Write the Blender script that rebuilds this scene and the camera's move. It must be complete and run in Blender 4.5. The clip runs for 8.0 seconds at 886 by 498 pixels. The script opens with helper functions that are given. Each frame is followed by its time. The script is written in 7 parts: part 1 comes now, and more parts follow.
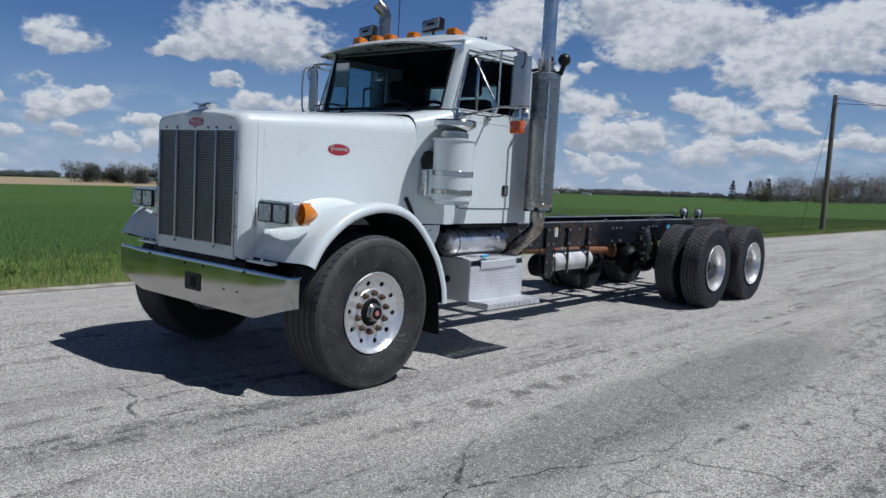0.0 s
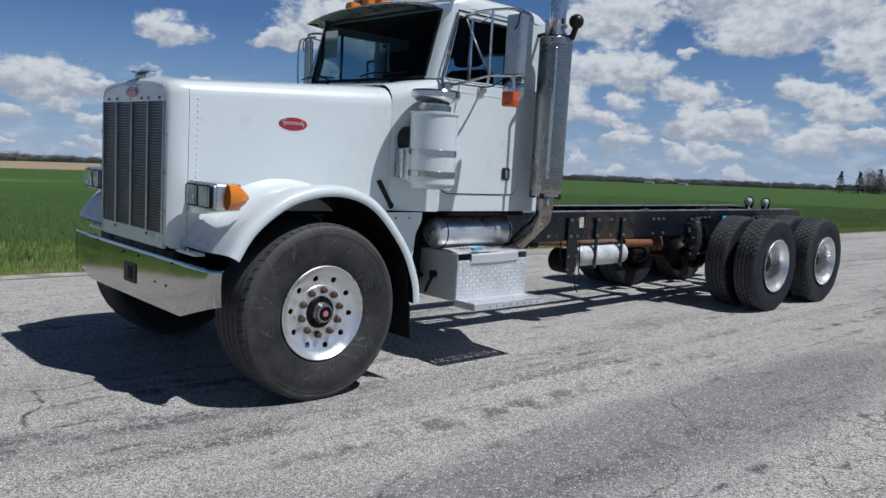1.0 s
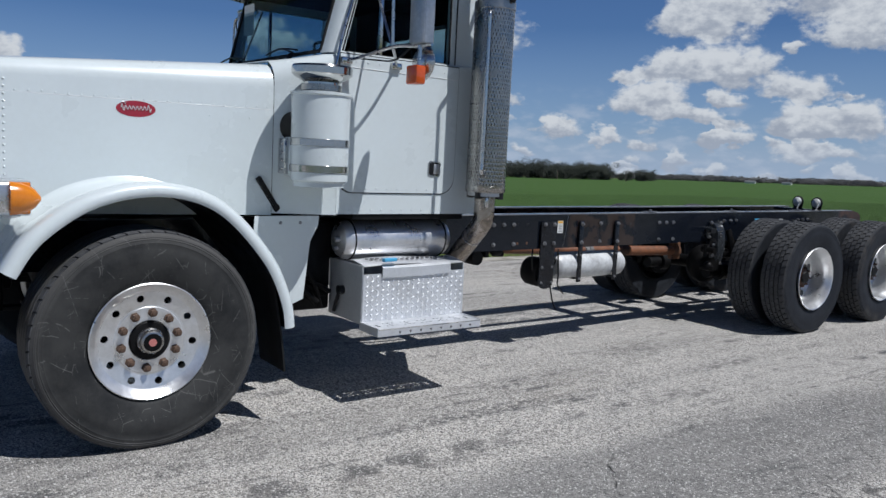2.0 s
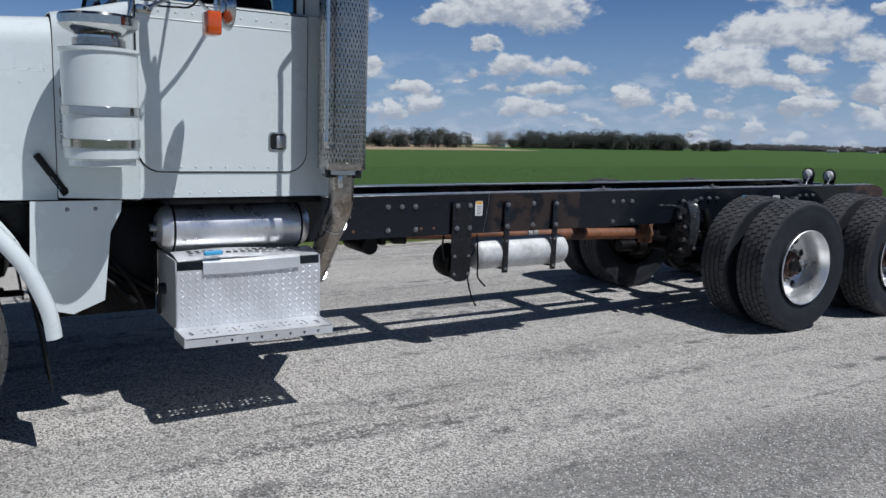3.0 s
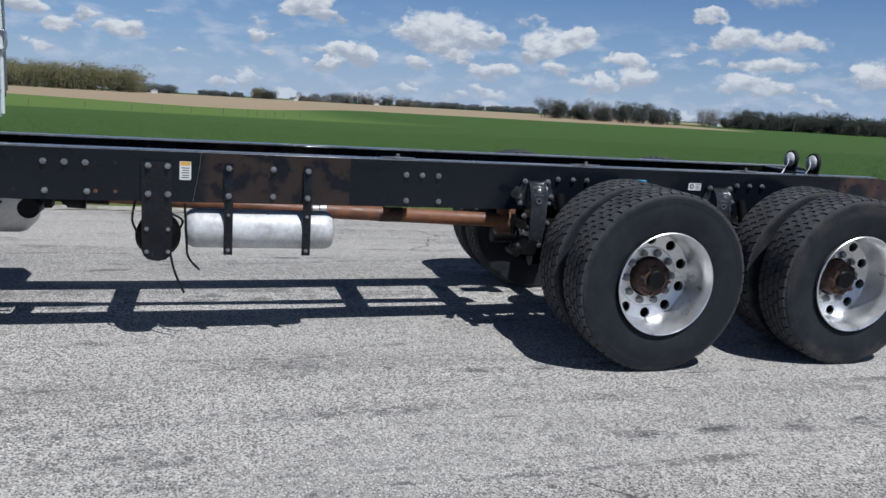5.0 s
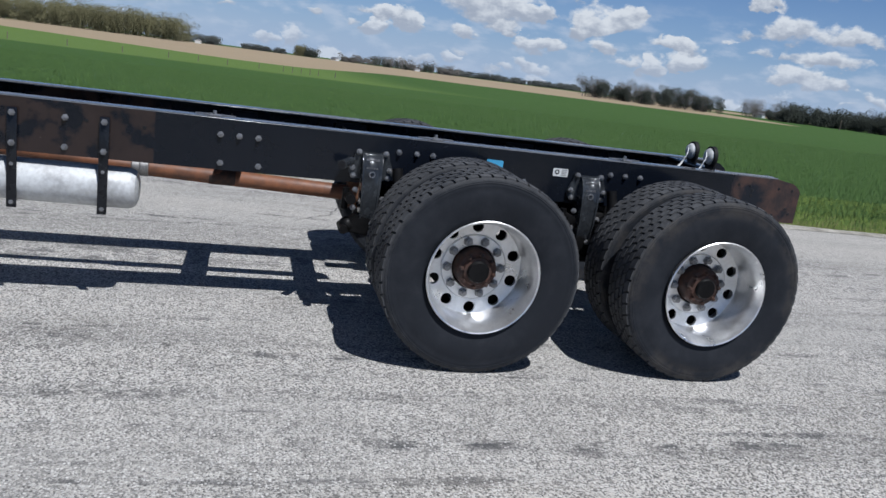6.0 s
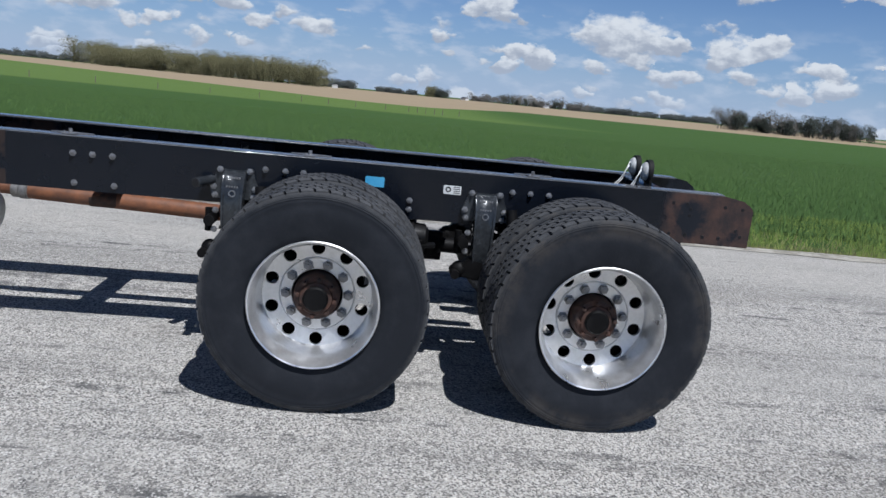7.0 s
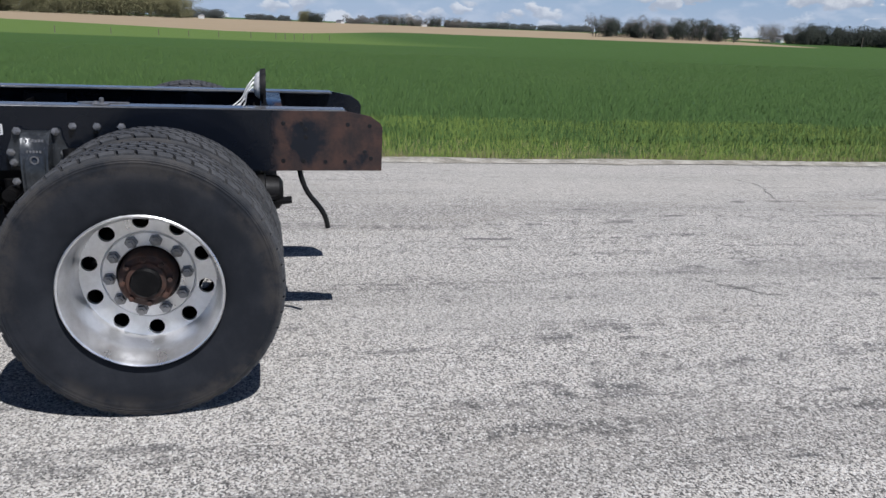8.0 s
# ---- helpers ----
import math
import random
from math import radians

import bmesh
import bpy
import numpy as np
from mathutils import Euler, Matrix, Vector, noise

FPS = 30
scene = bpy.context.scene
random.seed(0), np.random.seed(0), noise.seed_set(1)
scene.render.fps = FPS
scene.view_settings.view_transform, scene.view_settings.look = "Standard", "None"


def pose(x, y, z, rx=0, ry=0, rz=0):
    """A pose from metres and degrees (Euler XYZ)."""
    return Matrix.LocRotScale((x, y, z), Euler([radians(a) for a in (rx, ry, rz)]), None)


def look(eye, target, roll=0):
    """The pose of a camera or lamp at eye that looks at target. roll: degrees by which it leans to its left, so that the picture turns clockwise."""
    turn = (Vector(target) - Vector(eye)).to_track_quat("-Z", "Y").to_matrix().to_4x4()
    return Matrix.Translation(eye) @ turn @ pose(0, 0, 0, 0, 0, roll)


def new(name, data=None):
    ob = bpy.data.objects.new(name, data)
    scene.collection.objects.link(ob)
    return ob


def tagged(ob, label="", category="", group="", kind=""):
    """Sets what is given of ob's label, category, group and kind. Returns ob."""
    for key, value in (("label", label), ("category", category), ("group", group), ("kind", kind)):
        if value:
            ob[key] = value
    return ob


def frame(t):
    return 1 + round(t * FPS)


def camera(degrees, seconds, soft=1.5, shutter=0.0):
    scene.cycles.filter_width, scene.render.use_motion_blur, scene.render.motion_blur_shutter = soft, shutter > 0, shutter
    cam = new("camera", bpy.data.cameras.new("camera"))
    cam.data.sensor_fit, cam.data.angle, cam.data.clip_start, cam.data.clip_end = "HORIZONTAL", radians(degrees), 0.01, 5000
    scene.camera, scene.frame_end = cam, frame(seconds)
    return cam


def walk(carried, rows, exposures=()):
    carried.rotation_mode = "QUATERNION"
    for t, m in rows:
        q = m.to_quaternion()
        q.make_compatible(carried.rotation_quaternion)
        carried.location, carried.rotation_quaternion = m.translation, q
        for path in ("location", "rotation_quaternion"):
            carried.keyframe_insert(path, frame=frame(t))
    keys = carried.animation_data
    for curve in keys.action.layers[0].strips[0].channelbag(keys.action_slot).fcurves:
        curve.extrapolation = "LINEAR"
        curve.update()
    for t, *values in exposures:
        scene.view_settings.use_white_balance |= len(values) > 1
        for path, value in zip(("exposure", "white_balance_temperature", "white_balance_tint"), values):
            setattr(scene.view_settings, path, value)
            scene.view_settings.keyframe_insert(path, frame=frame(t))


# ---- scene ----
cam = camera(58.3, 8.0)
PATH = [
    (0, (5.112, -3.898, 1.532), (3.816, -2.386, 1.346), 3.2),
    (0.5, (5.146, -3.376, 1.511), (3.771, -1.938, 1.299), 3.3),
    (1, (5.118, -2.708, 1.51), (3.662, -1.356, 1.284), 3.4),
    (1.2, (5.128, -2.376, 1.503), (3.636, -1.062, 1.278), 3.4),
    (2.3, (5.032, -0.645, 1.536), (3.399, 0.482, 1.283), 2.7),
    (2.5, (5.029, -0.336, 1.557), (3.379, 0.763, 1.289), 2.6),
    (3, (4.954, 0.418, 1.543), (3.264, 1.442, 1.232), 2.1),
    (3.5, (4.972, 1.174, 1.536), (3.237, 2.104, 1.182), 2.5),
    (4, (4.905, 1.926, 1.567), (3.123, 2.747, 1.179), 2.9),
    (4.5, (4.931, 2.668, 1.558), (3.107, 3.381, 1.15), 3.2),
    (4.7, (4.933, 3.038, 1.514), (3.083, 3.688, 1.118), 3.5),
    (5.8, (4.875, 4.569, 1.637), (2.982, 5.005, 1.161), 5.6),
    (6, (4.802, 4.789, 1.606), (2.928, 5.29, 1.121), 8.3),
    (6.5, (4.667, 5.475, 1.619), (2.806, 6.071, 1.192), 10.1),
    (7, (4.577, 6.218, 1.605), (2.632, 6.39, 1.169), 6.2),
    (7.5, (4.332, 6.965, 1.619), (2.395, 7.138, 1.153), 1.9),
    (8, (4.07, 7.712, 1.609), (2.212, 8.149, 1.012), 3.1),
]
walk(cam, [(t, look(eye, target, roll)) for t, eye, target, roll in PATH], [(0, -0.23, 5960, 9), (2.5, -0.23, 6020, 9), (4.5, -0.12, 5960, 9), (7, -0.02, 5880, 9), (8, 0.02, 6080, 11)])

# ---- world, sun ----
SUN_AZ, SUN_EL = 25.0, 61.3          # degrees from +x towards +y, and above the road
sun_to = Vector((math.cos(radians(SUN_AZ)) * math.cos(radians(SUN_EL)), math.sin(radians(SUN_AZ)) * math.cos(radians(SUN_EL)), math.sin(radians(SUN_EL))))
lamp = bpy.data.lights.new("sun", "SUN")
lamp.energy, lamp.angle, lamp.color = 5.0, radians(0.53), (1.0, 0.965, 0.935)
sun = new("sun", lamp)
sun.matrix_world = look(sun_to * 50, (0, 0, 0))

world = bpy.data.worlds.new("sky")
scene.world = world
world.use_nodes = True
wt = world.node_tree
for n in list(wt.nodes):
    wt.nodes.remove(n)


def node(tree, kind, op="", feature=""):
    n = tree.nodes.new(kind)
    if op:
        n.operation = op
    if feature:
        n.feature = feature
    return n


def feed(tree, target, source):
    """Links a socket, or sets a plain value."""
    if isinstance(source, bpy.types.NodeSocket):
        tree.links.new(source, target)
    else:
        target.default_value = source


def sums(tree, op, a, b=0.0, c=None, clamp=False):
    """One step of arithmetic on sockets or numbers."""
    n = node(tree, "ShaderNodeMath", op)
    n.use_clamp = clamp
    feed(tree, n.inputs[0], a)
    feed(tree, n.inputs[1], b)
    if c is not None:
        feed(tree, n.inputs[2], c)
    return n.outputs[0]


def span(tree, value, a, b, c=0.0, d=1.0, smooth=True):
    """Maps value from a..b to c..d, clamped."""
    n = node(tree, "ShaderNodeMapRange")
    n.interpolation_type = "SMOOTHSTEP" if smooth else "LINEAR"
    feed(tree, n.inputs[0], value)
    for i, v in enumerate((a, b, c, d)):
        feed(tree, n.inputs[1 + i], v)
    return n.outputs[0]


def blend(tree, fac, a, b, how="MIX"):
    n = node(tree, "ShaderNodeMix")
    n.data_type, n.blend_type = "RGBA", how
    feed(tree, n.inputs[0], fac)
    feed(tree, n.inputs[6], a)
    feed(tree, n.inputs[7], b)
    return n.outputs[2]


def grain(tree, coords, scale, detail=4.0, rough=0.55, stretch=None, lump=0.0):
    """Noise, 0..1, at so many waves a metre."""
    if stretch:
        m = node(tree, "ShaderNodeMapping")
        feed(tree, m.inputs[0], coords)
        m.inputs[3].default_value = stretch
        coords = m.outputs[0]
    n = node(tree, "ShaderNodeTexNoise")
    feed(tree, n.inputs["Vector"], coords)
    n.inputs["Scale"].default_value, n.inputs["Detail"].default_value, n.inputs["Roughness"].default_value = scale, detail, rough
    n.inputs["Distortion"].default_value = lump
    return n.outputs[0]


def rgb(c):
    return (*c, 1.0)


# The road leans by 1.4 degrees towards the field, so the sky's level leans with it.
LEAN_X, LEAN_Y = 0.0232, 0.0061
co = node(wt, "ShaderNodeTexCoord").outputs["Generated"]
lean = node(wt, "ShaderNodeMapping")
lean.inputs[2].default_value = (-math.atan(LEAN_Y), math.atan(LEAN_X), 0)
feed(wt, lean.inputs[0], co)
way = lean.outputs[0]
sky = node(wt, "ShaderNodeTexSky")
sky.sky_type, sky.sun_disc, sky.sun_elevation, sky.sun_rotation = "NISHITA", False, radians(SUN_EL), radians(90 - SUN_AZ)
sky.altitude, sky.air_density, sky.dust_density, sky.ozone_density = 250, 1.0, 0.4, 3.0
feed(wt, sky.inputs[0], way)
parts_ = node(wt, "ShaderNodeSeparateXYZ")
feed(wt, parts_.inputs[0], way)
up = sums(wt, "MAXIMUM", parts_.outputs[2], 0.0)


def vec(op, a, b_, c_=None):
    n = node(wt, "ShaderNodeVectorMath", op)
    feed(wt, n.inputs[0], a)
    feed(wt, n.inputs[1] if op != "SCALE" else n.inputs["Scale"], b_)
    if c_ is not None:
        feed(wt, n.inputs[2], c_)
    return n.outputs["Value"] if op in ("LENGTH", "DOT_PRODUCT") else n.outputs[0]


# Fair-weather heaps: bearing (degrees from +x towards +y), height over the road's plane, half width, and rise, in degrees.
EAST_HEAPS = [(126.1, 10.55, 3.35, 2.12), (119.3, 11.79, 3.53, 3.29), (116.8, 8.81, 3.53, 1.87), (113.6, 10.38, 4.28, 2.54), (121.0, 7.8, 0.89, 0.6), (109.8, 7.48, 3.53, 1.74),
              (106.1, 8.97, 4.55, 2.12), (104.4, 10.53, 3.9, 1.87), (120.7, 5.19, 2.14, 1.2), (120.2, 2.98, 2.04, 1.72), (117.0, 3.38, 2.23, 1.47), (113.7, 5.54, 1.95, 0.97),
              (111.5, 4.31, 2.04, 1.62), (108.2, 5.82, 1.95, 1.12), (107.6, 4.53, 1.58, 0.85), (103.5, 6.32, 2.23, 1.1), (108.5, 2.51, 2.6, 0.92), (103.7, 3.37, 2.79, 0.9), (119.3, 1.09, 2.79, 0.75), (112.9, 2.07, 2.04, 1.42)]
MIDDLE_HEAPS = [(156.6, 7.09, 2.14, 1.47), (144.4, 8.08, 5.48, 2.99), (149.4, 7.38, 1.67, 0.8), (141.2, 11.75, 4.09, 1.3), (146.3, 5.6, 1.12, 0.45), (127.0, 9.18, 3.25, 1.6), (131.8, 6.05, 1.39, 0.6),
                (129.0, 6.55, 1.86, 1.15), (125.5, 6.42, 3.35, 1.97), (130.0, 4.38, 2.51, 1.74), (127.5, 3.26, 2.97, 0.87), (125.0, 4.55, 1.39, 0.67), (136.0, 2.29, 1.67, 1.17), (132.7, 1.84, 0.93, 0.8),
                (141.9, 2.45, 1.86, 0.8), (143.5, 1.19, 1.86, 0.8), (140.8, 4.2, 1.91, 0.85), (144.4, 4.04, 1.67, 1.42), (124.5, 1.9, 1.34, 0.85)]
WEST_HEAPS = [(156.3, 3.24, 2.51, 1.2), (173.3, 4.72, 1.52, 1.32), (164.2, 3.18, 3.66, 1.74), (171.5, 1.75, 1.9, 0.65), (165.7, 1.23, 1.34, 0.6), (157.2, 2.62, 1.43, 1.02), (154.8, 3.76, 1.06, 0.7),
              (160.9, 1.22, 1.77, 0.7), (151.2, 2.22, 1.67, 0.65), (156.1, 1.21, 0.87, 0.8), (185.2, 1.74, 1.51, 0.8), (189.1, 2.05, 0.91, 0.7), (195.2, 1.57, 0.91, 0.55), (200.2, 1.9, 1.77, 1.17), (197.2, 1.28, 1.08, 0.57)]
MIDDLE = 145.0
ahead, aside = (math.cos(radians(MIDDLE)), math.sin(radians(MIDDLE)), 0), (-math.sin(radians(MIDDLE)), math.cos(radians(MIDDLE)), 0)
spot_ = node(wt, "ShaderNodeCombineXYZ")
level = node(wt, "ShaderNodeSeparateXYZ")
feed(wt, level.inputs[0], co)
feed(wt, spot_.inputs[0], sums(wt, "ARCTAN2", vec("DOT_PRODUCT", co, aside), vec("DOT_PRODUCT", co, ahead)))
feed(wt, spot_.inputs[1], sums(wt, "ARCSINE", level.outputs[2]))
spot_ = spot_.outputs[0]


def puffs(scale, detail, rough, stretch=(1.0, 1.5, 1.0)):
    n = node(wt, "ShaderNodeTexNoise")
    feed(wt, n.inputs["Vector"], vec("MULTIPLY", spot_, stretch))
    n.inputs["Scale"].default_value, n.inputs["Detail"].default_value, n.inputs["Roughness"].default_value = scale, detail, rough
    return n


billow = puffs(22.0, 5.0, 0.55).outputs["Color"]
curl = puffs(60.0, 6.0, 0.58).outputs[0]
bent = vec("MULTIPLY_ADD", vec("SUBTRACT", billow, (0.5, 0.5, 0.5)), (0.075, 0.046, 0.0), spot_)
mass, weight = 0.0, 0.0
for bearing, lift, half, rise in EAST_HEAPS + MIDDLE_HEAPS + WEST_HEAPS:
    kx, ky = 1 / radians(half), 1 / radians(rise)
    p = vec("MULTIPLY_ADD", bent, (kx, ky, 0), (-radians(bearing - MIDDLE) * kx, -radians(lift) * ky, 0))
    reach = vec("LENGTH", vec("MAXIMUM", p, vec("MULTIPLY", p, (-1.0, -1.9, 0.0))), (0, 0, 0))
    w = sums(wt, "SUBTRACT", 1.30, reach, clamp=True)
    part_y = node(wt, "ShaderNodeSeparateXYZ")
    feed(wt, part_y.inputs[0], p)
    mass = sums(wt, "ADD", mass, w)
    weight = sums(wt, "MULTIPLY_ADD", w, part_y.outputs[1], weight)
# small heaps, thicker towards the horizon: one in each cell of a coarse net
net = node(wt, "ShaderNodeTexVoronoi")
net_at = vec("MULTIPLY", bent, (1.0, 2.3, 1.0))
feed(wt, net.inputs["Vector"], net_at)
net.inputs["Scale"].default_value = 21.0
own_size = node(wt, "ShaderNodeSeparateColor")
feed(wt, own_size.inputs[0], net.outputs["Color"])
size = sums(wt, "MULTIPLY", span(wt, own_size.outputs[0], 0.0, 1.0, 0.08, 0.74, smooth=False), span(wt, level.outputs[2], 0.13, 0.045))
small = sums(wt, "MULTIPLY", sums(wt, "SUBTRACT", size, net.outputs["Distance"], clamp=True), 2.4)
over = node(wt, "ShaderNodeSeparateXYZ")
feed(wt, over.inputs[0], vec("SUBTRACT", net_at, net.outputs["Position"]))
mass = sums(wt, "ADD", mass, small)
weight = sums(wt, "MULTIPLY_ADD", small, sums(wt, "MULTIPLY", over.outputs[1], 45.0), weight)
fray = sums(wt, "SUBTRACT", curl, 0.5)
heap = span(wt, sums(wt, "ADD", mass, sums(wt, "MULTIPLY", fray, 0.85)), 0.16, 0.62)
tone = sums(wt, "DIVIDE", weight, sums(wt, "MAXIMUM", mass, 0.05))
heap_lit = span(wt, sums(wt, "ADD", tone, sums(wt, "MULTIPLY", fray, 2.4)), -0.55, 0.70)
CLOUD_BASE, CLOUD_TOP = rgb((12.8, 13.8, 15.8)), rgb((23.8, 24.0, 24.2))

# thin small heaps low down, and scattered ones over the rest of the sky
low = puffs(24.0, 5.0, 0.5, (1.0, 2.4, 1.0)).outputs[0]
low_cover = sums(wt, "MULTIPLY", span(wt, low, 0.46, 0.70), span(wt, level.outputs[2], 0.10, 0.04, 0.0, 0.55))
rest = node(wt, "ShaderNodeTexNoise")
feed(wt, rest.inputs["Vector"], co)
rest.inputs["Scale"].default_value, rest.inputs["Detail"].default_value, rest.inputs["Roughness"].default_value = 5.0, 5.0, 0.6
rest_cover = sums(wt, "MULTIPLY", span(wt, rest.outputs[0], 0.59, 0.70), span(wt, level.outputs[2], 0.26, 0.36))

haze = span(wt, up, 0.0, 0.17, 0.58, 0.0, smooth=False)
deep = blend(wt, span(wt, up, 0.18, 0.75), rgb((1.32, 1.68, 2.30)), rgb((0.26, 0.37, 0.62)))
mixed = blend(wt, 1.0, sky.outputs[0], deep, "MULTIPLY")
mixed = blend(wt, haze, mixed, rgb((12.6, 16.6, 23.5)))
mixed = blend(wt, rest_cover, mixed, rgb((19.0, 19.6, 20.5)))
mixed = blend(wt, low_cover, mixed, rgb((18.8, 20.0, 22.3)))
mixed = blend(wt, heap, mixed, blend(wt, heap_lit, CLOUD_BASE, CLOUD_TOP))
mixed = blend(wt, span(wt, up, 0.0, 0.06, 0.40, 0.0), mixed, rgb((15.0, 17.4, 21.2)))
back = node(wt, "ShaderNodeBackground")
feed(wt, back.inputs[0], mixed)
back.inputs[1].default_value = 0.0304
out = node(wt, "ShaderNodeOutputWorld")
feed(wt, out.inputs[0], back.outputs[0])


# ---- materials ----
def material(name, rough=0.5, metal=0.0):
    """A material, its tree, its shader node and its object-space coordinates."""
    m = bpy.data.materials.new(name)
    m.use_nodes = True
    t = m.node_tree
    b = t.nodes["Principled BSDF"]
    b.inputs["Roughness"].default_value, b.inputs["Metallic"].default_value = rough, metal
    return m, t, b, node(t, "ShaderNodeNewGeometry").outputs["Position"]


def relief(t, b, height, strength, distance):
    n = node(t, "ShaderNodeBump")
    n.inputs["Strength"].default_value, n.inputs["Distance"].default_value = strength, distance
    feed(t, n.inputs["Height"], height)
    feed(t, b.inputs["Normal"], n.outputs[0])


def surface(name, light, dark, rough=0.5, metal=0.0, fine=60.0, broad=3.0, bump=0.0, rough_var=0.12, coat=0.0, stretch=None, amount=0.6, shine=0.5):
    """A worn surface: colour and gloss vary at a fine and a broad scale."""
    m, t, b, at = material(name, rough, metal)
    f, g = grain(t, at, fine, 4.0, 0.6, stretch), grain(t, at, broad, 5.0, 0.6, stretch)
    mixv = sums(t, "ADD", sums(t, "MULTIPLY", f, 0.4), sums(t, "MULTIPLY", g, 0.6))
    feed(t, b.inputs["Base Color"], blend(t, span(t, mixv, 0.5 - amount * 0.35, 0.5 + amount * 0.35), rgb(dark), rgb(light)))
    feed(t, b.inputs["Roughness"], span(t, g, 0.3, 0.7, max(0.02, rough - rough_var), rough + rough_var))
    b.inputs["Specular IOR Level"].default_value = shine
    if coat:
        b.inputs["Coat Weight"].default_value, b.inputs["Coat Roughness"].default_value = coat, 0.06
    if bump:
        relief(t, b, f, 0.5, bump)
    return m


WHITE = surface("white_paint", (0.645, 0.695, 0.695), (0.61, 0.655, 0.65), 0.30, fine=30, broad=1.7, coat=0.5, rough_var=0.06)
BUMPER = surface("dull_chrome", (0.50, 0.50, 0.49), (0.42, 0.42, 0.41), 0.10, 1.0, fine=40, broad=3, rough_var=0.05)
# rail top flange: the sun and sky sheen on black paint is coloured in as grey
FLANGE = surface("sheen_grey_frame_paint", (0.15, 0.155, 0.165), (0.045, 0.047, 0.052), 0.20, fine=25, broad=2.0, stretch=(4, 0.6, 4))
REFLECTOR = surface("bright_reflector", (0.80, 0.81, 0.82), (0.62, 0.63, 0.64), 0.3, 0.3, fine=90, broad=20)
BACK_STEEL = surface("polished_back_steel", (0.74, 0.75, 0.76), (0.66, 0.67, 0.68), 0.10, 1.0, rough_var=0.05)
# black castings, lifted to blue-grey so the colour carries their sky sheen
HANGER = surface("sheen_cast_black", (0.060, 0.066, 0.072), (0.018, 0.020, 0.023), 0.24, 0.2, fine=60, broad=7, bump=0.002)
LINING = surface("black_cab_lining", (0.014, 0.015, 0.018), (0.010, 0.010, 0.012), 0.9, shine=0.06)
GREY_WHITE = surface("weathered_white", (0.72, 0.73, 0.73), (0.60, 0.60, 0.58), 0.45, fine=40, broad=4)
CHROME = surface("chrome", (0.80, 0.80, 0.80), (0.70, 0.70, 0.70), 0.07, 1.0, rough_var=0.04)
STEEL = surface("stainless_steel", (0.62, 0.62, 0.62), (0.48, 0.48, 0.48), 0.22, 1.0, fine=120, broad=6)
ALUMINIUM = surface("polished_aluminium", (0.82, 0.82, 0.83), (0.68, 0.68, 0.69), 0.30, 1.0, fine=80, broad=5)
RIM_METAL = surface("cast_aluminium", (0.84, 0.84, 0.84), (0.68, 0.68, 0.67), 0.36, 0.85, fine=50, broad=8, rough_var=0.1, bump=0.0006)
PALE_TANK = surface("pale_silver_paint", (0.66, 0.67, 0.66), (0.36, 0.355, 0.345), 0.5, 0.12, fine=40, broad=6)
TANK = surface("brushed_tank_aluminium", (0.72, 0.72, 0.73), (0.58, 0.58, 0.59), 0.34, 0.80, fine=60, broad=6)
PLATE = surface("diamond_plate", (0.68, 0.69, 0.70), (0.56, 0.57, 0.58), 0.40, 0.45, fine=70, broad=5)
VISOR = surface("satin_visor_metal", (0.64, 0.635, 0.62), (0.52, 0.51, 0.49), 0.24, 0.92, fine=60, broad=3)
DUSTY_TREAD = surface("dusty_tread_rubber", (0.076, 0.077, 0.080), (0.030, 0.031, 0.033), 0.8, fine=40, broad=5, bump=0.002)
GALVANISED = surface("dull_aluminium", (0.58, 0.58, 0.58), (0.40, 0.40, 0.40), 0.42, 0.9, fine=40, broad=7)
SHIELD = surface("dulled_shield_steel", (0.46, 0.45, 0.43), (0.30, 0.29, 0.275), 0.30, 0.95, fine=60, broad=5)
SCREEN = surface("grey_screen_wire", (0.34, 0.345, 0.35), (0.20, 0.20, 0.205), 0.40, 0.5)
EXHAUST = surface("heat_stained_steel", (0.44, 0.40, 0.36), (0.20, 0.17, 0.145), 0.24, 0.95, fine=40, broad=9, bump=0.002)
BLACK = surface("black_paint", (0.016, 0.018, 0.022), (0.007, 0.007, 0.009), 0.27, fine=60, broad=4, bump=0.0006, shine=0.3)
# greasy iron, taken near black so its colour also holds the deep underbody shade
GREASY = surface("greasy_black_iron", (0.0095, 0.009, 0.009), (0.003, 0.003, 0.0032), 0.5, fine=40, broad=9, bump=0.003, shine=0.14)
RUBBER_TRIM = surface("rubber_trim", (0.012, 0.012, 0.012), (0.007, 0.007, 0.007), 0.6, shine=0.25)
PLASTIC = surface("black_plastic", (0.014, 0.014, 0.016), (0.008, 0.008, 0.009), 0.4, shine=0.3)
RUST = surface("rusty_iron", (0.19, 0.085, 0.04), (0.05, 0.03, 0.022), 0.8, 0.1, fine=45, broad=14, bump=0.003)
HUB_RUST = surface("dark_rusty_hub", (0.10, 0.048, 0.032), (0.018, 0.016, 0.015), 0.7, 0.2, fine=40, broad=16, bump=0.002)
NUT_RUST = surface("rusty_nut", (0.17, 0.105, 0.07), (0.07, 0.045, 0.032), 0.7, 0.3, fine=90, broad=30)
NUT_GREY = surface("grey_steel_nut", (0.34, 0.335, 0.33), (0.16, 0.155, 0.15), 0.45, 0.6, fine=120, broad=20)
BOLT = surface("zinc_bolt", (0.36, 0.36, 0.37), (0.18, 0.175, 0.17), 0.45, 0.7, fine=200, broad=40)
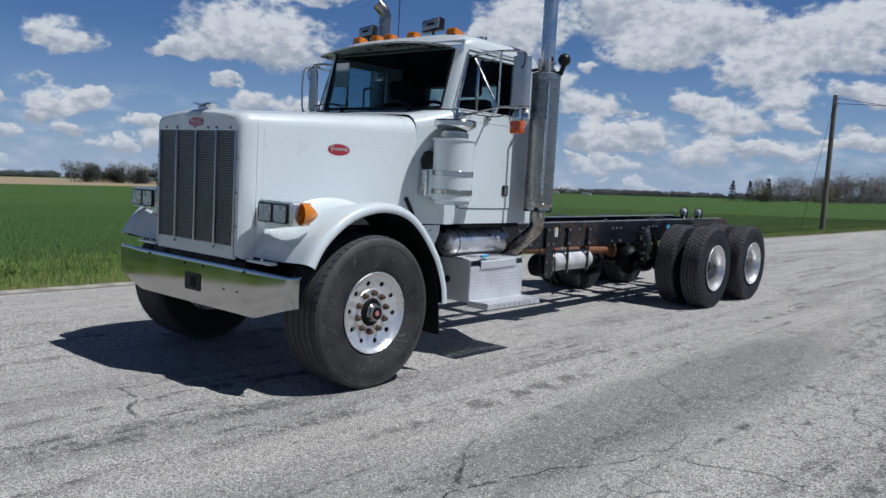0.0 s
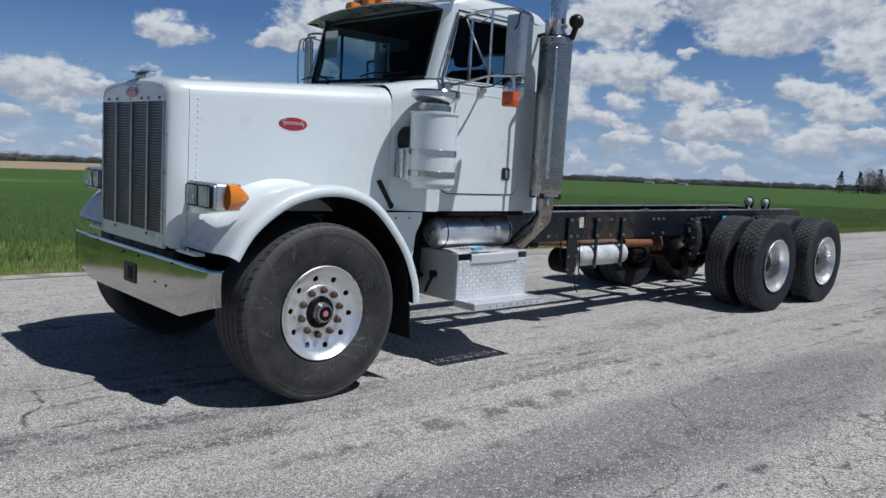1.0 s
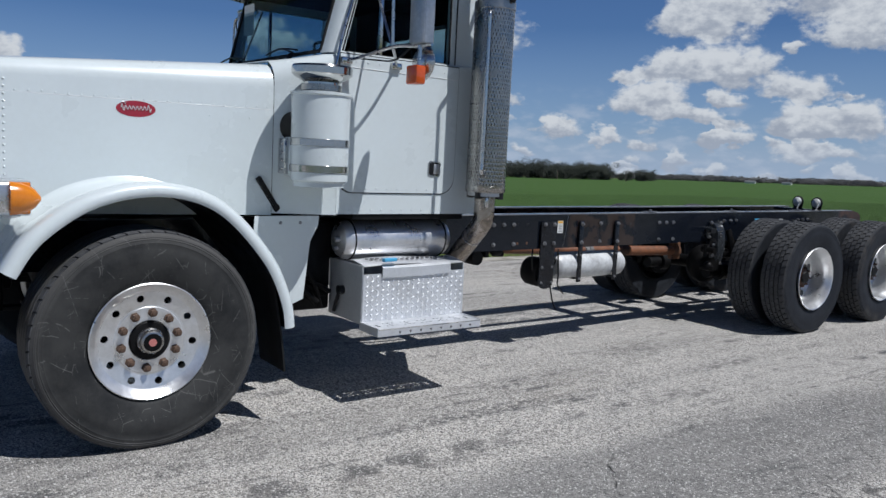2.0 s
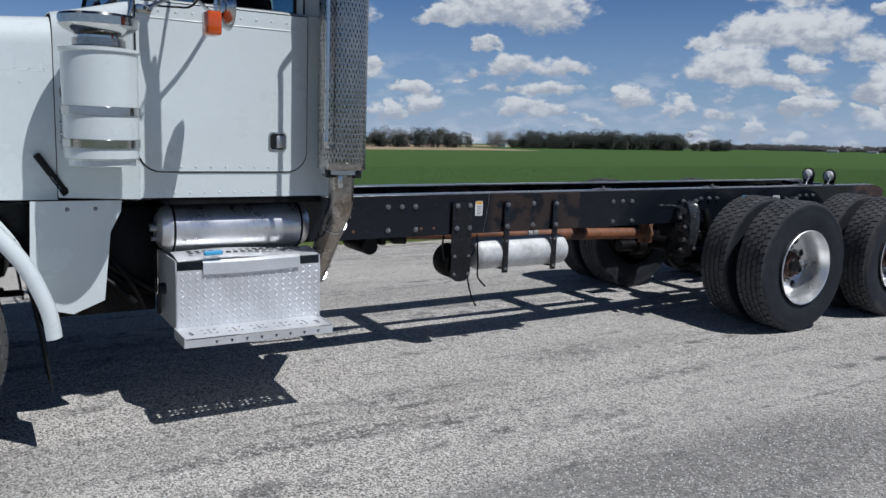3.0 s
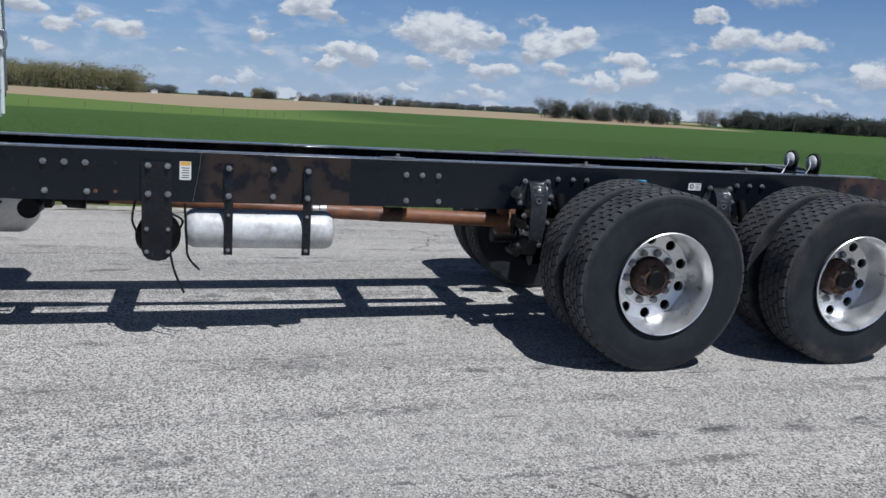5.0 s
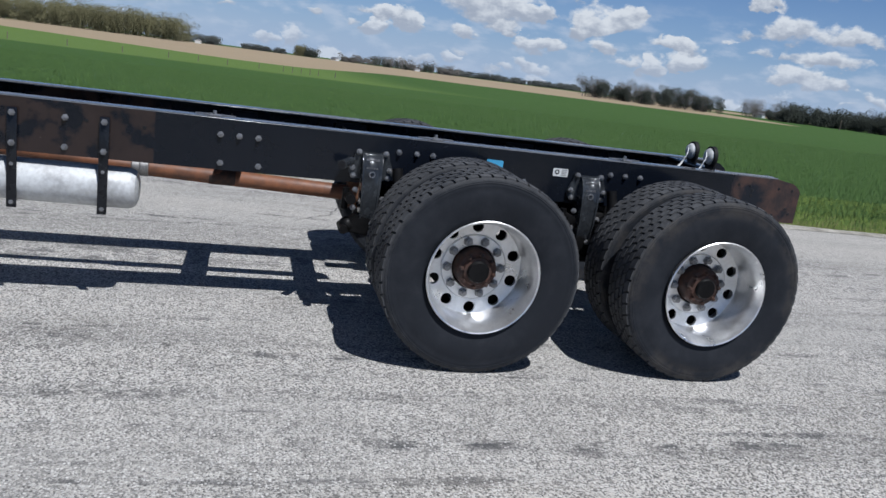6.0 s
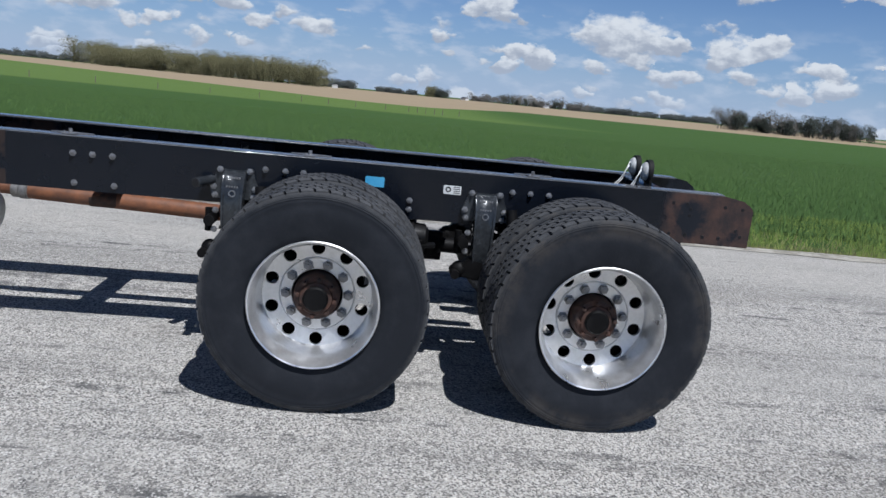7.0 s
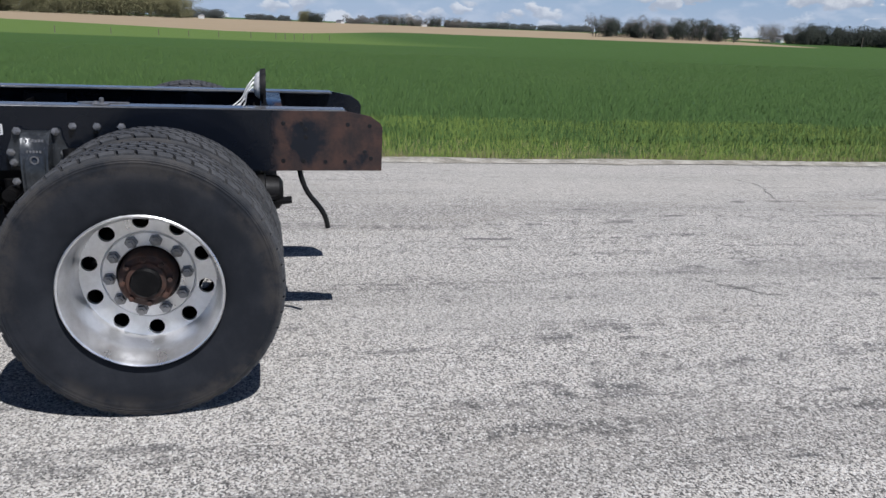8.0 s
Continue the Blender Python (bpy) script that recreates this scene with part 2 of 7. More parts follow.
SHAFT = surface("primer_brown_shaft", (0.25, 0.095, 0.040), (0.085, 0.042, 0.027), 0.55, fine=20, broad=4, bump=0.001)
AMBER = surface("amber_lens", (0.66, 0.21, 0.010), (0.55, 0.15, 0.008), 0.12, coat=0.5)
ORANGE_RED = surface("orange_red_lens", (0.62, 0.10, 0.012), (0.5, 0.07, 0.01), 0.15, coat=0.5)
RED_BADGE = surface("red_enamel", (0.36, 0.012, 0.03), (0.28, 0.008, 0.02), 0.2, coat=0.8)
LETTERING = surface("silver_script", (0.75, 0.72, 0.72), (0.65, 0.6, 0.6), 0.3, 0.2)
PINK = surface("red_hub_window", (0.55, 0.22, 0.20), (0.4, 0.12, 0.1), 0.3)
LABEL_WHITE = surface("white_sticker", (0.75, 0.75, 0.72), (0.6, 0.6, 0.57), 0.5)
LABEL_YELLOW = surface("yellow_sticker", (0.70, 0.42, 0.06), (0.55, 0.3, 0.05), 0.5)
LABEL_BLUE = surface("blue_tape", (0.10, 0.42, 0.66), (0.06, 0.33, 0.58), 0.5)
PRINT = surface("black_print", (0.02, 0.02, 0.02), (0.015, 0.015, 0.015), 0.6)
SEAT = surface("dark_seat_cloth", (0.022, 0.022, 0.028), (0.013, 0.013, 0.016), 0.9, shine=0.1)


def rail_paint():
    """Black frame paint, rubbed brown in the middle with blots of fresher black, bare and rusty at the tail, and rust freckles."""
    m, t, b, at = material("frame_paint")
    sep = node(t, "ShaderNodeSeparateXYZ")
    feed(t, sep.inputs[0], at)
    x, y, z = sep.outputs
    wob = sums(t, "MULTIPLY", sums(t, "SUBTRACT", grain(t, at, 7.0, 5.0, 0.65), 0.5), 0.16)
    yw = sums(t, "ADD", y, wob)
    tail = sums(t, "MULTIPLY", span(t, yw, 7.74, 7.79), span(t, x, 0.0, 0.3))
    worn = sums(t, "MULTIPLY", span(t, yw, 3.50, 3.56), span(t, y, 4.325, 4.335, 1.0, 0.0))
    blot = span(t, grain(t, at, 7.0, 4.0, 0.5), 0.50, 0.60)
    freck = span(t, grain(t, at, 26.0, 3.0, 0.6), 0.71, 0.77)
    rust = blend(t, span(t, grain(t, at, 11.0, 6.0, 0.7), 0.3, 0.7), rgb((0.024, 0.019, 0.019)), rgb((0.070, 0.038, 0.029)))
    faded = blend(t, grain(t, at, 6.0, 5.0, 0.6), rgb((0.020, 0.0145, 0.014)), rgb((0.040, 0.028, 0.025)))
    paint = blend(t, grain(t, at, 2.5, 5.0, 0.6), rgb((0.0040, 0.0056, 0.0095)), rgb((0.0085, 0.0110, 0.0170)))
    c = blend(t, sums(t, "MULTIPLY", worn, sums(t, "SUBTRACT", 1.0, blot)), paint, faded)
    ey = sums(t, "DIVIDE", sums(t, "SUBTRACT", yw, 7.895), 0.085)
    ez = sums(t, "DIVIDE", sums(t, "SUBTRACT", z, 0.965), 0.095)
    patch = span(t, sums(t, "ADD", sums(t, "ADD", sums(t, "MULTIPLY", ey, ey), sums(t, "MULTIPLY", ez, ez)), sums(t, "MULTIPLY", sums(t, "SUBTRACT", grain(t, at, 16.0, 5.0, 0.7), 0.5), 3.0)), 0.5, 1.5)
    keep = sums(t, "MULTIPLY", patch, span(t, grain(t, at, 5.0, 5.0, 0.6), 0.30, 0.44))
    c = blend(t, sums(t, "MULTIPLY", tail, keep), c, rust)
    c = blend(t, sums(t, "MULTIPLY", freck, 0.5), c, rust)
    feed(t, b.inputs["Base Color"], c)
    b.inputs["Specular IOR Level"].default_value = 0.34
    feed(t, b.inputs["Roughness"], span(t, sums(t, "ADD", tail, grain(t, at, 4.0)), 0.3, 1.4, 0.13, 0.65))
    relief(t, b, grain(t, at, 9.0, 4.0, 0.55), 0.45, 0.004)
    return m


def tyre_rubber(name, scuffs, mud=0.0):
    """Tyre rubber, greyed with road dust; scuffs: pale scrapes on the sidewall; mud: brown dried dirt near the shoulder."""
    m, t, b, at = material(name, 0.7)
    b.inputs["Specular IOR Level"].default_value = 0.28
    own = node(t, "ShaderNodeTexCoord").outputs["Object"]
    sep = node(t, "ShaderNodeSeparateXYZ")
    feed(t, sep.inputs[0], own)
    r = sums(t, "SQRT", sums(t, "ADD", sums(t, "MULTIPLY", sep.outputs[1], sep.outputs[1]), sums(t, "MULTIPLY", sep.outputs[2], sep.outputs[2])))
    # dust and scrapes outside only; the darker inner side has underbody shade in its colour
    out_face = span(t, sep.outputs[0], 0.0, 0.08)
    if scuffs:
        c = blend(t, sums(t, "MULTIPLY", out_face, span(t, grain(t, at, 3.0, 6.0, 0.7), 0.32, 0.66)), rgb((0.0150, 0.0158, 0.0165)), rgb((0.043, 0.0430, 0.041)))
        c = blend(t, sums(t, "MULTIPLY", span(t, sums(t, "ADD", r, sums(t, "MULTIPLY", grain(t, at, 9.0, 5.0, 0.7), 0.06)), 0.50, 0.56), 0.6), c, rgb((0.095, 0.092, 0.087)))
    else:
        c = blend(t, span(t, grain(t, at, 7.0, 6.0, 0.62), 0.40, 0.72), rgb((0.0110, 0.0130, 0.0172)), rgb((0.0195, 0.0218, 0.0268)))
        c = blend(t, sums(t, "MULTIPLY", span(t, sums(t, "ADD", r, sums(t, "MULTIPLY", grain(t, at, 12.0, 5.0, 0.7), 0.05)), 0.50, 0.535), 0.65), c, rgb((0.082, 0.082, 0.082)))
    if mud:
        ring = sums(t, "MULTIPLY", span(t, r, 0.40, 0.46), span(t, grain(t, at, 6.0, 6.0, 0.65), 0.42, 0.62))
        c = blend(t, sums(t, "MULTIPLY", ring, mud), c, rgb((0.064, 0.056, 0.048)))
    if scuffs:
        for turn, stretch, size, gate in (((0.6, 0.2, 0.3), (1.0, 1.0, 0.4), 8.0, 0.44), ((0.1, 0.9, 0.7), (1.0, 0.35, 1.0), 10.0, 0.47), ((1.2, 0.4, 0.0), (0.6, 1.0, 0.5), 17.0, 0.50)):
            v = node(t, "ShaderNodeTexVoronoi", feature="DISTANCE_TO_EDGE")
            mp = node(t, "ShaderNodeMapping")
            mp.inputs[3].default_value = stretch
            mp.inputs[2].default_value = turn
            feed(t, mp.inputs[0], own)
            feed(t, v.inputs["Vector"], mp.outputs[0])
            v.inputs["Scale"].default_value = size
            line = sums(t, "MULTIPLY", span(t, v.outputs[0], 0.0, 0.011, 1.0, 0.0), span(t, grain(t, at, 9.0, 3.0, 0.6), gate + 0.06, gate + 0.10))
            c = blend(t, sums(t, "MULTIPLY", sums(t, "MULTIPLY", line, out_face), 0.55), c, rgb((0.17, 0.165, 0.155)))
    feed(t, b.inputs["Base Color"], c)
    relief(t, b, grain(t, at, 90.0, 3.0), 0.3, 0.002)
    return m


def glass(name, tint, rough=0.0):
    m, t, b, at = material(name, rough)
    b.inputs["Base Color"].default_value = rgb(tint)
    b.inputs["Transmission Weight"].default_value, b.inputs["IOR"].default_value = 1.0, 1.09
    feed(t, b.inputs["Roughness"], span(t, grain(t, at, 8.0), 0.3, 0.8, rough, rough + 0.03))
    return m


RAIL = rail_paint()
FRONT_RUBBER, REAR_RUBBER = tyre_rubber("scuffed_tyre_rubber", True), tyre_rubber("tyre_rubber", False)
MUDDY_RUBBER = tyre_rubber("muddy_tyre_rubber", False, 0.5)
GLASS = glass("tinted_glass", (0.42, 0.55, 0.60))
LENS = glass("clear_lens", (0.92, 0.94, 0.95), 0.05)


def asphalt():
    """Old chip-sealed asphalt: pale stones in grey binder, tyre streaks along the road, stains and fine cracks."""
    m, t, b, at = material("chip_seal_asphalt", 0.88)
    b.inputs["Specular IOR Level"].default_value = 0.3
    sep = node(t, "ShaderNodeSeparateXYZ")
    feed(t, sep.inputs[0], at)
    px, py = sep.outputs[0], sep.outputs[1]
    stones = node(t, "ShaderNodeTexVoronoi")
    feed(t, stones.inputs["Vector"], at)
    stones.inputs["Scale"].default_value = 135.0
    stone = node(t, "ShaderNodeSeparateColor")
    feed(t, stone.inputs[0], stones.outputs["Color"])
    pick = sums(t, "ADD", sums(t, "MULTIPLY", stone.outputs[0], 0.66), sums(t, "MULTIPLY", grain(t, at, 45.0, 6.0, 0.85), 0.55))
    base = blend(t, span(t, pick, 0.30, 0.84), rgb((0.09, 0.087, 0.083)), rgb((0.66, 0.628, 0.582)))
    base = blend(t, sums(t, "MULTIPLY", sums(t, "GREATER_THAN", stone.outputs[1], 0.80), 0.75), base, rgb((0.80, 0.785, 0.755)))
    base = blend(t, sums(t, "MULTIPLY", sums(t, "LESS_THAN", stone.outputs[2], 0.14), 0.6), base, rgb((0.05, 0.049, 0.048)))
    mottle = grain(t, at, 13.0, 5.0, 0.72)
    base = blend(t, span(t, mottle, 0.52, 0.70, 0.0, 0.5), base, rgb((0.15, 0.146, 0.139)))
    base = blend(t, span(t, mottle, 0.46, 0.30, 0.0, 0.35), base, rgb((0.545, 0.52, 0.48)))
    broad = grain(t, at, 0.55, 5.0, 0.6, (1.0, 0.3, 1.0))
    base = blend(t, span(t, broad, 0.36, 0.66), base, blend(t, 0.55, base, rgb((0.40, 0.39, 0.37))))
    worn = span(t, grain(t, at, 0.8, 4.0, 0.6, (1.6, 0.22, 1.0), 0.4), 0.46, 0.62)
    base = blend(t, sums(t, "MULTIPLY", worn, 0.34), base, rgb((0.16, 0.156, 0.149)))
    streak = span(t, grain(t, at, 1.5, 5.0, 0.65, (1.9, 0.16, 1.0), 0.6), 0.52, 0.66)
    fine = span(t, grain(t, at, 5.0, 4.0, 0.7), 0.42, 0.6)
    base = blend(t, sums(t, "MULTIPLY", sums(t, "MULTIPLY", streak, fine), 0.78), base, rgb((0.07, 0.071, 0.074)))
    # short rubber streaks along the road
    skid = span(t, grain(t, at, 1.0, 3.0, 0.6, (8.0, 0.6, 1.0), 0.3), 0.57, 0.68)
    base = blend(t, sums(t, "MULTIPLY", sums(t, "MULTIPLY", skid, fine), 0.8), base, rgb((0.075, 0.076, 0.08)))
    # tarry joint down the middle, and a thin one near the far edge
    side_wob = sums(t, "MULTIPLY", sums(t, "SUBTRACT", grain(t, at, 1.3, 4.0, 0.6), 0.5), 0.10)
    for x0, w0, w1, gate, strength in ((1.5, 0.03, 0.11, 0.38, 0.80), (1.05, 0.01, 0.08, 0.47, 0.45), (-3.05, 0.01, 0.05, 0.40, 0.55), (-0.9, 0.01, 0.08, 0.56, 0.35)):
        off = sums(t, "ABSOLUTE", sums(t, "ADD", sums(t, "SUBTRACT", px, x0), side_wob))
        broken = sums(t, "MULTIPLY", span(t, grain(t, at, 3.2, 5.0, 0.7, (1.0, 0.5, 1.0)), gate, gate + 0.12), sums(t, "MULTIPLY", span(t, grain(t, at, 24.0, 3.0, 0.7), 0.40, 0.56), span(t, grain(t, at, 0.5, 2.0, 0.5), 0.38, 0.58, 0.25, 1.0)))
        base = blend(t, sums(t, "MULTIPLY", sums(t, "MULTIPLY", span(t, off, w0, w1, 1.0, 0.0), broken), strength), base, rgb((0.06, 0.061, 0.064)))
    # an older, smoother grey patch, and crazed cracks beyond it
    wob2 = sums(t, "MULTIPLY", sums(t, "SUBTRACT", grain(t, at, 1.6, 5.0, 0.65), 0.5), 1.1)
    ex = sums(t, "DIVIDE", sums(t, "SUBTRACT", px, 2.74), 0.55)
    ey = sums(t, "DIVIDE", sums(t, "SUBTRACT", py, 2.2), 3.3)
    old = span(t, sums(t, "ADD", sums(t, "ADD", sums(t, "MULTIPLY", ex, ex), sums(t, "MULTIPLY", ey, ey)), wob2), 0.35, 1.35, 1.0, 0.0)
    base = blend(t, sums(t, "MULTIPLY", old, 0.62), base, blend(t, span(t, grain(t, at, 30.0, 5.0, 0.8), 0.35, 0.65), rgb((0.07, 0.071, 0.073)), rgb((0.26, 0.258, 0.253))))
    web = node(t, "ShaderNodeTexVoronoi", feature="DISTANCE_TO_EDGE")
    bend = node(t, "ShaderNodeTexNoise")
    feed(t, bend.inputs["Vector"], at)
    bend.inputs["Scale"].default_value, bend.inputs["Detail"].default_value = 5.0, 4.0
    bent = node(t, "ShaderNodeVectorMath", "MULTIPLY_ADD")
    feed(t, bent.inputs[0], bend.outputs["Color"])
    bent.inputs[1].default_value = (0.22, 0.22, 0.0)
    feed(t, bent.inputs[2], at)
    feed(t, web.inputs["Vector"], bent.outputs[0])
    web.inputs["Scale"].default_value = 3.2
    crazed = sums(t, "MULTIPLY", span(t, web.outputs[0], 0.004, 0.03, 1.0, 0.0), sums(t, "MULTIPLY", span(t, sums(t, "ADD", px, wob2), 2.9, 3.3), span(t, grain(t, at, 0.6, 3.0), 0.40, 0.52)))
    base = blend(t, sums(t, "MULTIPLY", crazed, 0.72), base, rgb((0.055, 0.055, 0.056)))
    warm = span(t, grain(t, at, 0.8, 4.0, 0.6, (1.0, 0.35, 1.0)), 0.52, 0.72)
    base = blend(t, sums(t, "MULTIPLY", warm, 0.25), base, rgb((0.40, 0.365, 0.315)))
    # dusty tan belt along the far side
    dust = sums(t, "MULTIPLY", span(t, sums(t, "ADD", px, wob2), -1.5, -2.6), span(t, grain(t, at, 0.5, 4.0, 0.6, (1.5, 0.3, 1.0)), 0.38, 0.6))
    base = blend(t, sums(t, "MULTIPLY", dust, 0.62), base, rgb((0.46, 0.44, 0.405)))
    pits = span(t, grain(t, at, 75.0, 3.0, 0.7), 0.60, 0.68)
    base = blend(t, sums(t, "MULTIPLY", pits, 0.42), base, rgb((0.05, 0.049, 0.047)))
    gaps = node(t, "ShaderNodeTexVoronoi")
    feed(t, gaps.inputs["Vector"], at)
    gaps.inputs["Scale"].default_value = 72.0
    gap = node(t, "ShaderNodeSeparateColor")
    feed(t, gap.inputs[0], gaps.outputs["Color"])
    thick = span(t, grain(t, at, 1.1, 4.0, 0.6, (1.0, 0.5, 1.0)), 0.35, 0.65, 0.90, 0.66)
    lost = sums(t, "MULTIPLY", sums(t, "GREATER_THAN", gap.outputs[0], thick), span(t, gaps.outputs["Distance"], 0.22, 0.48, 1.0, 0.0))
    base = blend(t, sums(t, "MULTIPLY", lost, 0.80), base, rgb((0.05, 0.05, 0.051)))
    pale = sums(t, "MULTIPLY", sums(t, "GREATER_THAN", gap.outputs[1], 0.72), span(t, gaps.outputs["Distance"], 0.28, 0.46, 1.0, 0.0))
    base = blend(t, sums(t, "MULTIPLY", pale, 0.72), base, rgb((0.78, 0.765, 0.74)))
    crack = node(t, "ShaderNodeTexVoronoi", feature="DISTANCE_TO_EDGE")
    mp = node(t, "ShaderNodeMapping")
    mp.inputs[3].default_value = (0.55, 0.3, 1.0)
    wobble = node(t, "ShaderNodeVectorMath", "MULTIPLY_ADD")
    nz = node(t, "ShaderNodeTexNoise")
    feed(t, nz.inputs["Vector"], at)
    nz.inputs["Scale"].default_value, nz.inputs["Detail"].default_value = 2.2, 5.0
    feed(t, wobble.inputs[0], nz.outputs["Color"])
    wobble.inputs[1].default_value = (0.4, 0.4, 0.0)
    feed(t, wobble.inputs[2], at)
    feed(t, mp.inputs[0], wobble.outputs[0])
    feed(t, crack.inputs["Vector"], mp.outputs[0])
    crack.inputs["Scale"].default_value = 1.0
    line = sums(t, "MULTIPLY", span(t, crack.outputs[0], 0.0, 0.006, 1.0, 0.0), sums(t, "MULTIPLY", span(t, grain(t, at, 0.45, 3.0), 0.5, 0.62), span(t, grain(t, at, 9.0, 4.0, 0.7), 0.36, 0.58)))
    base = blend(t, sums(t, "MULTIPLY", line, 0.75), base, rgb((0.05, 0.05, 0.05)))
    spots = span(t, grain(t, at, 11.0, 2.0, 0.4), 0.735, 0.76)
    base = blend(t, sums(t, "MULTIPLY", spots, 0.55), base, rgb((0.05, 0.05, 0.05)))
    feed(t, b.inputs["Base Color"], blend(t, 1.0, base, rgb((1.014, 1.0, 0.975)), "MULTIPLY"))
    hgt = sums(t, "SUBTRACT", sums(t, "SUBTRACT", 1.0, stones.outputs["Distance"]), sums(t, "MULTIPLY", line, 3.0))
    relief(t, b, hgt, 0.9, 0.008)
    return m


def field_soil():
    """Young green crop far and near, with tan stubble beyond it and a paler margin; drawn on the terrain by distance from the road."""
    m, t, b, at = material("crop_field", 1.0)
    b.inputs["Specular IOR Level"].default_value = 0.05
    sep = node(t, "ShaderNodeSeparateXYZ")
    feed(t, sep.inputs[0], at)
    wob = sums(t, "MULTIPLY", sums(t, "SUBTRACT", grain(t, at, 0.02, 4.0), 0.5), 14.0)
    depth = sums(t, "ADD", sums(t, "MULTIPLY", sep.outputs[0], -1.0), wob)
    y = sep.outputs[1]
    south = span(t, y, 62.0, 8.0)
    edge = sums(t, "ADD", sums(t, "SUBTRACT", 286.0, sums(t, "MULTIPLY", south, 70.0)), sums(t, "MULTIPLY", sums(t, "MAXIMUM", sums(t, "MULTIPLY", y, -1.0), 0.0), 0.85))
    edge = sums(t, "ADD", edge, span(t, y, 228.0, 262.0, 0.0, 150.0))
    past = sums(t, "SUBTRACT", depth, edge)
    crop = blend(t, grain(t, at, 9.0, 6.0, 0.75), rgb((0.037, 0.077, 0.022)), rgb((0.077, 0.133, 0.040)))
    crop = blend(t, span(t, grain(t, at, 0.09, 5.0, 0.6), 0.35, 0.7), crop, rgb((0.062, 0.109, 0.034)))
    margin = blend(t, grain(t, at, 0.5, 5.0, 0.7), rgb((0.085, 0.145, 0.038)), rgb((0.135, 0.19, 0.058)))
    stubble = blend(t, grain(t, at, 0.12, 5.0, 0.65, (1.0, 0.2, 1.0)), rgb((0.255, 0.198, 0.128)), rgb((0.375, 0.302, 0.205)))
    dead = sums(t, "MULTIPLY", span(t, sep.outputs[0], -5.3, -4.5), span(t, grain(t, at, 1.6, 5.0, 0.7), 0.35, 0.6))
    crop = blend(t, sums(t, "MULTIPLY", dead, 0.8), crop, rgb((0.17, 0.15, 0.085)))
    c = blend(t, sums(t, "MULTIPLY", span(t, depth, 100.0, 106.0), span(t, y, 46.0, 18.0)), crop, margin)
    c = blend(t, span(t, past, 0.0, 3.0), c, stubble)
    c = blend(t, span(t, depth, 560.0, 580.0), c, crop)
    feed(t, b.inputs["Base Color"], c)
    relief(t, b, grain(t, at, 12.0, 5.0, 0.8), 1.0, 0.05)
    return m


def leaf_stuff(name, light, dark, rough=0.7, soft=0.6):
    """Leaves and blades; soft: how far each little face takes the light of the whole tuft."""
    m, t, b, at = material(name, rough)
    geo = node(t, "ShaderNodeNewGeometry")
    r = geo.outputs["Random Per Island"]
    feed(t, b.inputs["Base Color"], blend(t, sums(t, "ADD", sums(t, "MULTIPLY", r, 0.6), sums(t, "MULTIPLY", grain(t, at, 0.35, 4.0), 0.4)), rgb(dark), rgb(light)))
    b.inputs["Specular IOR Level"].default_value = 0.15
    lean_up = node(t, "ShaderNodeVectorMath", "MULTIPLY_ADD")
    feed(t, lean_up.inputs[0], geo.outputs["Normal"])
    lean_up.inputs[1].default_value = (1 - soft,) * 3
    lean_up.inputs[2].default_value = (0.25 * soft, 0.0, soft)
    unit = node(t, "ShaderNodeVectorMath", "NORMALIZE")
    feed(t, unit.inputs[0], lean_up.outputs[0])
    feed(t, b.inputs["Normal"], unit.outputs[0])
    return m


ASPHALT, FIELD = asphalt(), field_soil()
GRASS = leaf_stuff("grass_blades", (0.205, 0.265, 0.056), (0.100, 0.160, 0.030), soft=0.5)
DRY = leaf_stuff("dry_grass", (0.30, 0.265, 0.13), (0.13, 0.12, 0.05), soft=0.5)
CROP = leaf_stuff("crop_blades", (0.084, 0.148, 0.039), (0.058, 0.112, 0.028), soft=0.8)
BARE_WOOD = leaf_stuff("budding_wood", (0.19, 0.175, 0.15), (0.11, 0.105, 0.095))
SPRING_WOOD = leaf_stuff("spring_leaves", (0.18, 0.168, 0.084), (0.112, 0.108, 0.058))
DARK_WOOD = leaf_stuff("dark_wood", (0.06, 0.07, 0.052), (0.036, 0.042, 0.036))
# the next two woods have distance haze mixed into their paler, greyer leaves
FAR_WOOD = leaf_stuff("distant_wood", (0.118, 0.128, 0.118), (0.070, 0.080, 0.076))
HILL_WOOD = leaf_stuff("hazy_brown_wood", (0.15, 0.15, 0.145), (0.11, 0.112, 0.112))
CONIFER = leaf_stuff("conifer_needles", (0.04, 0.06, 0.042), (0.022, 0.034, 0.025))
BARK = surface("bark", (0.16, 0.14, 0.12), (0.08, 0.07, 0.06), 0.9)
GRAVEL = surface("edge_gravel", (0.46, 0.43, 0.375), (0.20, 0.185, 0.145), 0.95, fine=30, broad=4.0, bump=0.015, amount=0.35)
POLE_WOOD = surface("weathered_pole_wood", (0.22, 0.18, 0.14), (0.12, 0.10, 0.08), 0.85, fine=40, broad=4, stretch=(6, 6, 0.3))


# ---- mesh helpers ----
def finish(name, bm, mat, angle=38.0):
    me = bpy.data.meshes.new(name)
    bm.to_mesh(me)
    bm.free()
    me.polygons.foreach_set("use_smooth", [True] * len(me.polygons))
    me.set_sharp_from_angle(angle=radians(angle))
    for one in (mat if isinstance(mat, (list, tuple)) else (mat,)):
        me.materials.append(one)
    return me


def part(name, bm, mat, parent, label="", angle=38.0, at=None):
    """One mesh object under a thing or a part."""
    ob = new(name, finish(name, bm, mat, angle) if isinstance(bm, bmesh.types.BMesh) else bm)
    ob.parent = parent
    if at is not None:
        ob.matrix_basis = at
    return tagged(ob, label)


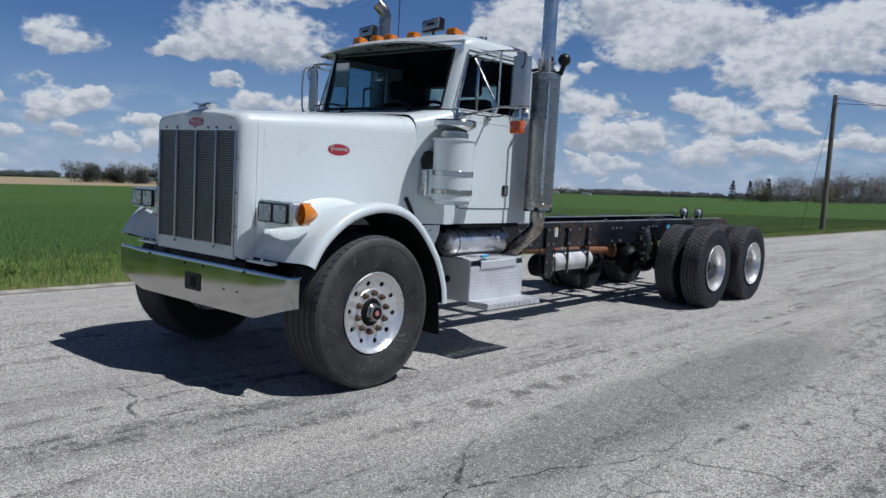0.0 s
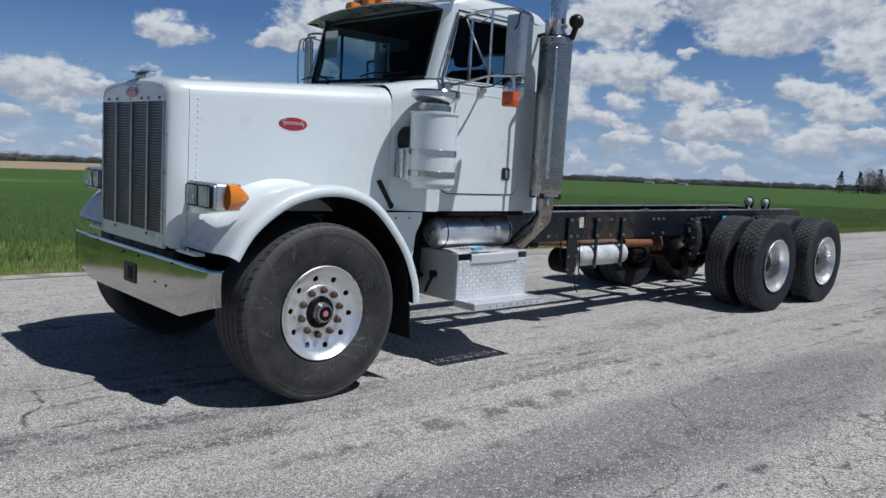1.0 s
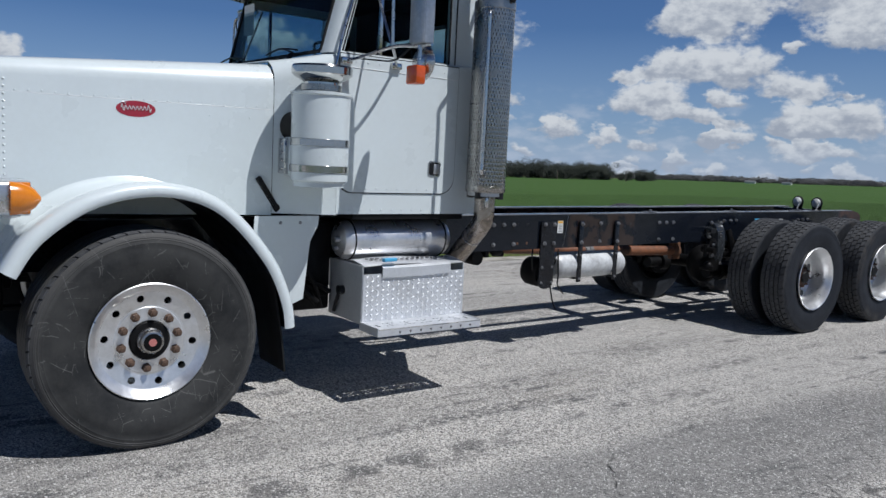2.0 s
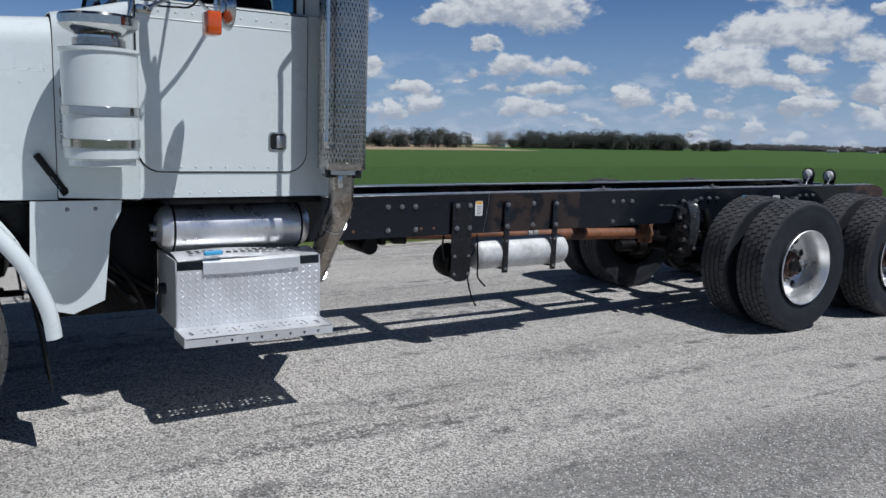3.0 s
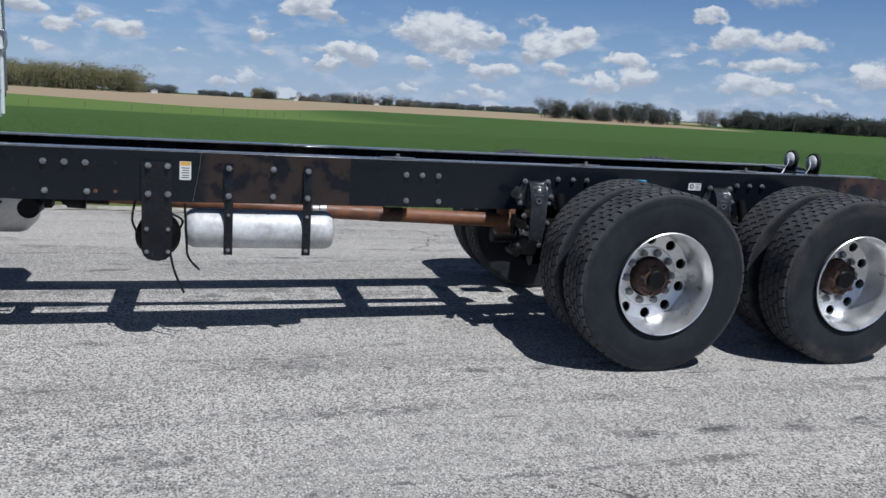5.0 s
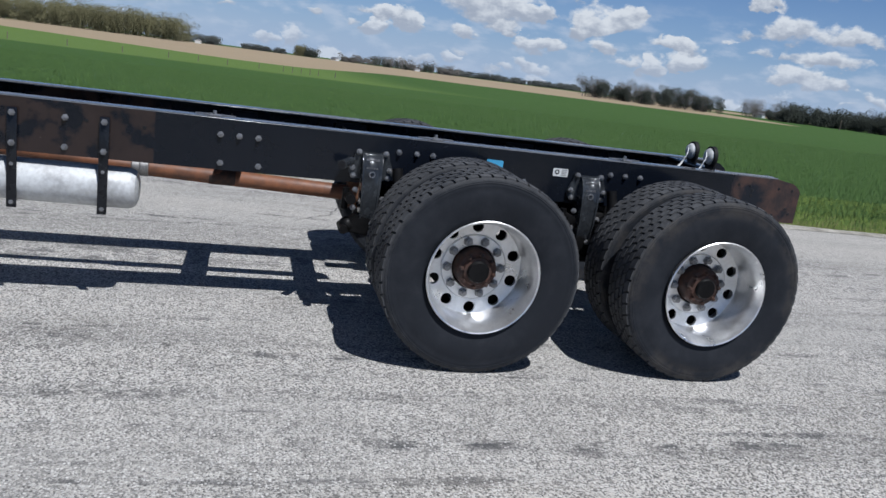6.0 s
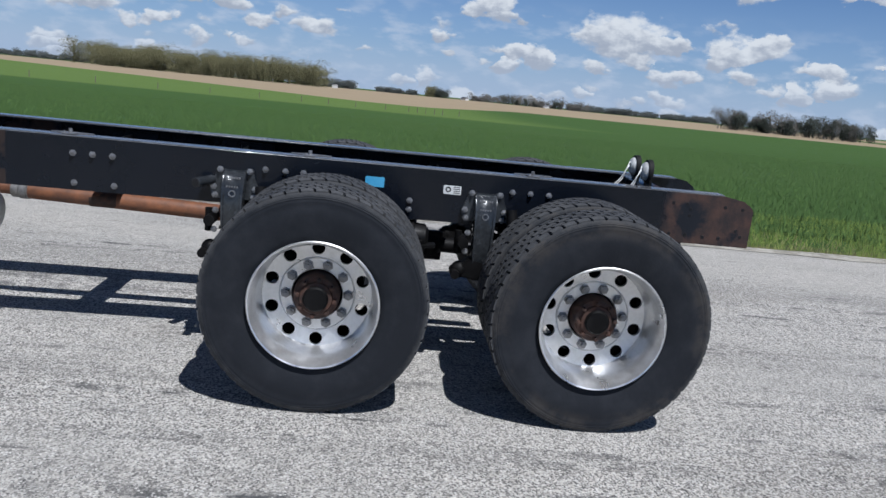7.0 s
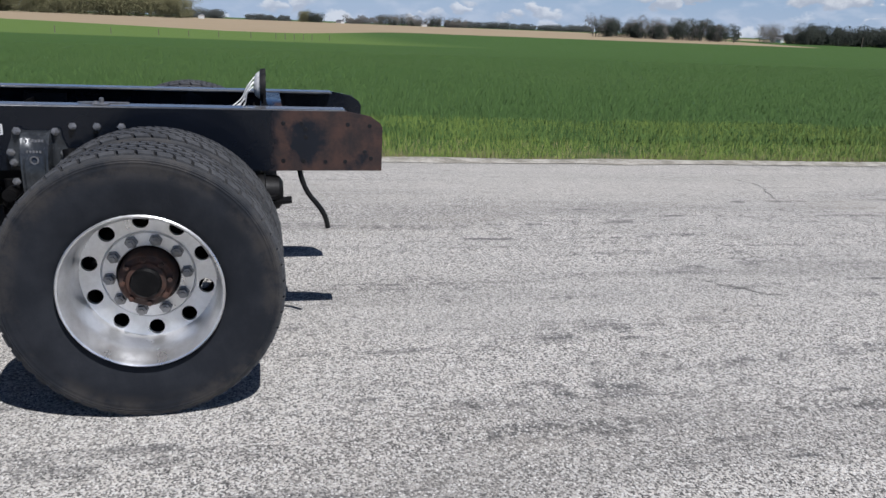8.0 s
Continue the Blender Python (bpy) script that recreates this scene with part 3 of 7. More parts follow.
def box(bm, x0, x1, y0, y1, z0, z1, bevel=0.0, seg=2, m=None):
    made = bmesh.ops.create_cube(bm, size=1.0)["verts"]
    for v in made:
        v.co = Vector(((x0 + x1) / 2 + v.co.x * (x1 - x0), (y0 + y1) / 2 + v.co.y * (y1 - y0), (z0 + z1) / 2 + v.co.z * (z1 - z0)))
        if m:
            v.co = m @ v.co
    if bevel:
        edges = list({e for v in made for e in v.link_edges})
        bmesh.ops.bevel(bm, geom=edges, offset=bevel, segments=seg, affect="EDGES", profile=0.5)
    return bm


def prism(bm, outline, axis, a, b):
    """A straight solid with that outline: axis "x": outline is (y, z), from x = a to b; likewise "y" (x, z) and "z" (x, y)."""
    def spot(p, w):
        return {"x": (w, p[0], p[1]), "y": (p[0], w, p[1]), "z": (p[0], p[1], w)}[axis]
    lo, hi = [bm.verts.new(spot(p, a)) for p in outline], [bm.verts.new(spot(p, b)) for p in outline]
    fs = [bm.faces.new(lo), bm.faces.new(hi)]
    for i in range(len(outline)):
        j = (i + 1) % len(outline)
        fs.append(bm.faces.new((lo[i], lo[j], hi[j], hi[i])))
    bmesh.ops.recalc_face_normals(bm, faces=fs)
    return bm


def rounded(x0, x1, y0, y1, r, n=6):
    """The outline of a rectangle with round corners; r: one radius, or four (from the low corner round)."""
    rs = r if isinstance(r, (list, tuple)) else (r,) * 4
    pts = []
    for k, (cx, cy) in enumerate(((x0, y0), (x1, y0), (x1, y1), (x0, y1))):
        q = rs[k]
        ox, oy = cx + (q if cx == x0 else -q), cy + (q if cy == y0 else -q)
        for i in range(n + 1):
            a = math.pi * (1 + k / 2 + i / n / 2)
            pts.append((ox + q * math.cos(a), oy + q * math.sin(a)))
    return pts


def basis(d):
    d = Vector(d).normalized()
    u = d.cross(Vector((0, 0, 1)) if abs(d.z) < 0.9 else Vector((1, 0, 0))).normalized()
    return d, u, d.cross(u)


def rod(bm, p0, p1, r0, r1=None, seg=16, caps=True):
    """A round bar, straight, from p0 to p1."""
    r1 = r0 if r1 is None else r1
    p0, p1 = Vector(p0), Vector(p1)
    d, u, w = basis(p1 - p0)
    rings = [[bm.verts.new(p + (u * math.cos(2 * math.pi * i / seg) + w * math.sin(2 * math.pi * i / seg)) * r) for i in range(seg)] for p, r in ((p0, r0), (p1, r1))]
    for i in range(seg):
        j = (i + 1) % seg
        bm.faces.new((rings[0][i], rings[0][j], rings[1][j], rings[1][i]))
    if caps:
        bm.faces.new(rings[0][::-1])
        bm.faces.new(rings[1])
    return bm


def hose(bm, pts, r, seg=10, smooth=4, caps=True):
    """A bent bar through the points, rounded by a spline; r: one radius, or one at each end."""
    pts = [Vector(p) for p in pts]
    path = []
    for i in range(len(pts) - 1):
        a, b, c, d = pts[max(i - 1, 0)], pts[i], pts[i + 1], pts[min(i + 2, len(pts) - 1)]
        for k in range(smooth):
            t = k / smooth
            path.append(0.5 * ((2 * b) + (c - a) * t + (2 * a - 5 * b + 4 * c - d) * t * t + (3 * b - a - 3 * c + d) * t ** 3))
    path.append(pts[-1])
    ra, rb = r if isinstance(r, (list, tuple)) else (r, r)
    u, rings = None, []
    for i, p in enumerate(path):
        d = (path[min(i + 1, len(path) - 1)] - path[max(i - 1, 0)]).normalized()
        u = basis(d)[1] if u is None else (u - d * u.dot(d)).normalized()
        w = d.cross(u)
        q = ra + (rb - ra) * i / (len(path) - 1)
        rings.append([bm.verts.new(p + (u * math.cos(2 * math.pi * k / seg) + w * math.sin(2 * math.pi * k / seg)) * q) for k in range(seg)])
    for a, b in zip(rings, rings[1:]):
        for k in range(seg):
            j = (k + 1) % seg
            bm.faces.new((a[k], a[j], b[j], b[k]))
    if caps:
        bm.faces.new(rings[0][::-1])
        bm.faces.new(rings[-1])
    return bm


def lathe(bm, profile, seg=48, axis="x", at=(0, 0, 0), close=False):
    """Turns a profile of (radius, along) round an axis; ends are capped unless their radius is not nought."""
    def spot(r, s, a):
        c, d = r * math.cos(a), r * math.sin(a)
        p = {"x": (s, c, d), "y": (c, s, d), "z": (c, d, s)}[axis]
        return Vector(p) + Vector(at)
    rings = []
    for r, s in profile:
        rings.append([bm.verts.new(spot(0, s, 0))] * seg if r < 1e-6 else [bm.verts.new(spot(r, s, 2 * math.pi * k / seg)) for k in range(seg)])
    fs = []
    pairs = list(zip(rings, rings[1:])) + ([(rings[-1], rings[0])] if close else [])
    for a, b in pairs:
        for k in range(seg):
            j = (k + 1) % seg
            vs = []
            for v in (a[k], a[j], b[j], b[k]):
                if v not in vs:
                    vs.append(v)
            if len(vs) > 2:
                fs.append(bm.faces.new(vs))
    bmesh.ops.recalc_face_normals(bm, faces=fs)
    return bm


def sheet(bm, rows, close=False, thick=0.0):
    """A surface through rows of points; thick: its thickness."""
    grid = [[bm.verts.new(p) for p in row] for row in rows]
    fs = []
    for a, b in zip(grid, grid[1:]):
        for k in range(len(a) - (0 if close else 1)):
            j = (k + 1) % len(a)
            fs.append(bm.faces.new((a[k], a[j], b[j], b[k])))
    bmesh.ops.recalc_face_normals(bm, faces=fs)
    if thick:
        bmesh.ops.solidify(bm, geom=fs, thickness=thick)
    return bm


def fresh():
    return bmesh.new()


def thing(name, label, category, at=(0, 0, 0), group="", kind=""):
    e = new(name)
    e.location = at
    return tagged(e, label, category, group, kind)


def script_bars(n, width, height, depth=0.003):
    """A raised wavy stroke that stands for a script name, along x, standing in z."""
    bm = fresh()
    pts = []
    for i in range(n * 4 + 1):
        t = i / (n * 4)
        tall = 1.0 if t < 0.12 or t > 0.90 else 0.55
        pts.append((width * (t - 0.5), -depth * 0.4, height * (0.42 * tall * math.sin(t * n * 2 * math.pi) + 0.06)))
    hose(bm, pts, height * 0.05, 6, 2)
    hose(bm, [(-width * 0.5, -depth * 0.4, height * 0.62), (-width * 0.42, -depth * 0.4, height * 0.7), (-width * 0.34, -depth * 0.4, height * 0.45)], height * 0.05, 6)
    return bm


# ---- the truck ----
truck = thing("truck", "white conventional day-cab truck with long bare black chassis", "truck")


def lerp(a, b, t):
    return a + (b - a) * t


def hood_half(y):
    return lerp(0.545, 0.735, min(max((y + 0.70) / 1.5, 0), 1) ** 0.9)


def hood_outline(y, inset=0.0, foot=None):
    """The hood's section at y as (x, z), from foot to foot over the top."""
    w, crown = hood_half(y) - inset, 1.948 + 0.07 * y - inset
    r = lerp(0.075, 0.135, min(max((y + 0.7) / 1.5, 0), 1))
    low = lerp(0.875, 1.115, min(max((y + 0.7) / 0.5, 0), 1)) if foot is None else foot
    edge = crown - 0.028
    half = [(w, low), (w, low + 0.3 * (edge - r - low)), (w, edge - r)]
    half += [(w - r + r * math.cos(a), edge - r + r * math.sin(a)) for a in (0.3, 0.62, 0.94, 1.25)]
    half += [((w - r) * k, crown - 0.028 * k ** 2) for k in (0.97, 0.75, 0.5, 0.25, 0.0)]
    return half + [(-x, z) for x, z in half[-2::-1]]


def build_hood():
    bm = fresh()
    sheet(bm, [[(x, y, z) for x, z in hood_outline(y)] for y in np.linspace(-0.598, 0.796, 15)], thick=-0.006)
    hood = part("hood", bm, WHITE, truck, "glossy white aluminium hood with rows of rivets", 30)
    # riveted seam strip where the grille shell meets the hood, and the long crease along the side
    for side in (1, -1):
        bm = fresh()
        for k in range(24):
            z = 0.95 + k * 0.036
            x = hood_half(-0.548)
            lathe(bm, [(0.0, 0.007), (0.0055, 0.005), (0.009, 0.0)], 8, "x", (x + 0.003, -0.548, z))
        for k in range(22):
            y = -0.5 + k * 0.06
            lathe(bm, [(0.0, 0.006), (0.005, 0.004), (0.007, 0.0)], 8, "x", (hood_half(y) + 0.003, y, 1.727 + 0.004 * math.sin(k)))
        for y0, z0 in ((0.44, 1.665), (0.66, 1.665)):
            for k in range(3):
                lathe(bm, [(0.0, 0.006), (0.005, 0.004), (0.007, 0.0)], 8, "x", (hood_half(y0) + 0.003, y0 + 0.01 * k, z0 - 0.07 * k))
        if side < 0:
            bmesh.ops.scale(bm, vec=(-1, 1, 1), verts=bm.verts)
            bmesh.ops.reverse_faces(bm, faces=bm.faces)
        tagged(part("rivet_row", bm, WHITE, hood), "", kind="stuff")
        bm = fresh()
        hose(bm, [(side * (hood_half(y) + 0.0045), y, 1.718) for y in (-0.59, -0.3, 0.0, 0.2, 0.4, 0.6, 0.785)], 0.0024, 6)
        part("hood_crease", bm, GREY_WHITE, hood)
        # oval maker's badge
        e = Vector((side * hood_half(0.06), 0.06, 1.672))
        turn = Matrix.Rotation(math.atan2(hood_half(0.16) - hood_half(-0.04), 0.2) * -side, 4, "Z")
        for name, mat, rx, rz, d in (("badge_rim", CHROME, 0.104, 0.047, 0.004), ("badge", RED_BADGE, 0.099, 0.042, 0.007)):
            bm = fresh()
            prism(bm, [(rx * math.cos(a), rz * math.sin(a)) for a in np.linspace(0, 2 * math.pi, 33)[:-1]], "x", 0, side * d)
            part(name, bm, mat, hood, "red oval badge" if name == "badge" else "", at=Matrix.Translation(e) @ turn)
        bm = script_bars(8, 0.15, 0.045)
        part("badge_script", bm, LETTERING, hood, at=Matrix.Translation(e + Vector((side * 0.0085, 0, 0.002))) @ turn @ Matrix.Rotation(radians(90) * side, 4, "Z"))
        # rubber hood latch
        bm = fresh()
        m = Matrix.Translation((side * (hood_half(0.76) + 0.012), 0.765, 1.25)) @ Matrix.Rotation(radians(34), 4, "X")
        box(bm, -0.012, 0.012, -0.016, 0.016, -0.02, 0.10, 0.006, m=m)
        box(bm, -0.008, 0.008, -0.006, 0.016, -0.10, -0.02, 0.003, m=m)
        box(bm, -0.008, 0.008, -0.016, -0.010, -0.10, -0.02, 0.002, m=m)
        box(bm, -0.012, 0.014, -0.02, 0.02, -0.13, -0.095, 0.006, m=m)
        part("hood_latch", bm, RUBBER_TRIM, hood, "black rubber hood latch")
    return hood


def build_grille():
    bm = fresh()
    rows = [[(x, y, z) for x, z in hood_outline(y0, inset, 0.875 + inset)] for y, y0, inset in
            ((-0.602, -0.60, -0.003), (-0.65, -0.65, -0.003), (-0.69, -0.70, 0.006), (-0.708, -0.70, 0.02), (-0.715, -0.70, 0.04))]
    sheet(bm, rows, thick=-0.005)
    prism(bm, [(0.505, 0.876), (0.492, 0.876), (0.492, 1.752), (0.505, 1.752)], "y", -0.716, -0.70)
    prism(bm, [(-0.505, 0.876), (-0.505, 1.752), (-0.492, 1.752), (-0.492, 0.876)], "y", -0.716, -0.70)
    prism(bm, [(-0.505, 1.752), (0.505, 1.752), (0.505, 1.80), (0.46, 1.845), (0.3, 1.856), (-0.3, 1.856), (-0.46, 1.845), (-0.505, 1.80)], "y", -0.717, -0.70)
    prism(bm, [(-0.50, 0.872), (0.50, 0.872), (0.50, 0.962), (-0.50, 0.962)], "y", -0.716, -0.70)
    shell = part("grille_shell", bm, WHITE, truck, "white grille surround with chrome bars", 32)
    bm = fresh()
    for k in range(46):
        z = 0.968 + k * 0.0171
        box(bm, -0.49, 0.49, -0.712, -0.704, z, z + 0.0062)
    for k in range(40):
        x = -0.48 + k * 0.0246
        box(bm, x, x + 0.003, -0.708, -0.702, 0.965, 1.75)
    part("grille_screen", bm, SCREEN, shell, "black wire grille screen")
    bm = fresh()
    box(bm, -0.5, 0.5, -0.69, -0.66, 0.95, 1.76)
    part("radiator", bm, PLASTIC, shell)
    for x in (-0.488, -0.255, 0.0, 0.255, 0.488):
        bm = fresh()
        box(bm, x - 0.009, x + 0.009, -0.728, -0.714, 0.962, 1.752, 0.004)
        part("grille_bar", bm, GALVANISED, shell, "dull chrome grille bar")
    bm = fresh()
    for x in (-0.40, -0.255, -0.02, 0.15, 0.255, 0.42):
        lathe(bm, [(0.0, -0.012), (0.008, -0.010), (0.010, 0.0)], 8, "y", (x, -0.717, 1.772))
    for z in (1.1, 1.33, 1.56):
        for x in (-0.505, 0.505):
            box(bm, x - 0.014, x + 0.014, -0.727, -0.714, z - 0.008, z + 0.008, 0.003)
    for x in (-0.255, 0.255):
        lathe(bm, [(0.0, -0.012), (0.008, -0.010), (0.010, 0.0)], 8, "y", (x, -0.717, 0.94))
    tagged(part("grille_screw", bm, BOLT, shell), "", kind="stuff")
    for name, mat, rx, rz, d in (("badge_rim", CHROME, 0.096, 0.042, 0.008), ("front_badge", RED_BADGE, 0.09, 0.036, 0.012)):
        bm = fresh()
        prism(bm, [(rx * math.cos(a), 1.812 + rz * math.sin(a)) for a in np.linspace(0, 2 * math.pi, 33)[:-1]], "y", -0.716, -0.716 - d)
        part(name, bm, mat, shell, "dark red oval badge" if name == "front_badge" else "")
    part("badge_script", script_bars(8, 0.13, 0.03), LETTERING, shell, at=Matrix.Translation((0, -0.729, 1.814)))
    bm = fresh()
    box(bm, -0.02, 0.02, -0.70, -0.64, 1.898, 1.925, 0.006)
    prism(bm, [(-0.09, 1.946), (0.0, 1.926), (0.09, 1.946), (0.09, 1.953), (0.0, 1.937), (-0.09, 1.953)], "y", -0.70, -0.61)
    part("hood_ornament", bm, STEEL, shell, "worn metal hood ornament")


def arch_path(n=26):
    """The wheel arch's edge as (y, z, ny, nz), from the front foot over the top to the rear foot."""
    knots = [Vector((y, z)) for y, z in ((-0.628, 0.80), (-0.598, 0.885), (-0.483, 1.052), (-0.254, 1.206), (0.04, 1.258), (0.317, 1.178), (0.562, 0.925), (0.672, 0.70), (0.70, 0.547))]
    raw = []
    for i in range(1, len(knots) - 1):
        a, b, c, d = knots[i - 1], knots[i], knots[i + 1], knots[min(i + 2, len(knots) - 1)]
        for k in range(6):
            t = k / 6
            raw.append(0.5 * ((2 * b) + (c - a) * t + (2 * a - 5 * b + 4 * c - d) * t * t + (3 * b - a - 3 * c + d) * t ** 3))
    raw.append(knots[-1])
    outp = []
    for i, p in enumerate(raw):
        d = (raw[min(i + 1, len(raw) - 1)] - raw[max(i - 1, 0)]).normalized()
        outp.append((p.x, p.y, -d.y, d.x))
    return outp


def build_fender(side):
    rows = []
    for y, z, ny, nz in arch_path():
        row = []
        lift = max(nz, 0.0)
        back = max(ny, 0.0)
        flat_part = [(1.205, -0.012), (1.213, 0.0), (1.216, 0.02), (1.206, 0.042), (1.18, 0.056), (1.12, 0.056), (0.98, 0.036), (0.82, 0.016)]
        for x, off in flat_part:
            xx = x if x > 1.1 or back < 0.5 else x + (1.1 - x) * 0.25 * (back - 0.5)
            row.append((side * xx, y + ny * off, z + nz * off))
        for k in range(1, 7):
            a = math.pi / 2 * k / 6
            q = 0.016 + 0.05 * (1 - math.cos(a)) * lift
            yy, zz = y + ny * q, z + nz * q
            inner = hood_half(yy) + 0.0035
            row.append((side * (inner + (0.82 - inner) * (1 - math.sin(a))), yy, zz))
        rows.append(row)
    bm = fresh()
    sheet(bm, rows, thick=0.006 * side)
    fender = part("fender", bm, WHITE, truck, "white flared front fender", 40)
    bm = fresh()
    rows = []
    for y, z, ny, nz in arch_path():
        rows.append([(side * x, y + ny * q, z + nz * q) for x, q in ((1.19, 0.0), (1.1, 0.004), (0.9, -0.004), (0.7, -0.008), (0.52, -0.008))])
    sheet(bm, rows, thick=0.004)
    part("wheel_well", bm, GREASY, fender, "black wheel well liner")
    bm = fresh()
    box(bm, *sorted((side * 0.60, side * 0.86)), -0.685, -0.62, 0.868, 0.885, 0.004)
    for x in (0.66, 0.78):
        lathe(bm, [(0.0, -0.012), (0.007, -0.010), (0.009, 0.0)], 8, "y", (side * x, -0.685, 0.90))
    part("fender_bracket", bm, WHITE, fender)
    # mud flap behind the wheel
    bm = fresh()
    sheet(bm, [[(side * x, y, z) for x in (0.84, 0.97, 1.10, 1.17)] for y, z in ((0.60, 0.95), (0.655, 0.7), (0.69, 0.5), (0.715, 0.30))], thick=0.01)
    part("mud_flap", bm, RUBBER_TRIM, fender, "black rubber mud flap")
    return fender


def build_bumper():
    xs = [-1.142, -1.138, -1.125, -1.10, -1.06, -0.74, -0.36, 0.0, 0.36, 0.74, 1.06, 1.10, 1.125, 1.138, 1.142]
    rows = []
    for k in (0.0, 0.15, 0.3, 0.45, 0.6, 0.75, 0.9, 0.97, 0.99, 1.0):
        row = []
        for x in xs:
            a = abs(x)
            low = 0.502 if a < 0.74 else lerp(0.502, 0.622, (a - 0.74) / 0.402)
            z = lerp(low, 0.828, k)
            wrap = max(0.0, (a - 1.05) / 0.092)
            y = -0.716 + 0.055 * wrap ** 2.2 + 0.0055 * (2 * k - 1) ** 2 + (0.010 if k == 1 else 0.003 if k > 0.985 else 0.0)
            row.append((x, y, z - (0.002 if k == 1 else 0)))
        rows.append(row)
    bm = fresh()
    sheet(bm, rows, thick=0.007)
    bumper = part("bumper", bm, BUMPER, truck, "wide chrome bumper reflecting grass and road", 50)
    bm = fresh()
    prism(bm, rounded(-0.098, 0.098, 0.595, 0.722, 0.012, 3), "y", -0.722, -0.714)
    part("tow_opening", bm, PLASTIC, bumper, "square black tow opening")
    bm = fresh()
    prism(bm, rounded(-0.02, 0.045, 0.62, 0.70, 0.01, 3), "y", -0.726, -0.722)
    part("tow_pin", bm, GREASY, bumper)
    bm = fresh()
    for x, z in ((0.39, 0.655), (0.55, 0.655), (-0.12, 0.78), (0.12, 0.78), (0.62, 0.80), (-0.62, 0.80)):
        lathe(bm, [(0.0, -0.006), (0.007, -0.004), (0.009, 0.0)], 10, "y", (x, -0.716, z))
    tagged(part("bumper_bolt", bm, GREASY, bumper), "", kind="stuff")
    bm = fresh()
    for s in (1, -1):
        box(bm, s * 0.43 - 0.06, s * 0.43 + 0.06, -0.70, -0.55, 0.60, 0.86, 0.01)
    box(bm, -0.6, 0.6, -0.695, -0.60, 0.80, 0.865, 0.01)
    part("bumper_bracket", bm, GREASY, bumper)


def build_headlight(side):
    bm = fresh()
    prism(bm, rounded(0.66, 1.035, 1.142, 1.298, 0.022, 4), "y", -0.655, -0.50)
    bmesh.ops.bevel(bm, geom=[e for e in bm.edges if all(abs(v.co.y + 0.655) < 1e-5 for v in e.verts)], offset=0.012, segments=2, affect="EDGES")
    prism(bm, [(0.57, 1.11), (0.70, 1.10), (0.90, 1.13), (0.90, 1.16), (0.57, 1.24)], "y", -0.60, -0.52)
    if side < 0:
        bmesh.ops.scale(bm, vec=(-1, 1, 1), verts=bm.verts)
        bmesh.ops.reverse_faces(bm, faces=bm.faces)
    ob = part("headlight", bm, ALUMINIUM, truck, "chrome housing with two square headlights", 30)
    for x in (0.764, 0.922):
        bm = fresh()
        prism(bm, rounded(side * x - 0.073, side * x + 0.073, 1.155, 1.285, 0.012, 3), "y", -0.666, -0.652)
        part("headlight_bezel", bm, PLASTIC, ob, "black bezel")
        bm = fresh()
        prism(bm, rounded(side * x - 0.062, side * x + 0.062, 1.165, 1.275, 0.01, 3), "y", -0.6685, -0.664)
        part("reflector", bm, REFLECTOR, ob)
        bm = fresh()
        prism(bm, rounded(side * x - 0.062, side * x + 0.062, 1.165, 1.275, 0.01, 3), "y", -0.680, -0.671)
        part("headlight_lens", bm, LENS, ob, "clear glass lens")
    bm = fresh()
    rows = []
    for k in range(7):
        t = k / 6
        y = -0.588 + 0.125 * t
        h, w = 0.076 * math.sqrt(1 - t ** 2 * 0.97), 0.055 * math.sqrt(1 - (t * 0.85) ** 2)
        rows.append([(side * (1.035 + max(0.0, w * math.cos(a))), y, 1.222 + h * math.sin(a)) for a in np.linspace(-math.pi / 2, math.pi / 2, 9)])
    sheet(bm, rows, thick=0.008)
    box(bm, *sorted((side * 0.99, side * 1.037)), -0.590, -0.50, 1.150, 1.296, 0.008)
    part("turn_signal", bm, AMBER, ob, "amber turn signal lens", 35)


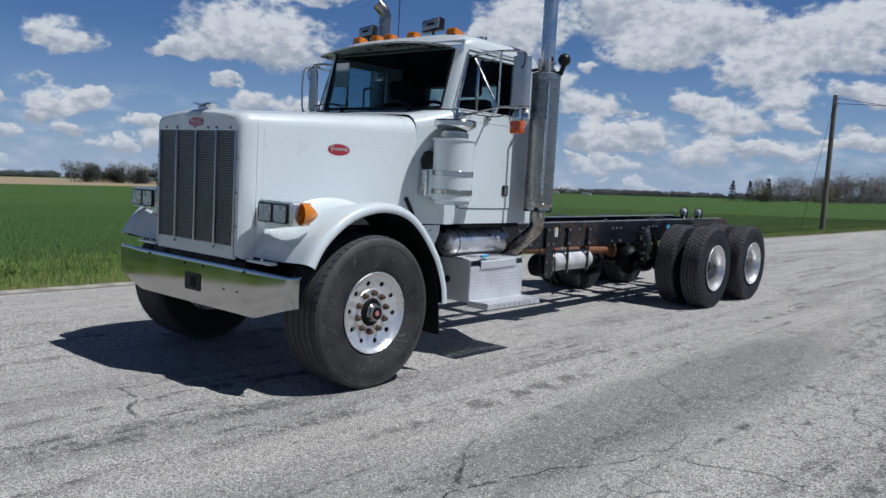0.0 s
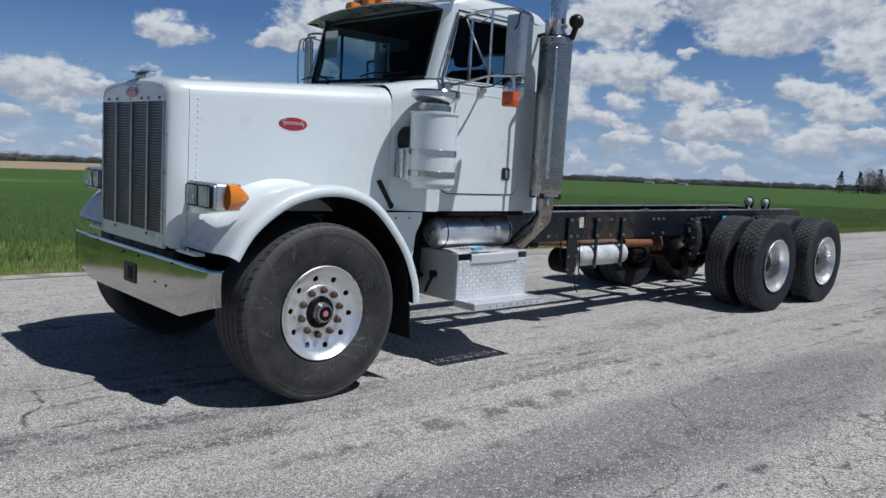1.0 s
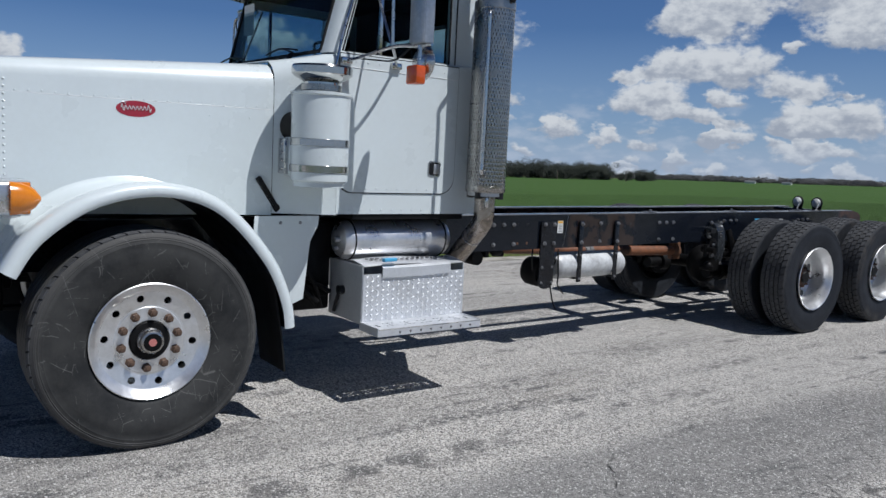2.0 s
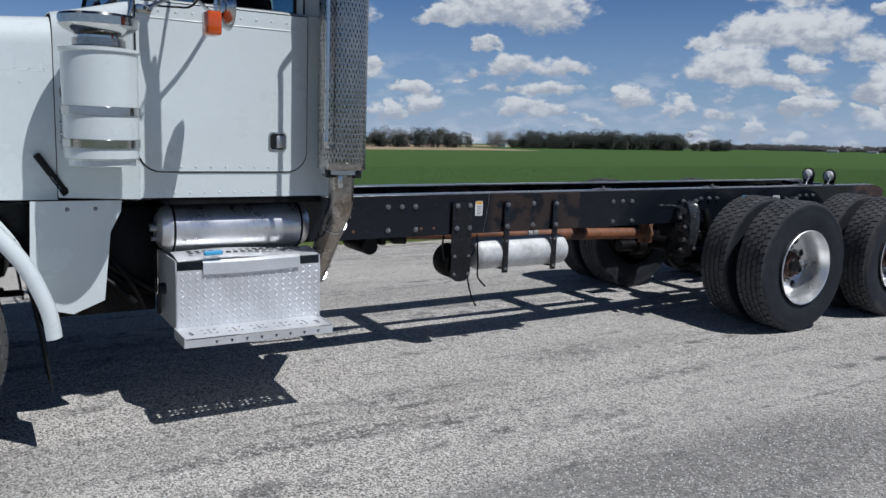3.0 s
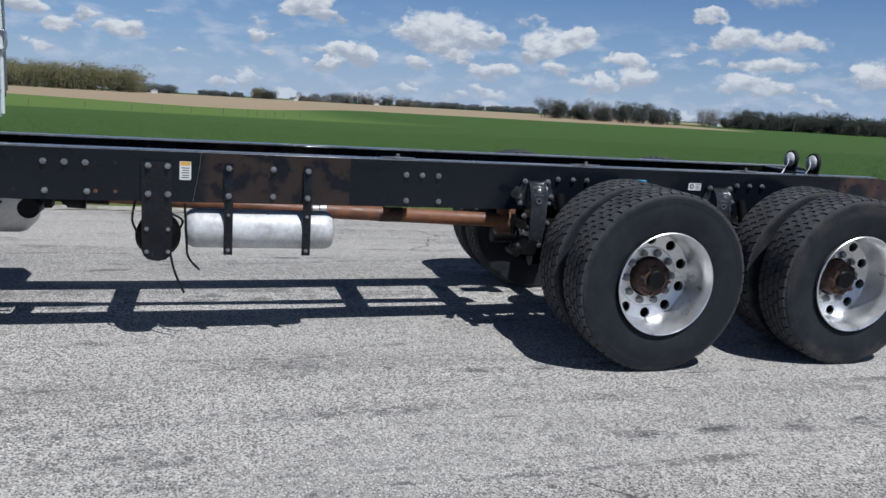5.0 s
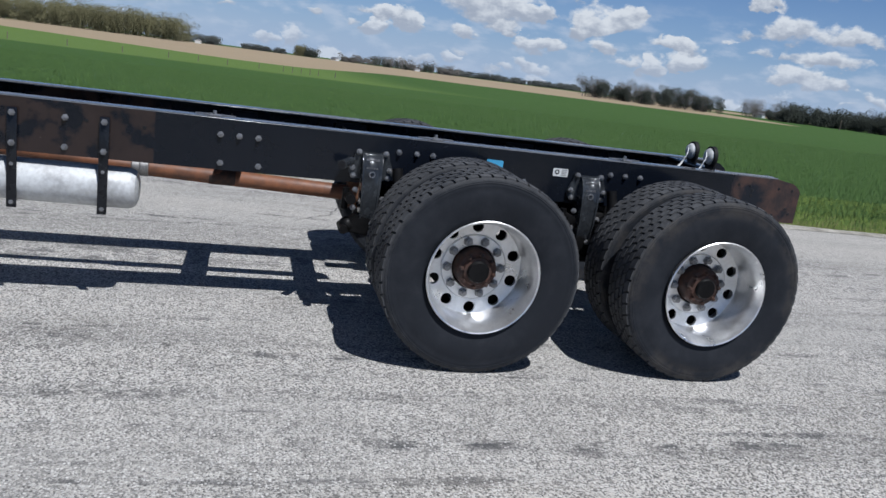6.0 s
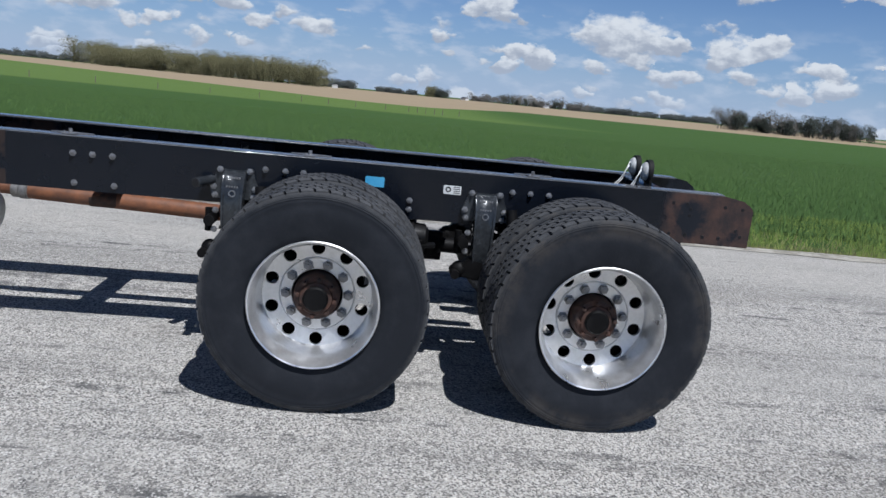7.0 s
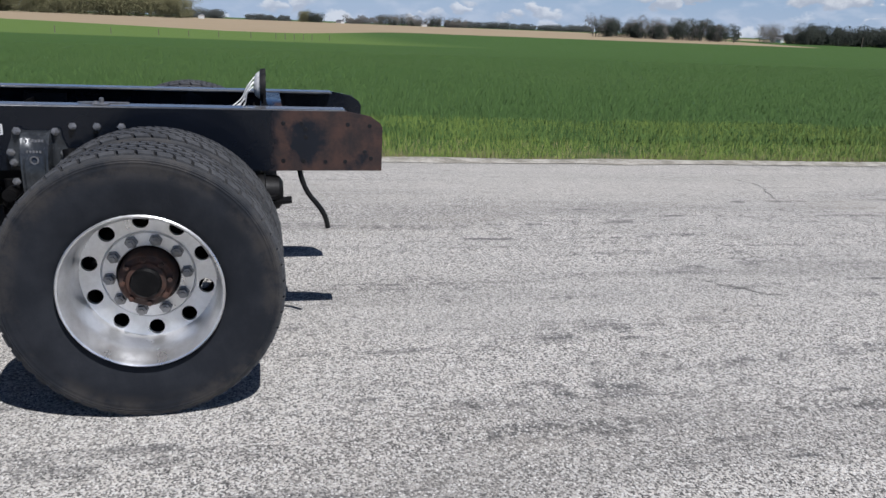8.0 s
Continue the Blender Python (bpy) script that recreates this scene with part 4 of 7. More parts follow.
# the cab: lower body, cowl, pillars, roof, and the glass set between them
def build_cab():
    cab = part("cab", box(fresh(), -0.83, 0.83, 2.25, 2.272, 1.13, 1.95), WHITE, truck, "white riveted aluminium day cab", 30)
    for dims in ((-0.80, -0.45, 2.25, 2.272, 1.95, 2.62), (0.45, 0.80, 2.25, 2.272, 1.95, 2.62), (-0.45, 0.45, 2.25, 2.272, 2.40, 2.62)):
        part("back_panel", box(fresh(), *dims), WHITE, cab)
    for s in (1, -1):
        def side_piece(name, outline, axis, a, b):
            part(name, prism(fresh(), outline, axis, *sorted((a, b))), WHITE, cab, "", 30)
        side_piece("side_panel", [(1.15, 1.13), (2.272, 1.13), (2.272, 2.075), (1.15, 2.075)], "x", s * 0.83, s * 0.868)
        # the upper cab stands a little inboard of the shoulder
        side_piece("shoulder", [(s * 0.79, 2.06), (s * 0.868, 2.06), (s * 0.862, 2.078), (s * 0.826, 2.09), (s * 0.79, 2.09)], "y", 1.15, 2.272)
        side_piece("front_pillar", [(1.165, 2.08), (1.19, 2.08), (1.305, 2.54), (1.305, 2.62), (1.295, 2.62)], "x", s * 0.79, s * 0.826)
        side_piece("rear_pillar", [(1.955, 2.075), (2.272, 2.075), (2.272, 2.62), (1.955, 2.62)], "x", s * 0.79, s * 0.826)
        side_piece("header", [(1.30, 2.53), (1.955, 2.53), (1.955, 2.62), (1.30, 2.62)], "x", s * 0.79, s * 0.826)
        part("corner_post", rod(fresh(), (s * 0.842, 2.246, 1.13), (s * 0.842, 2.246, 2.06), 0.026, seg=20), WHITE, cab)
        part("corner_post", rod(fresh(), (s * 0.80, 2.246, 2.06), (s * 0.80, 2.246, 2.62), 0.026, seg=20), WHITE, cab)
        part("corner_trim", hose(fresh(), [(s * 0.82, 2.284, 1.15), (s * 0.82, 2.288, 1.6), (s * 0.80, 2.284, 2.05), (s * 0.78, 2.284, 2.55)], 0.012, 8), WHITE, cab)
    # cowl from the hood seam to the windshield foot
    rows = []
    for k in range(7):
        t = k / 6
        y = lerp(0.80, 1.155, t)
        w, top = lerp(0.737, 0.868, t ** 0.9), lerp(2.005, 2.078, t ** 1.2)
        r = lerp(0.135, 0.07, t)
        half = [(w, 1.125), (w, 1.5), (w, top - r)] + [(w - r + r * math.cos(a), top - r + r * math.sin(a)) for a in (0.4, 0.8, 1.2, 1.5)] + [((w - r) * q, top + 0.012 * (1 - q)) for q in (0.7, 0.35, 0.0)]
        rows.append([(x, y, z) for x, z in half + [(-x, z) for x, z in half[-2::-1]]])
    bm = fresh()
    sheet(bm, rows, thick=0.006)
    part("cowl", bm, WHITE, cab, "", 34)
    # skirt panel below the cowl
    for s in (1, -1):
        bm = fresh()
        prism(bm, [(0.672, 1.115), (1.075, 1.115), (1.07, 1.06), (1.02, 0.96), (0.985, 0.62), (0.84, 0.56), (0.70, 0.60), (0.66, 0.80)], "x", *sorted((s * 0.795, s * 0.803)))
        part("cowl_skirt", bm, WHITE, cab)
        bm = fresh()
        for y, z in ((0.83, 1.075), (0.955, 1.075)):
            lathe(bm, [(0.0, 0.006), (0.008, 0.005), (0.011, 0.0)], 8, "x", (s * 0.803, y, z))
        tagged(part("skirt_screw", bm, BOLT, cab), "", kind="stuff")
    bm = fresh()
    for s in (1, -1):
        for k in range(26):
            lathe(bm, [(0.0, 0.003), (0.004, 0.002), (0.006, 0.0)], 8, "y", (s * 0.80, 2.277, 1.32 + k * 0.049))
            lathe(bm, [(0.0, 0.003), (0.004, 0.002), (0.006, 0.0)], 8, "y", (s * (0.76 - 0.06 * k), 2.277, 1.325))
    for k in range(24):
        lathe(bm, [(0.0, 0.003), (0.004, 0.002), (0.006, 0.0)], 8, "y", (0.78 - 0.068 * k, 2.277, 1.82))
    tagged(part("back_rivet", bm, STEEL, cab), "", kind="stuff")
    part("back_sheet", box(fresh(), -0.835, 0.835, 2.2725, 2.277, 1.305, 1.94), BACK_STEEL, cab, "mirror-polished riveted stainless back sheet")
    for x in (0.68, -0.80):
        part("back_grip", hose(fresh(), [(x, 2.275, 1.55), (x, 2.315, 1.56), (x, 2.315, 1.66), (x, 2.275, 1.67)], 0.010, 8), STEEL, cab)
    part("tunnel_cover", box(fresh(), -0.50, 0.58, 2.2725, 2.33, 1.205, 1.30, 0.012), GREY_WHITE, cab, "white tunnel cover at the cab's foot")
    # no cutout here: a closed dark box whose colour gives the opening's shade
    part("tunnel_opening", box(fresh(), -0.48, 0.56, 2.2725, 2.28, 1.10, 1.20, 0.004), GREASY, cab, "dark box standing for the shaded tunnel opening")
    bm = fresh()
    box(bm, -0.70, 0.70, 0.82, 1.16, 1.135, 1.16)
    box(bm, -0.83, 0.83, 1.16, 2.2, 1.135, 1.16)
    box(bm, -0.70, 0.70, 0.80, 0.83, 1.13, 1.95)
    part("cab_floor", bm, SEAT, cab)
    # roof: a lofted shell with rounded rim
    rows = []
    for k in range(13):
        t = k / 12
        y = lerp(1.235, 2.282, t)
        e = min(t / 0.2, 1.0)
        f = min((1 - t) / 0.16, 1.0)
        crown = 2.62 + 0.135 * math.sqrt(max(0.0, 1 - (1 - e) ** 2)) * (math.sqrt(max(0.0, 1 - (1 - f) ** 2)) * 0.75 + 0.25)
        wid = 0.832 - 0.03 * (1 - e) - 0.01 * (1 - f)
        row = []
        for a in np.linspace(0, math.pi, 21):
            c, d = math.cos(a), math.sin(a)
            row.append((wid * math.copysign(abs(c) ** 0.5, c), y, 2.605 + (crown - 2.605) * d ** 0.6))
        rows.append(row)
    bm = fresh()
    sheet(bm, rows, thick=0.012)
    box(bm, -0.80, 0.80, 1.262, 1.28, 2.59, 2.66)
    part("roof", bm, WHITE, cab, "white cab roof", 45)
    bm = fresh()
    box(bm, -0.79, 0.79, 1.28, 2.18, 2.59, 2.60)
    part("headliner", bm, LINING, cab)
    bm = fresh()
    box(bm, -0.82, 0.82, 2.176, 2.188, 1.16, 1.94)
    for s in (1, -1):
        box(bm, *sorted((s * 0.46, s * 0.785)), 2.176, 2.188, 1.94, 2.59)
    box(bm, -0.46, 0.46, 2.176, 2.188, 2.41, 2.59)
    part("back_lining", bm, LINING, cab)
    for s in (1, -1):
        part("door_lining", box(fresh(), *sorted((s * 0.80, s * 0.826)), 1.17, 2.175, 1.16, 2.06), LINING, cab)
    part("window_notice", box(fresh(), -0.70, -0.52, 1.185, 1.188, 2.30, 2.52, m=Matrix.Identity(4)), LABEL_WHITE, cab, "white paper notice behind the windshield")
    # sun visor
    rows = []
    for t in (0.0, 0.35, 0.7, 0.93, 1.0):
        row = []
        for q in np.linspace(-1, 1, 21):
            drop = 0.07 * abs(q) ** 2.4
            y = lerp(1.245, 1.035 + 0.02 * abs(q) ** 3, t)
            row.append((q * lerp(0.81, 0.80, t), y, lerp(2.605 + 0.02 * (1 - q * q), 2.65, t ** 0.8) - drop * lerp(0.35, 1.0, t) - (0.012 if t == 1.0 else 0)))
        rows.append(row)
    bm = fresh()
    sheet(bm, rows, thick=0.004)
    for s in (1, -1):
        prism(bm, [(1.07, 2.572), (1.24, 2.555), (1.33, 2.575), (1.335, 2.61), (1.25, 2.625)], "x", *sorted((s * 0.800, s * 0.808)))
    part("sun_visor", bm, VISOR, cab, "bright metal sun visor over the windshield", 40)
    # glass
    def pane(name, corners, mat=GLASS):
        bmx = fresh()
        vs = [Vector(c) for c in corners]
        n = (vs[1] - vs[0]).cross(vs[2] - vs[0]).normalized() * 0.005
        lo, hi = [bmx.verts.new(v) for v in vs], [bmx.verts.new(v + n) for v in vs]
        bmx.faces.new(lo[::-1])
        bmx.faces.new(hi)
        for i in range(len(vs)):
            bmx.faces.new((lo[i], lo[(i + 1) % len(vs)], hi[(i + 1) % len(vs)], hi[i]))
        bmesh.ops.recalc_face_normals(bmx, faces=bmx.faces)
        ob = part(name, bmx, mat, cab, "dark tinted glass")
        return ob
    pane("windshield", [(-0.73, 1.095, 2.085), (0.73, 1.095, 2.085), (0.735, 1.225, 2.60), (-0.735, 1.225, 2.60)])
    pane("rear_window", [(-0.45, 2.256, 1.95), (0.45, 2.256, 1.95), (0.45, 2.256, 2.40), (-0.45, 2.256, 2.40)])
    for s in (1, -1):
        pane("vent_window", [(s * 0.812, 1.195, 2.09), (s * 0.812, 1.435, 2.09), (s * 0.812, 1.435, 2.53), (s * 0.812, 1.31, 2.53)])
        pane("door_window", [(s * 0.812, 1.445, 2.09), (s * 0.812, 1.95, 2.09), (s * 0.812, 1.95, 2.53), (s * 0.812, 1.445, 2.53)])
        bm = fresh()
        box(bm, *sorted((s * 0.805, s * 0.830)), 1.43, 1.452, 2.085, 2.53, 0.004)
        part("window_bar", bm, STEEL, cab)
        # black weather strip round the side glass
        bm = fresh()
        for a, b in (((1.18, 2.085), (1.30, 2.535)), ((1.30, 2.535), (1.955, 2.535)), ((1.955, 2.535), (1.955, 2.085)), ((1.955, 2.085), (1.18, 2.085))):
            hose(bm, [(s * 0.825, *a), (s * 0.825, *b)], 0.008, 6)
        part("window_gasket", bm, RUBBER_TRIM, cab)
        # white pillars either side of the windshield
        bm = fresh()
        sheet(bm, [[(s * x, y + dy, z) for x, y in ((0.828, 1.19), (0.829, 1.16), (0.822, 1.13), (0.805, 1.108), (0.775, 1.092), (0.728, 1.084))] for z, dy in ((2.075, 0.0), (2.34, 0.068), (2.62, 0.14))], thick=0.012)
        part("pillar", bm, WHITE, cab)
    bm = fresh()
    c = [(-0.73, 1.09, 2.085), (0.73, 1.09, 2.085), (0.735, 1.22, 2.60), (-0.735, 1.22, 2.60)]
    for i in range(4):
        hose(bm, [c[i], c[(i + 1) % 4]], 0.012, 8)
    part("windshield_gasket", bm, RUBBER_TRIM, cab, "black rubber windshield gasket")
    # wipers
    for x in (0.42, -0.42):
        bm = fresh()
        rod(bm, (x, 1.02, 2.055), (x, 1.055, 2.085), 0.016, seg=10)
        hose(bm, [(x, 1.055, 2.09), (x - 0.10, 1.06, 2.115), (x - 0.24, 1.068, 2.135)], 0.006, 6)
        hose(bm, [(x + 0.02, 1.075, 2.11), (x - 0.24, 1.077, 2.135), (x - 0.45, 1.075, 2.11)], 0.006, 6)
        part("wiper", bm, PLASTIC, cab, "black wiper")
    # doors
    for s in (1, -1):
        low = [(1.145, 2.068), *rounded(1.145, 2.005, 1.262, 1.7, (0.11, 0.11, 0.001, 0.001), 8)[:18], (2.005, 2.068)]
        bm = fresh()
        prism(bm, [(lerp(1.575, y, 1.012), lerp(1.68, z, 1.016)) for y, z in low], "x", *sorted((s * 0.866, s * 0.871)))
        prism(bm, [(1.155, 2.08), (1.163, 2.08), (1.30, 2.575), (1.29, 2.58)], "x", *sorted((s * 0.82, s * 0.831)))
        prism(bm, [(1.29, 2.568), (1.99, 2.568), (1.99, 2.576), (1.29, 2.58)], "x", *sorted((s * 0.82, s * 0.829)))
        prism(bm, [(1.999, 2.08), (2.007, 2.08), (2.007, 2.56), (1.999, 2.56)], "x", *sorted((s * 0.82, s * 0.829)))
        part("door_gap", bm, RUBBER_TRIM, cab)
        bm = fresh()
        prism(bm, low, "x", *sorted((s * 0.866, s * 0.876)))
        part("door", bm, WHITE, cab, "white riveted cab door")
        bm = fresh()
        for k in range(10):
            lathe(bm, [(0.0, 0.004), (0.004, 0.003), (0.006, 0.0)], 8, "x", (s * 0.876, 1.27 + 0.075 * k, 1.285))
            lathe(bm, [(0.0, 0.004), (0.004, 0.003), (0.006, 0.0)], 8, "x", (s * 0.868, 1.24 + 0.075 * k, 1.155))
            lathe(bm, [(0.0, 0.004), (0.004, 0.003), (0.006, 0.0)], 8, "x", (s * 0.876, 1.25 + 0.08 * k, 2.03))
        tagged(part("door_rivet", bm, WHITE, cab), "", kind="stuff")
        bm = fresh()
        hose(bm, [(s * 0.8765, 1.15, 1.995), (s * 0.8765, 2.0, 1.99)], 0.0025, 6)
        part("door_crease", bm, GREY_WHITE, cab)
        bm = fresh()
        prism(bm, rounded(1.795, 1.892, 1.370, 1.468, 0.02, 4), "x", *sorted((s * 0.874, s * 0.880)))
        part("handle_cup", bm, STEEL, cab)
        bm = fresh()
        prism(bm, rounded(1.803, 1.884, 1.378, 1.46, 0.016, 4), "x", *sorted((s * 0.878, s * 0.8815)))
        part("handle_well", bm, PLASTIC, cab)
        bm = fresh()
        box(bm, *sorted((s * 0.880, s * 0.888)), 1.835, 1.88, 1.385, 1.45, 0.004)
        part("door_handle", bm, GALVANISED, cab, "metal paddle door handle")
        # grab rail on the pillar
        bm = fresh()
        hose(bm, [(s * 0.85, 1.10, 1.95), (s * 0.872, 1.12, 2.0), (s * 0.862, 1.165, 2.2), (s * 0.845, 1.26, 2.5), (s * 0.825, 1.275, 2.55)], 0.008, 10)
        part("grab_rail", bm, STEEL, cab)
    return cab


def build_interior():
    for x in (0.42, -0.42):
        seat = part("seat", box(fresh(), x - 0.25, x + 0.25, 1.45, 1.95, 1.45, 1.62, 0.05), SEAT, truck, "dark cloth cab seat")
        bm = fresh()
        m = Matrix.Translation((x, 1.93, 1.62)) @ Matrix.Rotation(radians(10), 4, "X")
        box(bm, -0.24, 0.24, -0.06, 0.06, 0, 0.62, 0.05, m=m)
        box(bm, -0.14, 0.14, -0.05, 0.05, 0.64, 0.82, 0.04, m=m)
        box(bm, -0.15, 0.15, -0.3, 0.1, -0.46, -0.1, 0.02, m=Matrix.Translation((x, 1.8, 1.62)))
        part("seat_back", bm, SEAT, seat)
    bm = fresh()
    box(bm, -0.80, 0.80, 1.12, 1.32, 1.55, 2.03, 0.05)
    dash = part("dashboard", bm, SEAT, truck, "dark dashboard")
    bm = fresh()
    m = Matrix.Translation((0.42, 1.46, 1.98)) @ Matrix.Rotation(radians(-55), 4, "X")
    ring = [m @ Vector((0.22 * math.cos(a), 0.22 * math.sin(a), 0)) for a in np.linspace(0, 2 * math.pi, 25)]
    hose(bm, ring, 0.015, 8, 1)
    rod(bm, m @ Vector((-0.22, 0, 0)), m @ Vector((0.22, 0, 0)), 0.012)
    rod(bm, m @ Vector((0, 0, 0.02)), m @ Vector((0, 0, -0.3)), 0.035)
    part("steering_wheel", bm, PLASTIC, dash)


def marker(x):
    bm = fresh()
    prism(bm, [(1.35, 2.728), (1.353, 2.775), (1.366, 2.792), (1.43, 2.787), (1.50, 2.752), (1.51, 2.728)], "x", x - 0.048, x + 0.048)
    bmesh.ops.bevel(bm, geom=list(bm.edges), offset=0.008, segments=2, affect="EDGES")
    ob = part("marker_light", bm, AMBER, truck, "amber cab roof marker light", 40)
    bm = fresh()
    box(bm, x - 0.058, x + 0.058, 1.345, 1.52, 2.715, 2.732, 0.006)
    part("base", bm, STEEL, ob)


def roof_lamp(x, w):
    bm = fresh()
    m = Matrix.Translation((x, 1.5, 2.862)) @ Matrix.Rotation(radians(-8), 4, "X") @ Matrix.Rotation(radians(-6), 4, "Y")
    box(bm, -w, w, -0.02, 0.05, -0.055, 0.055, 0.012, m=m)
    rod(bm, (x, 1.52, 2.72), (x, 1.52, 2.83), 0.012)
    ob = part("work_lamp", bm, PLASTIC, truck, "square work lamp on the cab roof")
    bm = fresh()
    box(bm, -w + 0.012, w - 0.012, -0.026, -0.019, -0.045, 0.045, 0.003, m=m)
    part("lens", bm, GALVANISED, ob)
    bm = fresh()
    box(bm, -0.04, 0.04, -0.03, -0.025, -0.012, 0.012, 0.003, m=m)
    part("lens_mark", bm, PLASTIC, ob)


def build_air_cleaner(side):
    c = (side * 1.0, 0.965, 0)
    bm = fresh()
    lathe(bm, [(0.0, 1.298), (0.135, 1.298), (0.145, 1.30), (0.145, 1.325), (0.161, 1.335), (0.163, 1.80), (0.171, 1.805), (0.171, 1.818), (0.12, 1.826), (0.0, 1.826)], 48, "z", c)
    box(bm, *sorted((side * 0.80, side * 0.90)), 0.84, 0.87, 1.35, 1.57, 0.006)
    ob = part("air_cleaner", bm, WHITE, truck, "white canister air cleaner with steel straps", 30)
    bm = fresh()
    lathe(bm, [(0.0, 1.826), (0.10, 1.826), (0.10, 1.875), (0.112, 1.885), (0.150, 1.902), (0.168, 1.920), (0.169, 1.955), (0.162, 1.966), (0.10, 1.974), (0.0, 1.976)], 48, "z", c)
    part("intake_cap", bm, BUMPER, ob, "polished steel intake cap", 30)
    bm = fresh()
    lathe(bm, [(0.1005, 1.828), (0.112, 1.83), (0.112, 1.862), (0.1005, 1.864)], 32, "z", c)
    part("intake_screen", bm, SHIELD, ob)
    for z in (1.40, 1.545):
        bm = fresh()
        lathe(bm, [(0.1635, z - 0.02), (0.1665, z - 0.018), (0.1665, z + 0.018), (0.1635, z + 0.02)], 48, "z", c)
        part("strap", bm, BUMPER, ob, "steel strap")
    bm = fresh()
    box(bm, *sorted((side * 0.775, side * 0.86)), 0.815, 0.845, 1.36, 1.56, 0.004)
    for k in range(4):
        lathe(bm, [(0.0, -0.008), (0.008, -0.006), (0.01, 0.0)], 8, "y", (side * 0.83, 0.815, 1.39 + k * 0.047))
    part("mount_bracket", bm, STEEL, ob)
    bm = fresh()
    hose(bm, [(side * 0.78, 0.90, 1.63), (side * 0.85, 0.91, 1.63), (side * 0.90, 0.94, 1.63)], 0.085, 20)
    part("intake_duct", bm, RUBBER_TRIM, ob, "black rubber intake duct")


def build_mirror(side):
    def s(*p):
        return (side * p[0], p[1], p[2])
    turn = Matrix.Translation((side * 1.302, 1.432, 0)) 
    bm = fresh()
    prism(bm, [(side * (x - 1.302), y - 1.432) for x, y in ((1.222, 1.40), (1.222, 1.387), (1.232, 1.383), (1.335, 1.387), (1.350, 1.402), (1.352, 1.465), (1.345, 1.467))], "z", 2.12, 2.52)
    bmesh.ops.bevel(bm, geom=list(bm.edges), offset=0.004, segments=2, affect="EDGES")
    ob = part("mirror", bm, GALVANISED, truck, "tall metal-backed wedge-shaped mirror", 30, at=turn)
    bm = fresh()
    prism(bm, [(side * (x - 1.302), y - 1.432) for x, y in ((1.232, 1.409), (1.341, 1.467), (1.339, 1.471), (1.230, 1.413))], "z", 2.135, 2.505)
    part("mirror_glass", bm, CHROME, ob)
    back = turn.inverted()
    for path, r in (((s(0.825, 1.33, 2.525), s(1.0, 1.31, 2.545), s(1.15, 1.315, 2.55), s(1.27, 1.38, 2.555), s(1.31, 1.43, 2.54), s(1.31, 1.43, 2.51)), 0.010),
                    ((s(0.88, 1.18, 2.03), s(0.98, 1.22, 2.045), s(1.135, 1.335, 2.106), s(1.26, 1.40, 2.108), s(1.37, 1.44, 2.112)), 0.010),
                    ((s(1.15, 1.315, 2.55), s(1.14, 1.325, 2.3), s(1.135, 1.335, 2.10)), 0.009),
                    ((s(0.828, 1.38, 2.52), s(0.98, 1.355, 2.31), s(1.135, 1.335, 2.10)), 0.008),
                    ((s(1.135, 1.335, 2.10), s(1.02, 1.43, 2.05), s(0.885, 1.52, 2.03)), 0.009),
                    ((s(0.828, 1.36, 2.54), s(0.98, 1.36, 2.49), s(1.15, 1.32, 2.52)), 0.006)):
        bm = fresh()
        hose(bm, path, r, 8)
        part("mirror_arm", bm, STEEL, ob, "bent steel tube", at=back)
    if side < 0:
        bm = fresh()
        hose(bm, [(-1.25, 1.45, 2.55), (-1.38, 1.42, 2.54), (-1.45, 1.40, 2.49), (-1.45, 1.40, 2.15), (-1.38, 1.42, 2.08), (-1.25, 1.45, 2.08)], 0.010, 8)
        part("mirror_arm", bm, STEEL, ob, at=back)
    for path in ((s(1.30, 1.43, 2.55), s(1.345, 1.38, 2.51), s(1.335, 1.375, 2.44), s(1.31, 1.37, 2.415)), (s(0.95, 1.2, 2.04), s(1.06, 1.29, 2.03), s(1.15, 1.34, 2.03), s(1.26, 1.37, 2.09))):
        bm = fresh()
        hose(bm, path, 0.005, 6)
        part("cable", bm, RUBBER_TRIM, ob, at=back)
    for y, z in ((1.18, 2.03), (1.52, 2.03)):
        part("arm_foot", box(fresh(), *sorted((side * 0.868, side * 0.90)), y - 0.035, y + 0.035, z - 0.02, z + 0.02, 0.006), STEEL, ob, at=back)
    bm = fresh()
    lathe(bm, [(0.0, -0.05), (0.05, -0.045), (0.085, -0.028), (0.100, 0.0), (0.094, 0.006), (0.0, 0.004)], 32, "y", s(1.24, 1.485, 2.025))
    part("convex_mirror", bm, STEEL, ob, "round convex mirror", at=back)
    bm = fresh()
    box(bm, side * 1.305 - 0.010, side * 1.305 + 0.010, 1.40, 1.412, 1.99, 2.11)
    part("signal_bracket", bm, STEEL, ob, at=back)
    bm = fresh()
    box(bm, side * 1.295 - 0.055, side * 1.295 + 0.055, 1.36, 1.425, 1.893, 1.998, 0.012)
    part("signal_lamp", bm, ORANGE_RED, ob, "orange-red signal lamp", at=back)


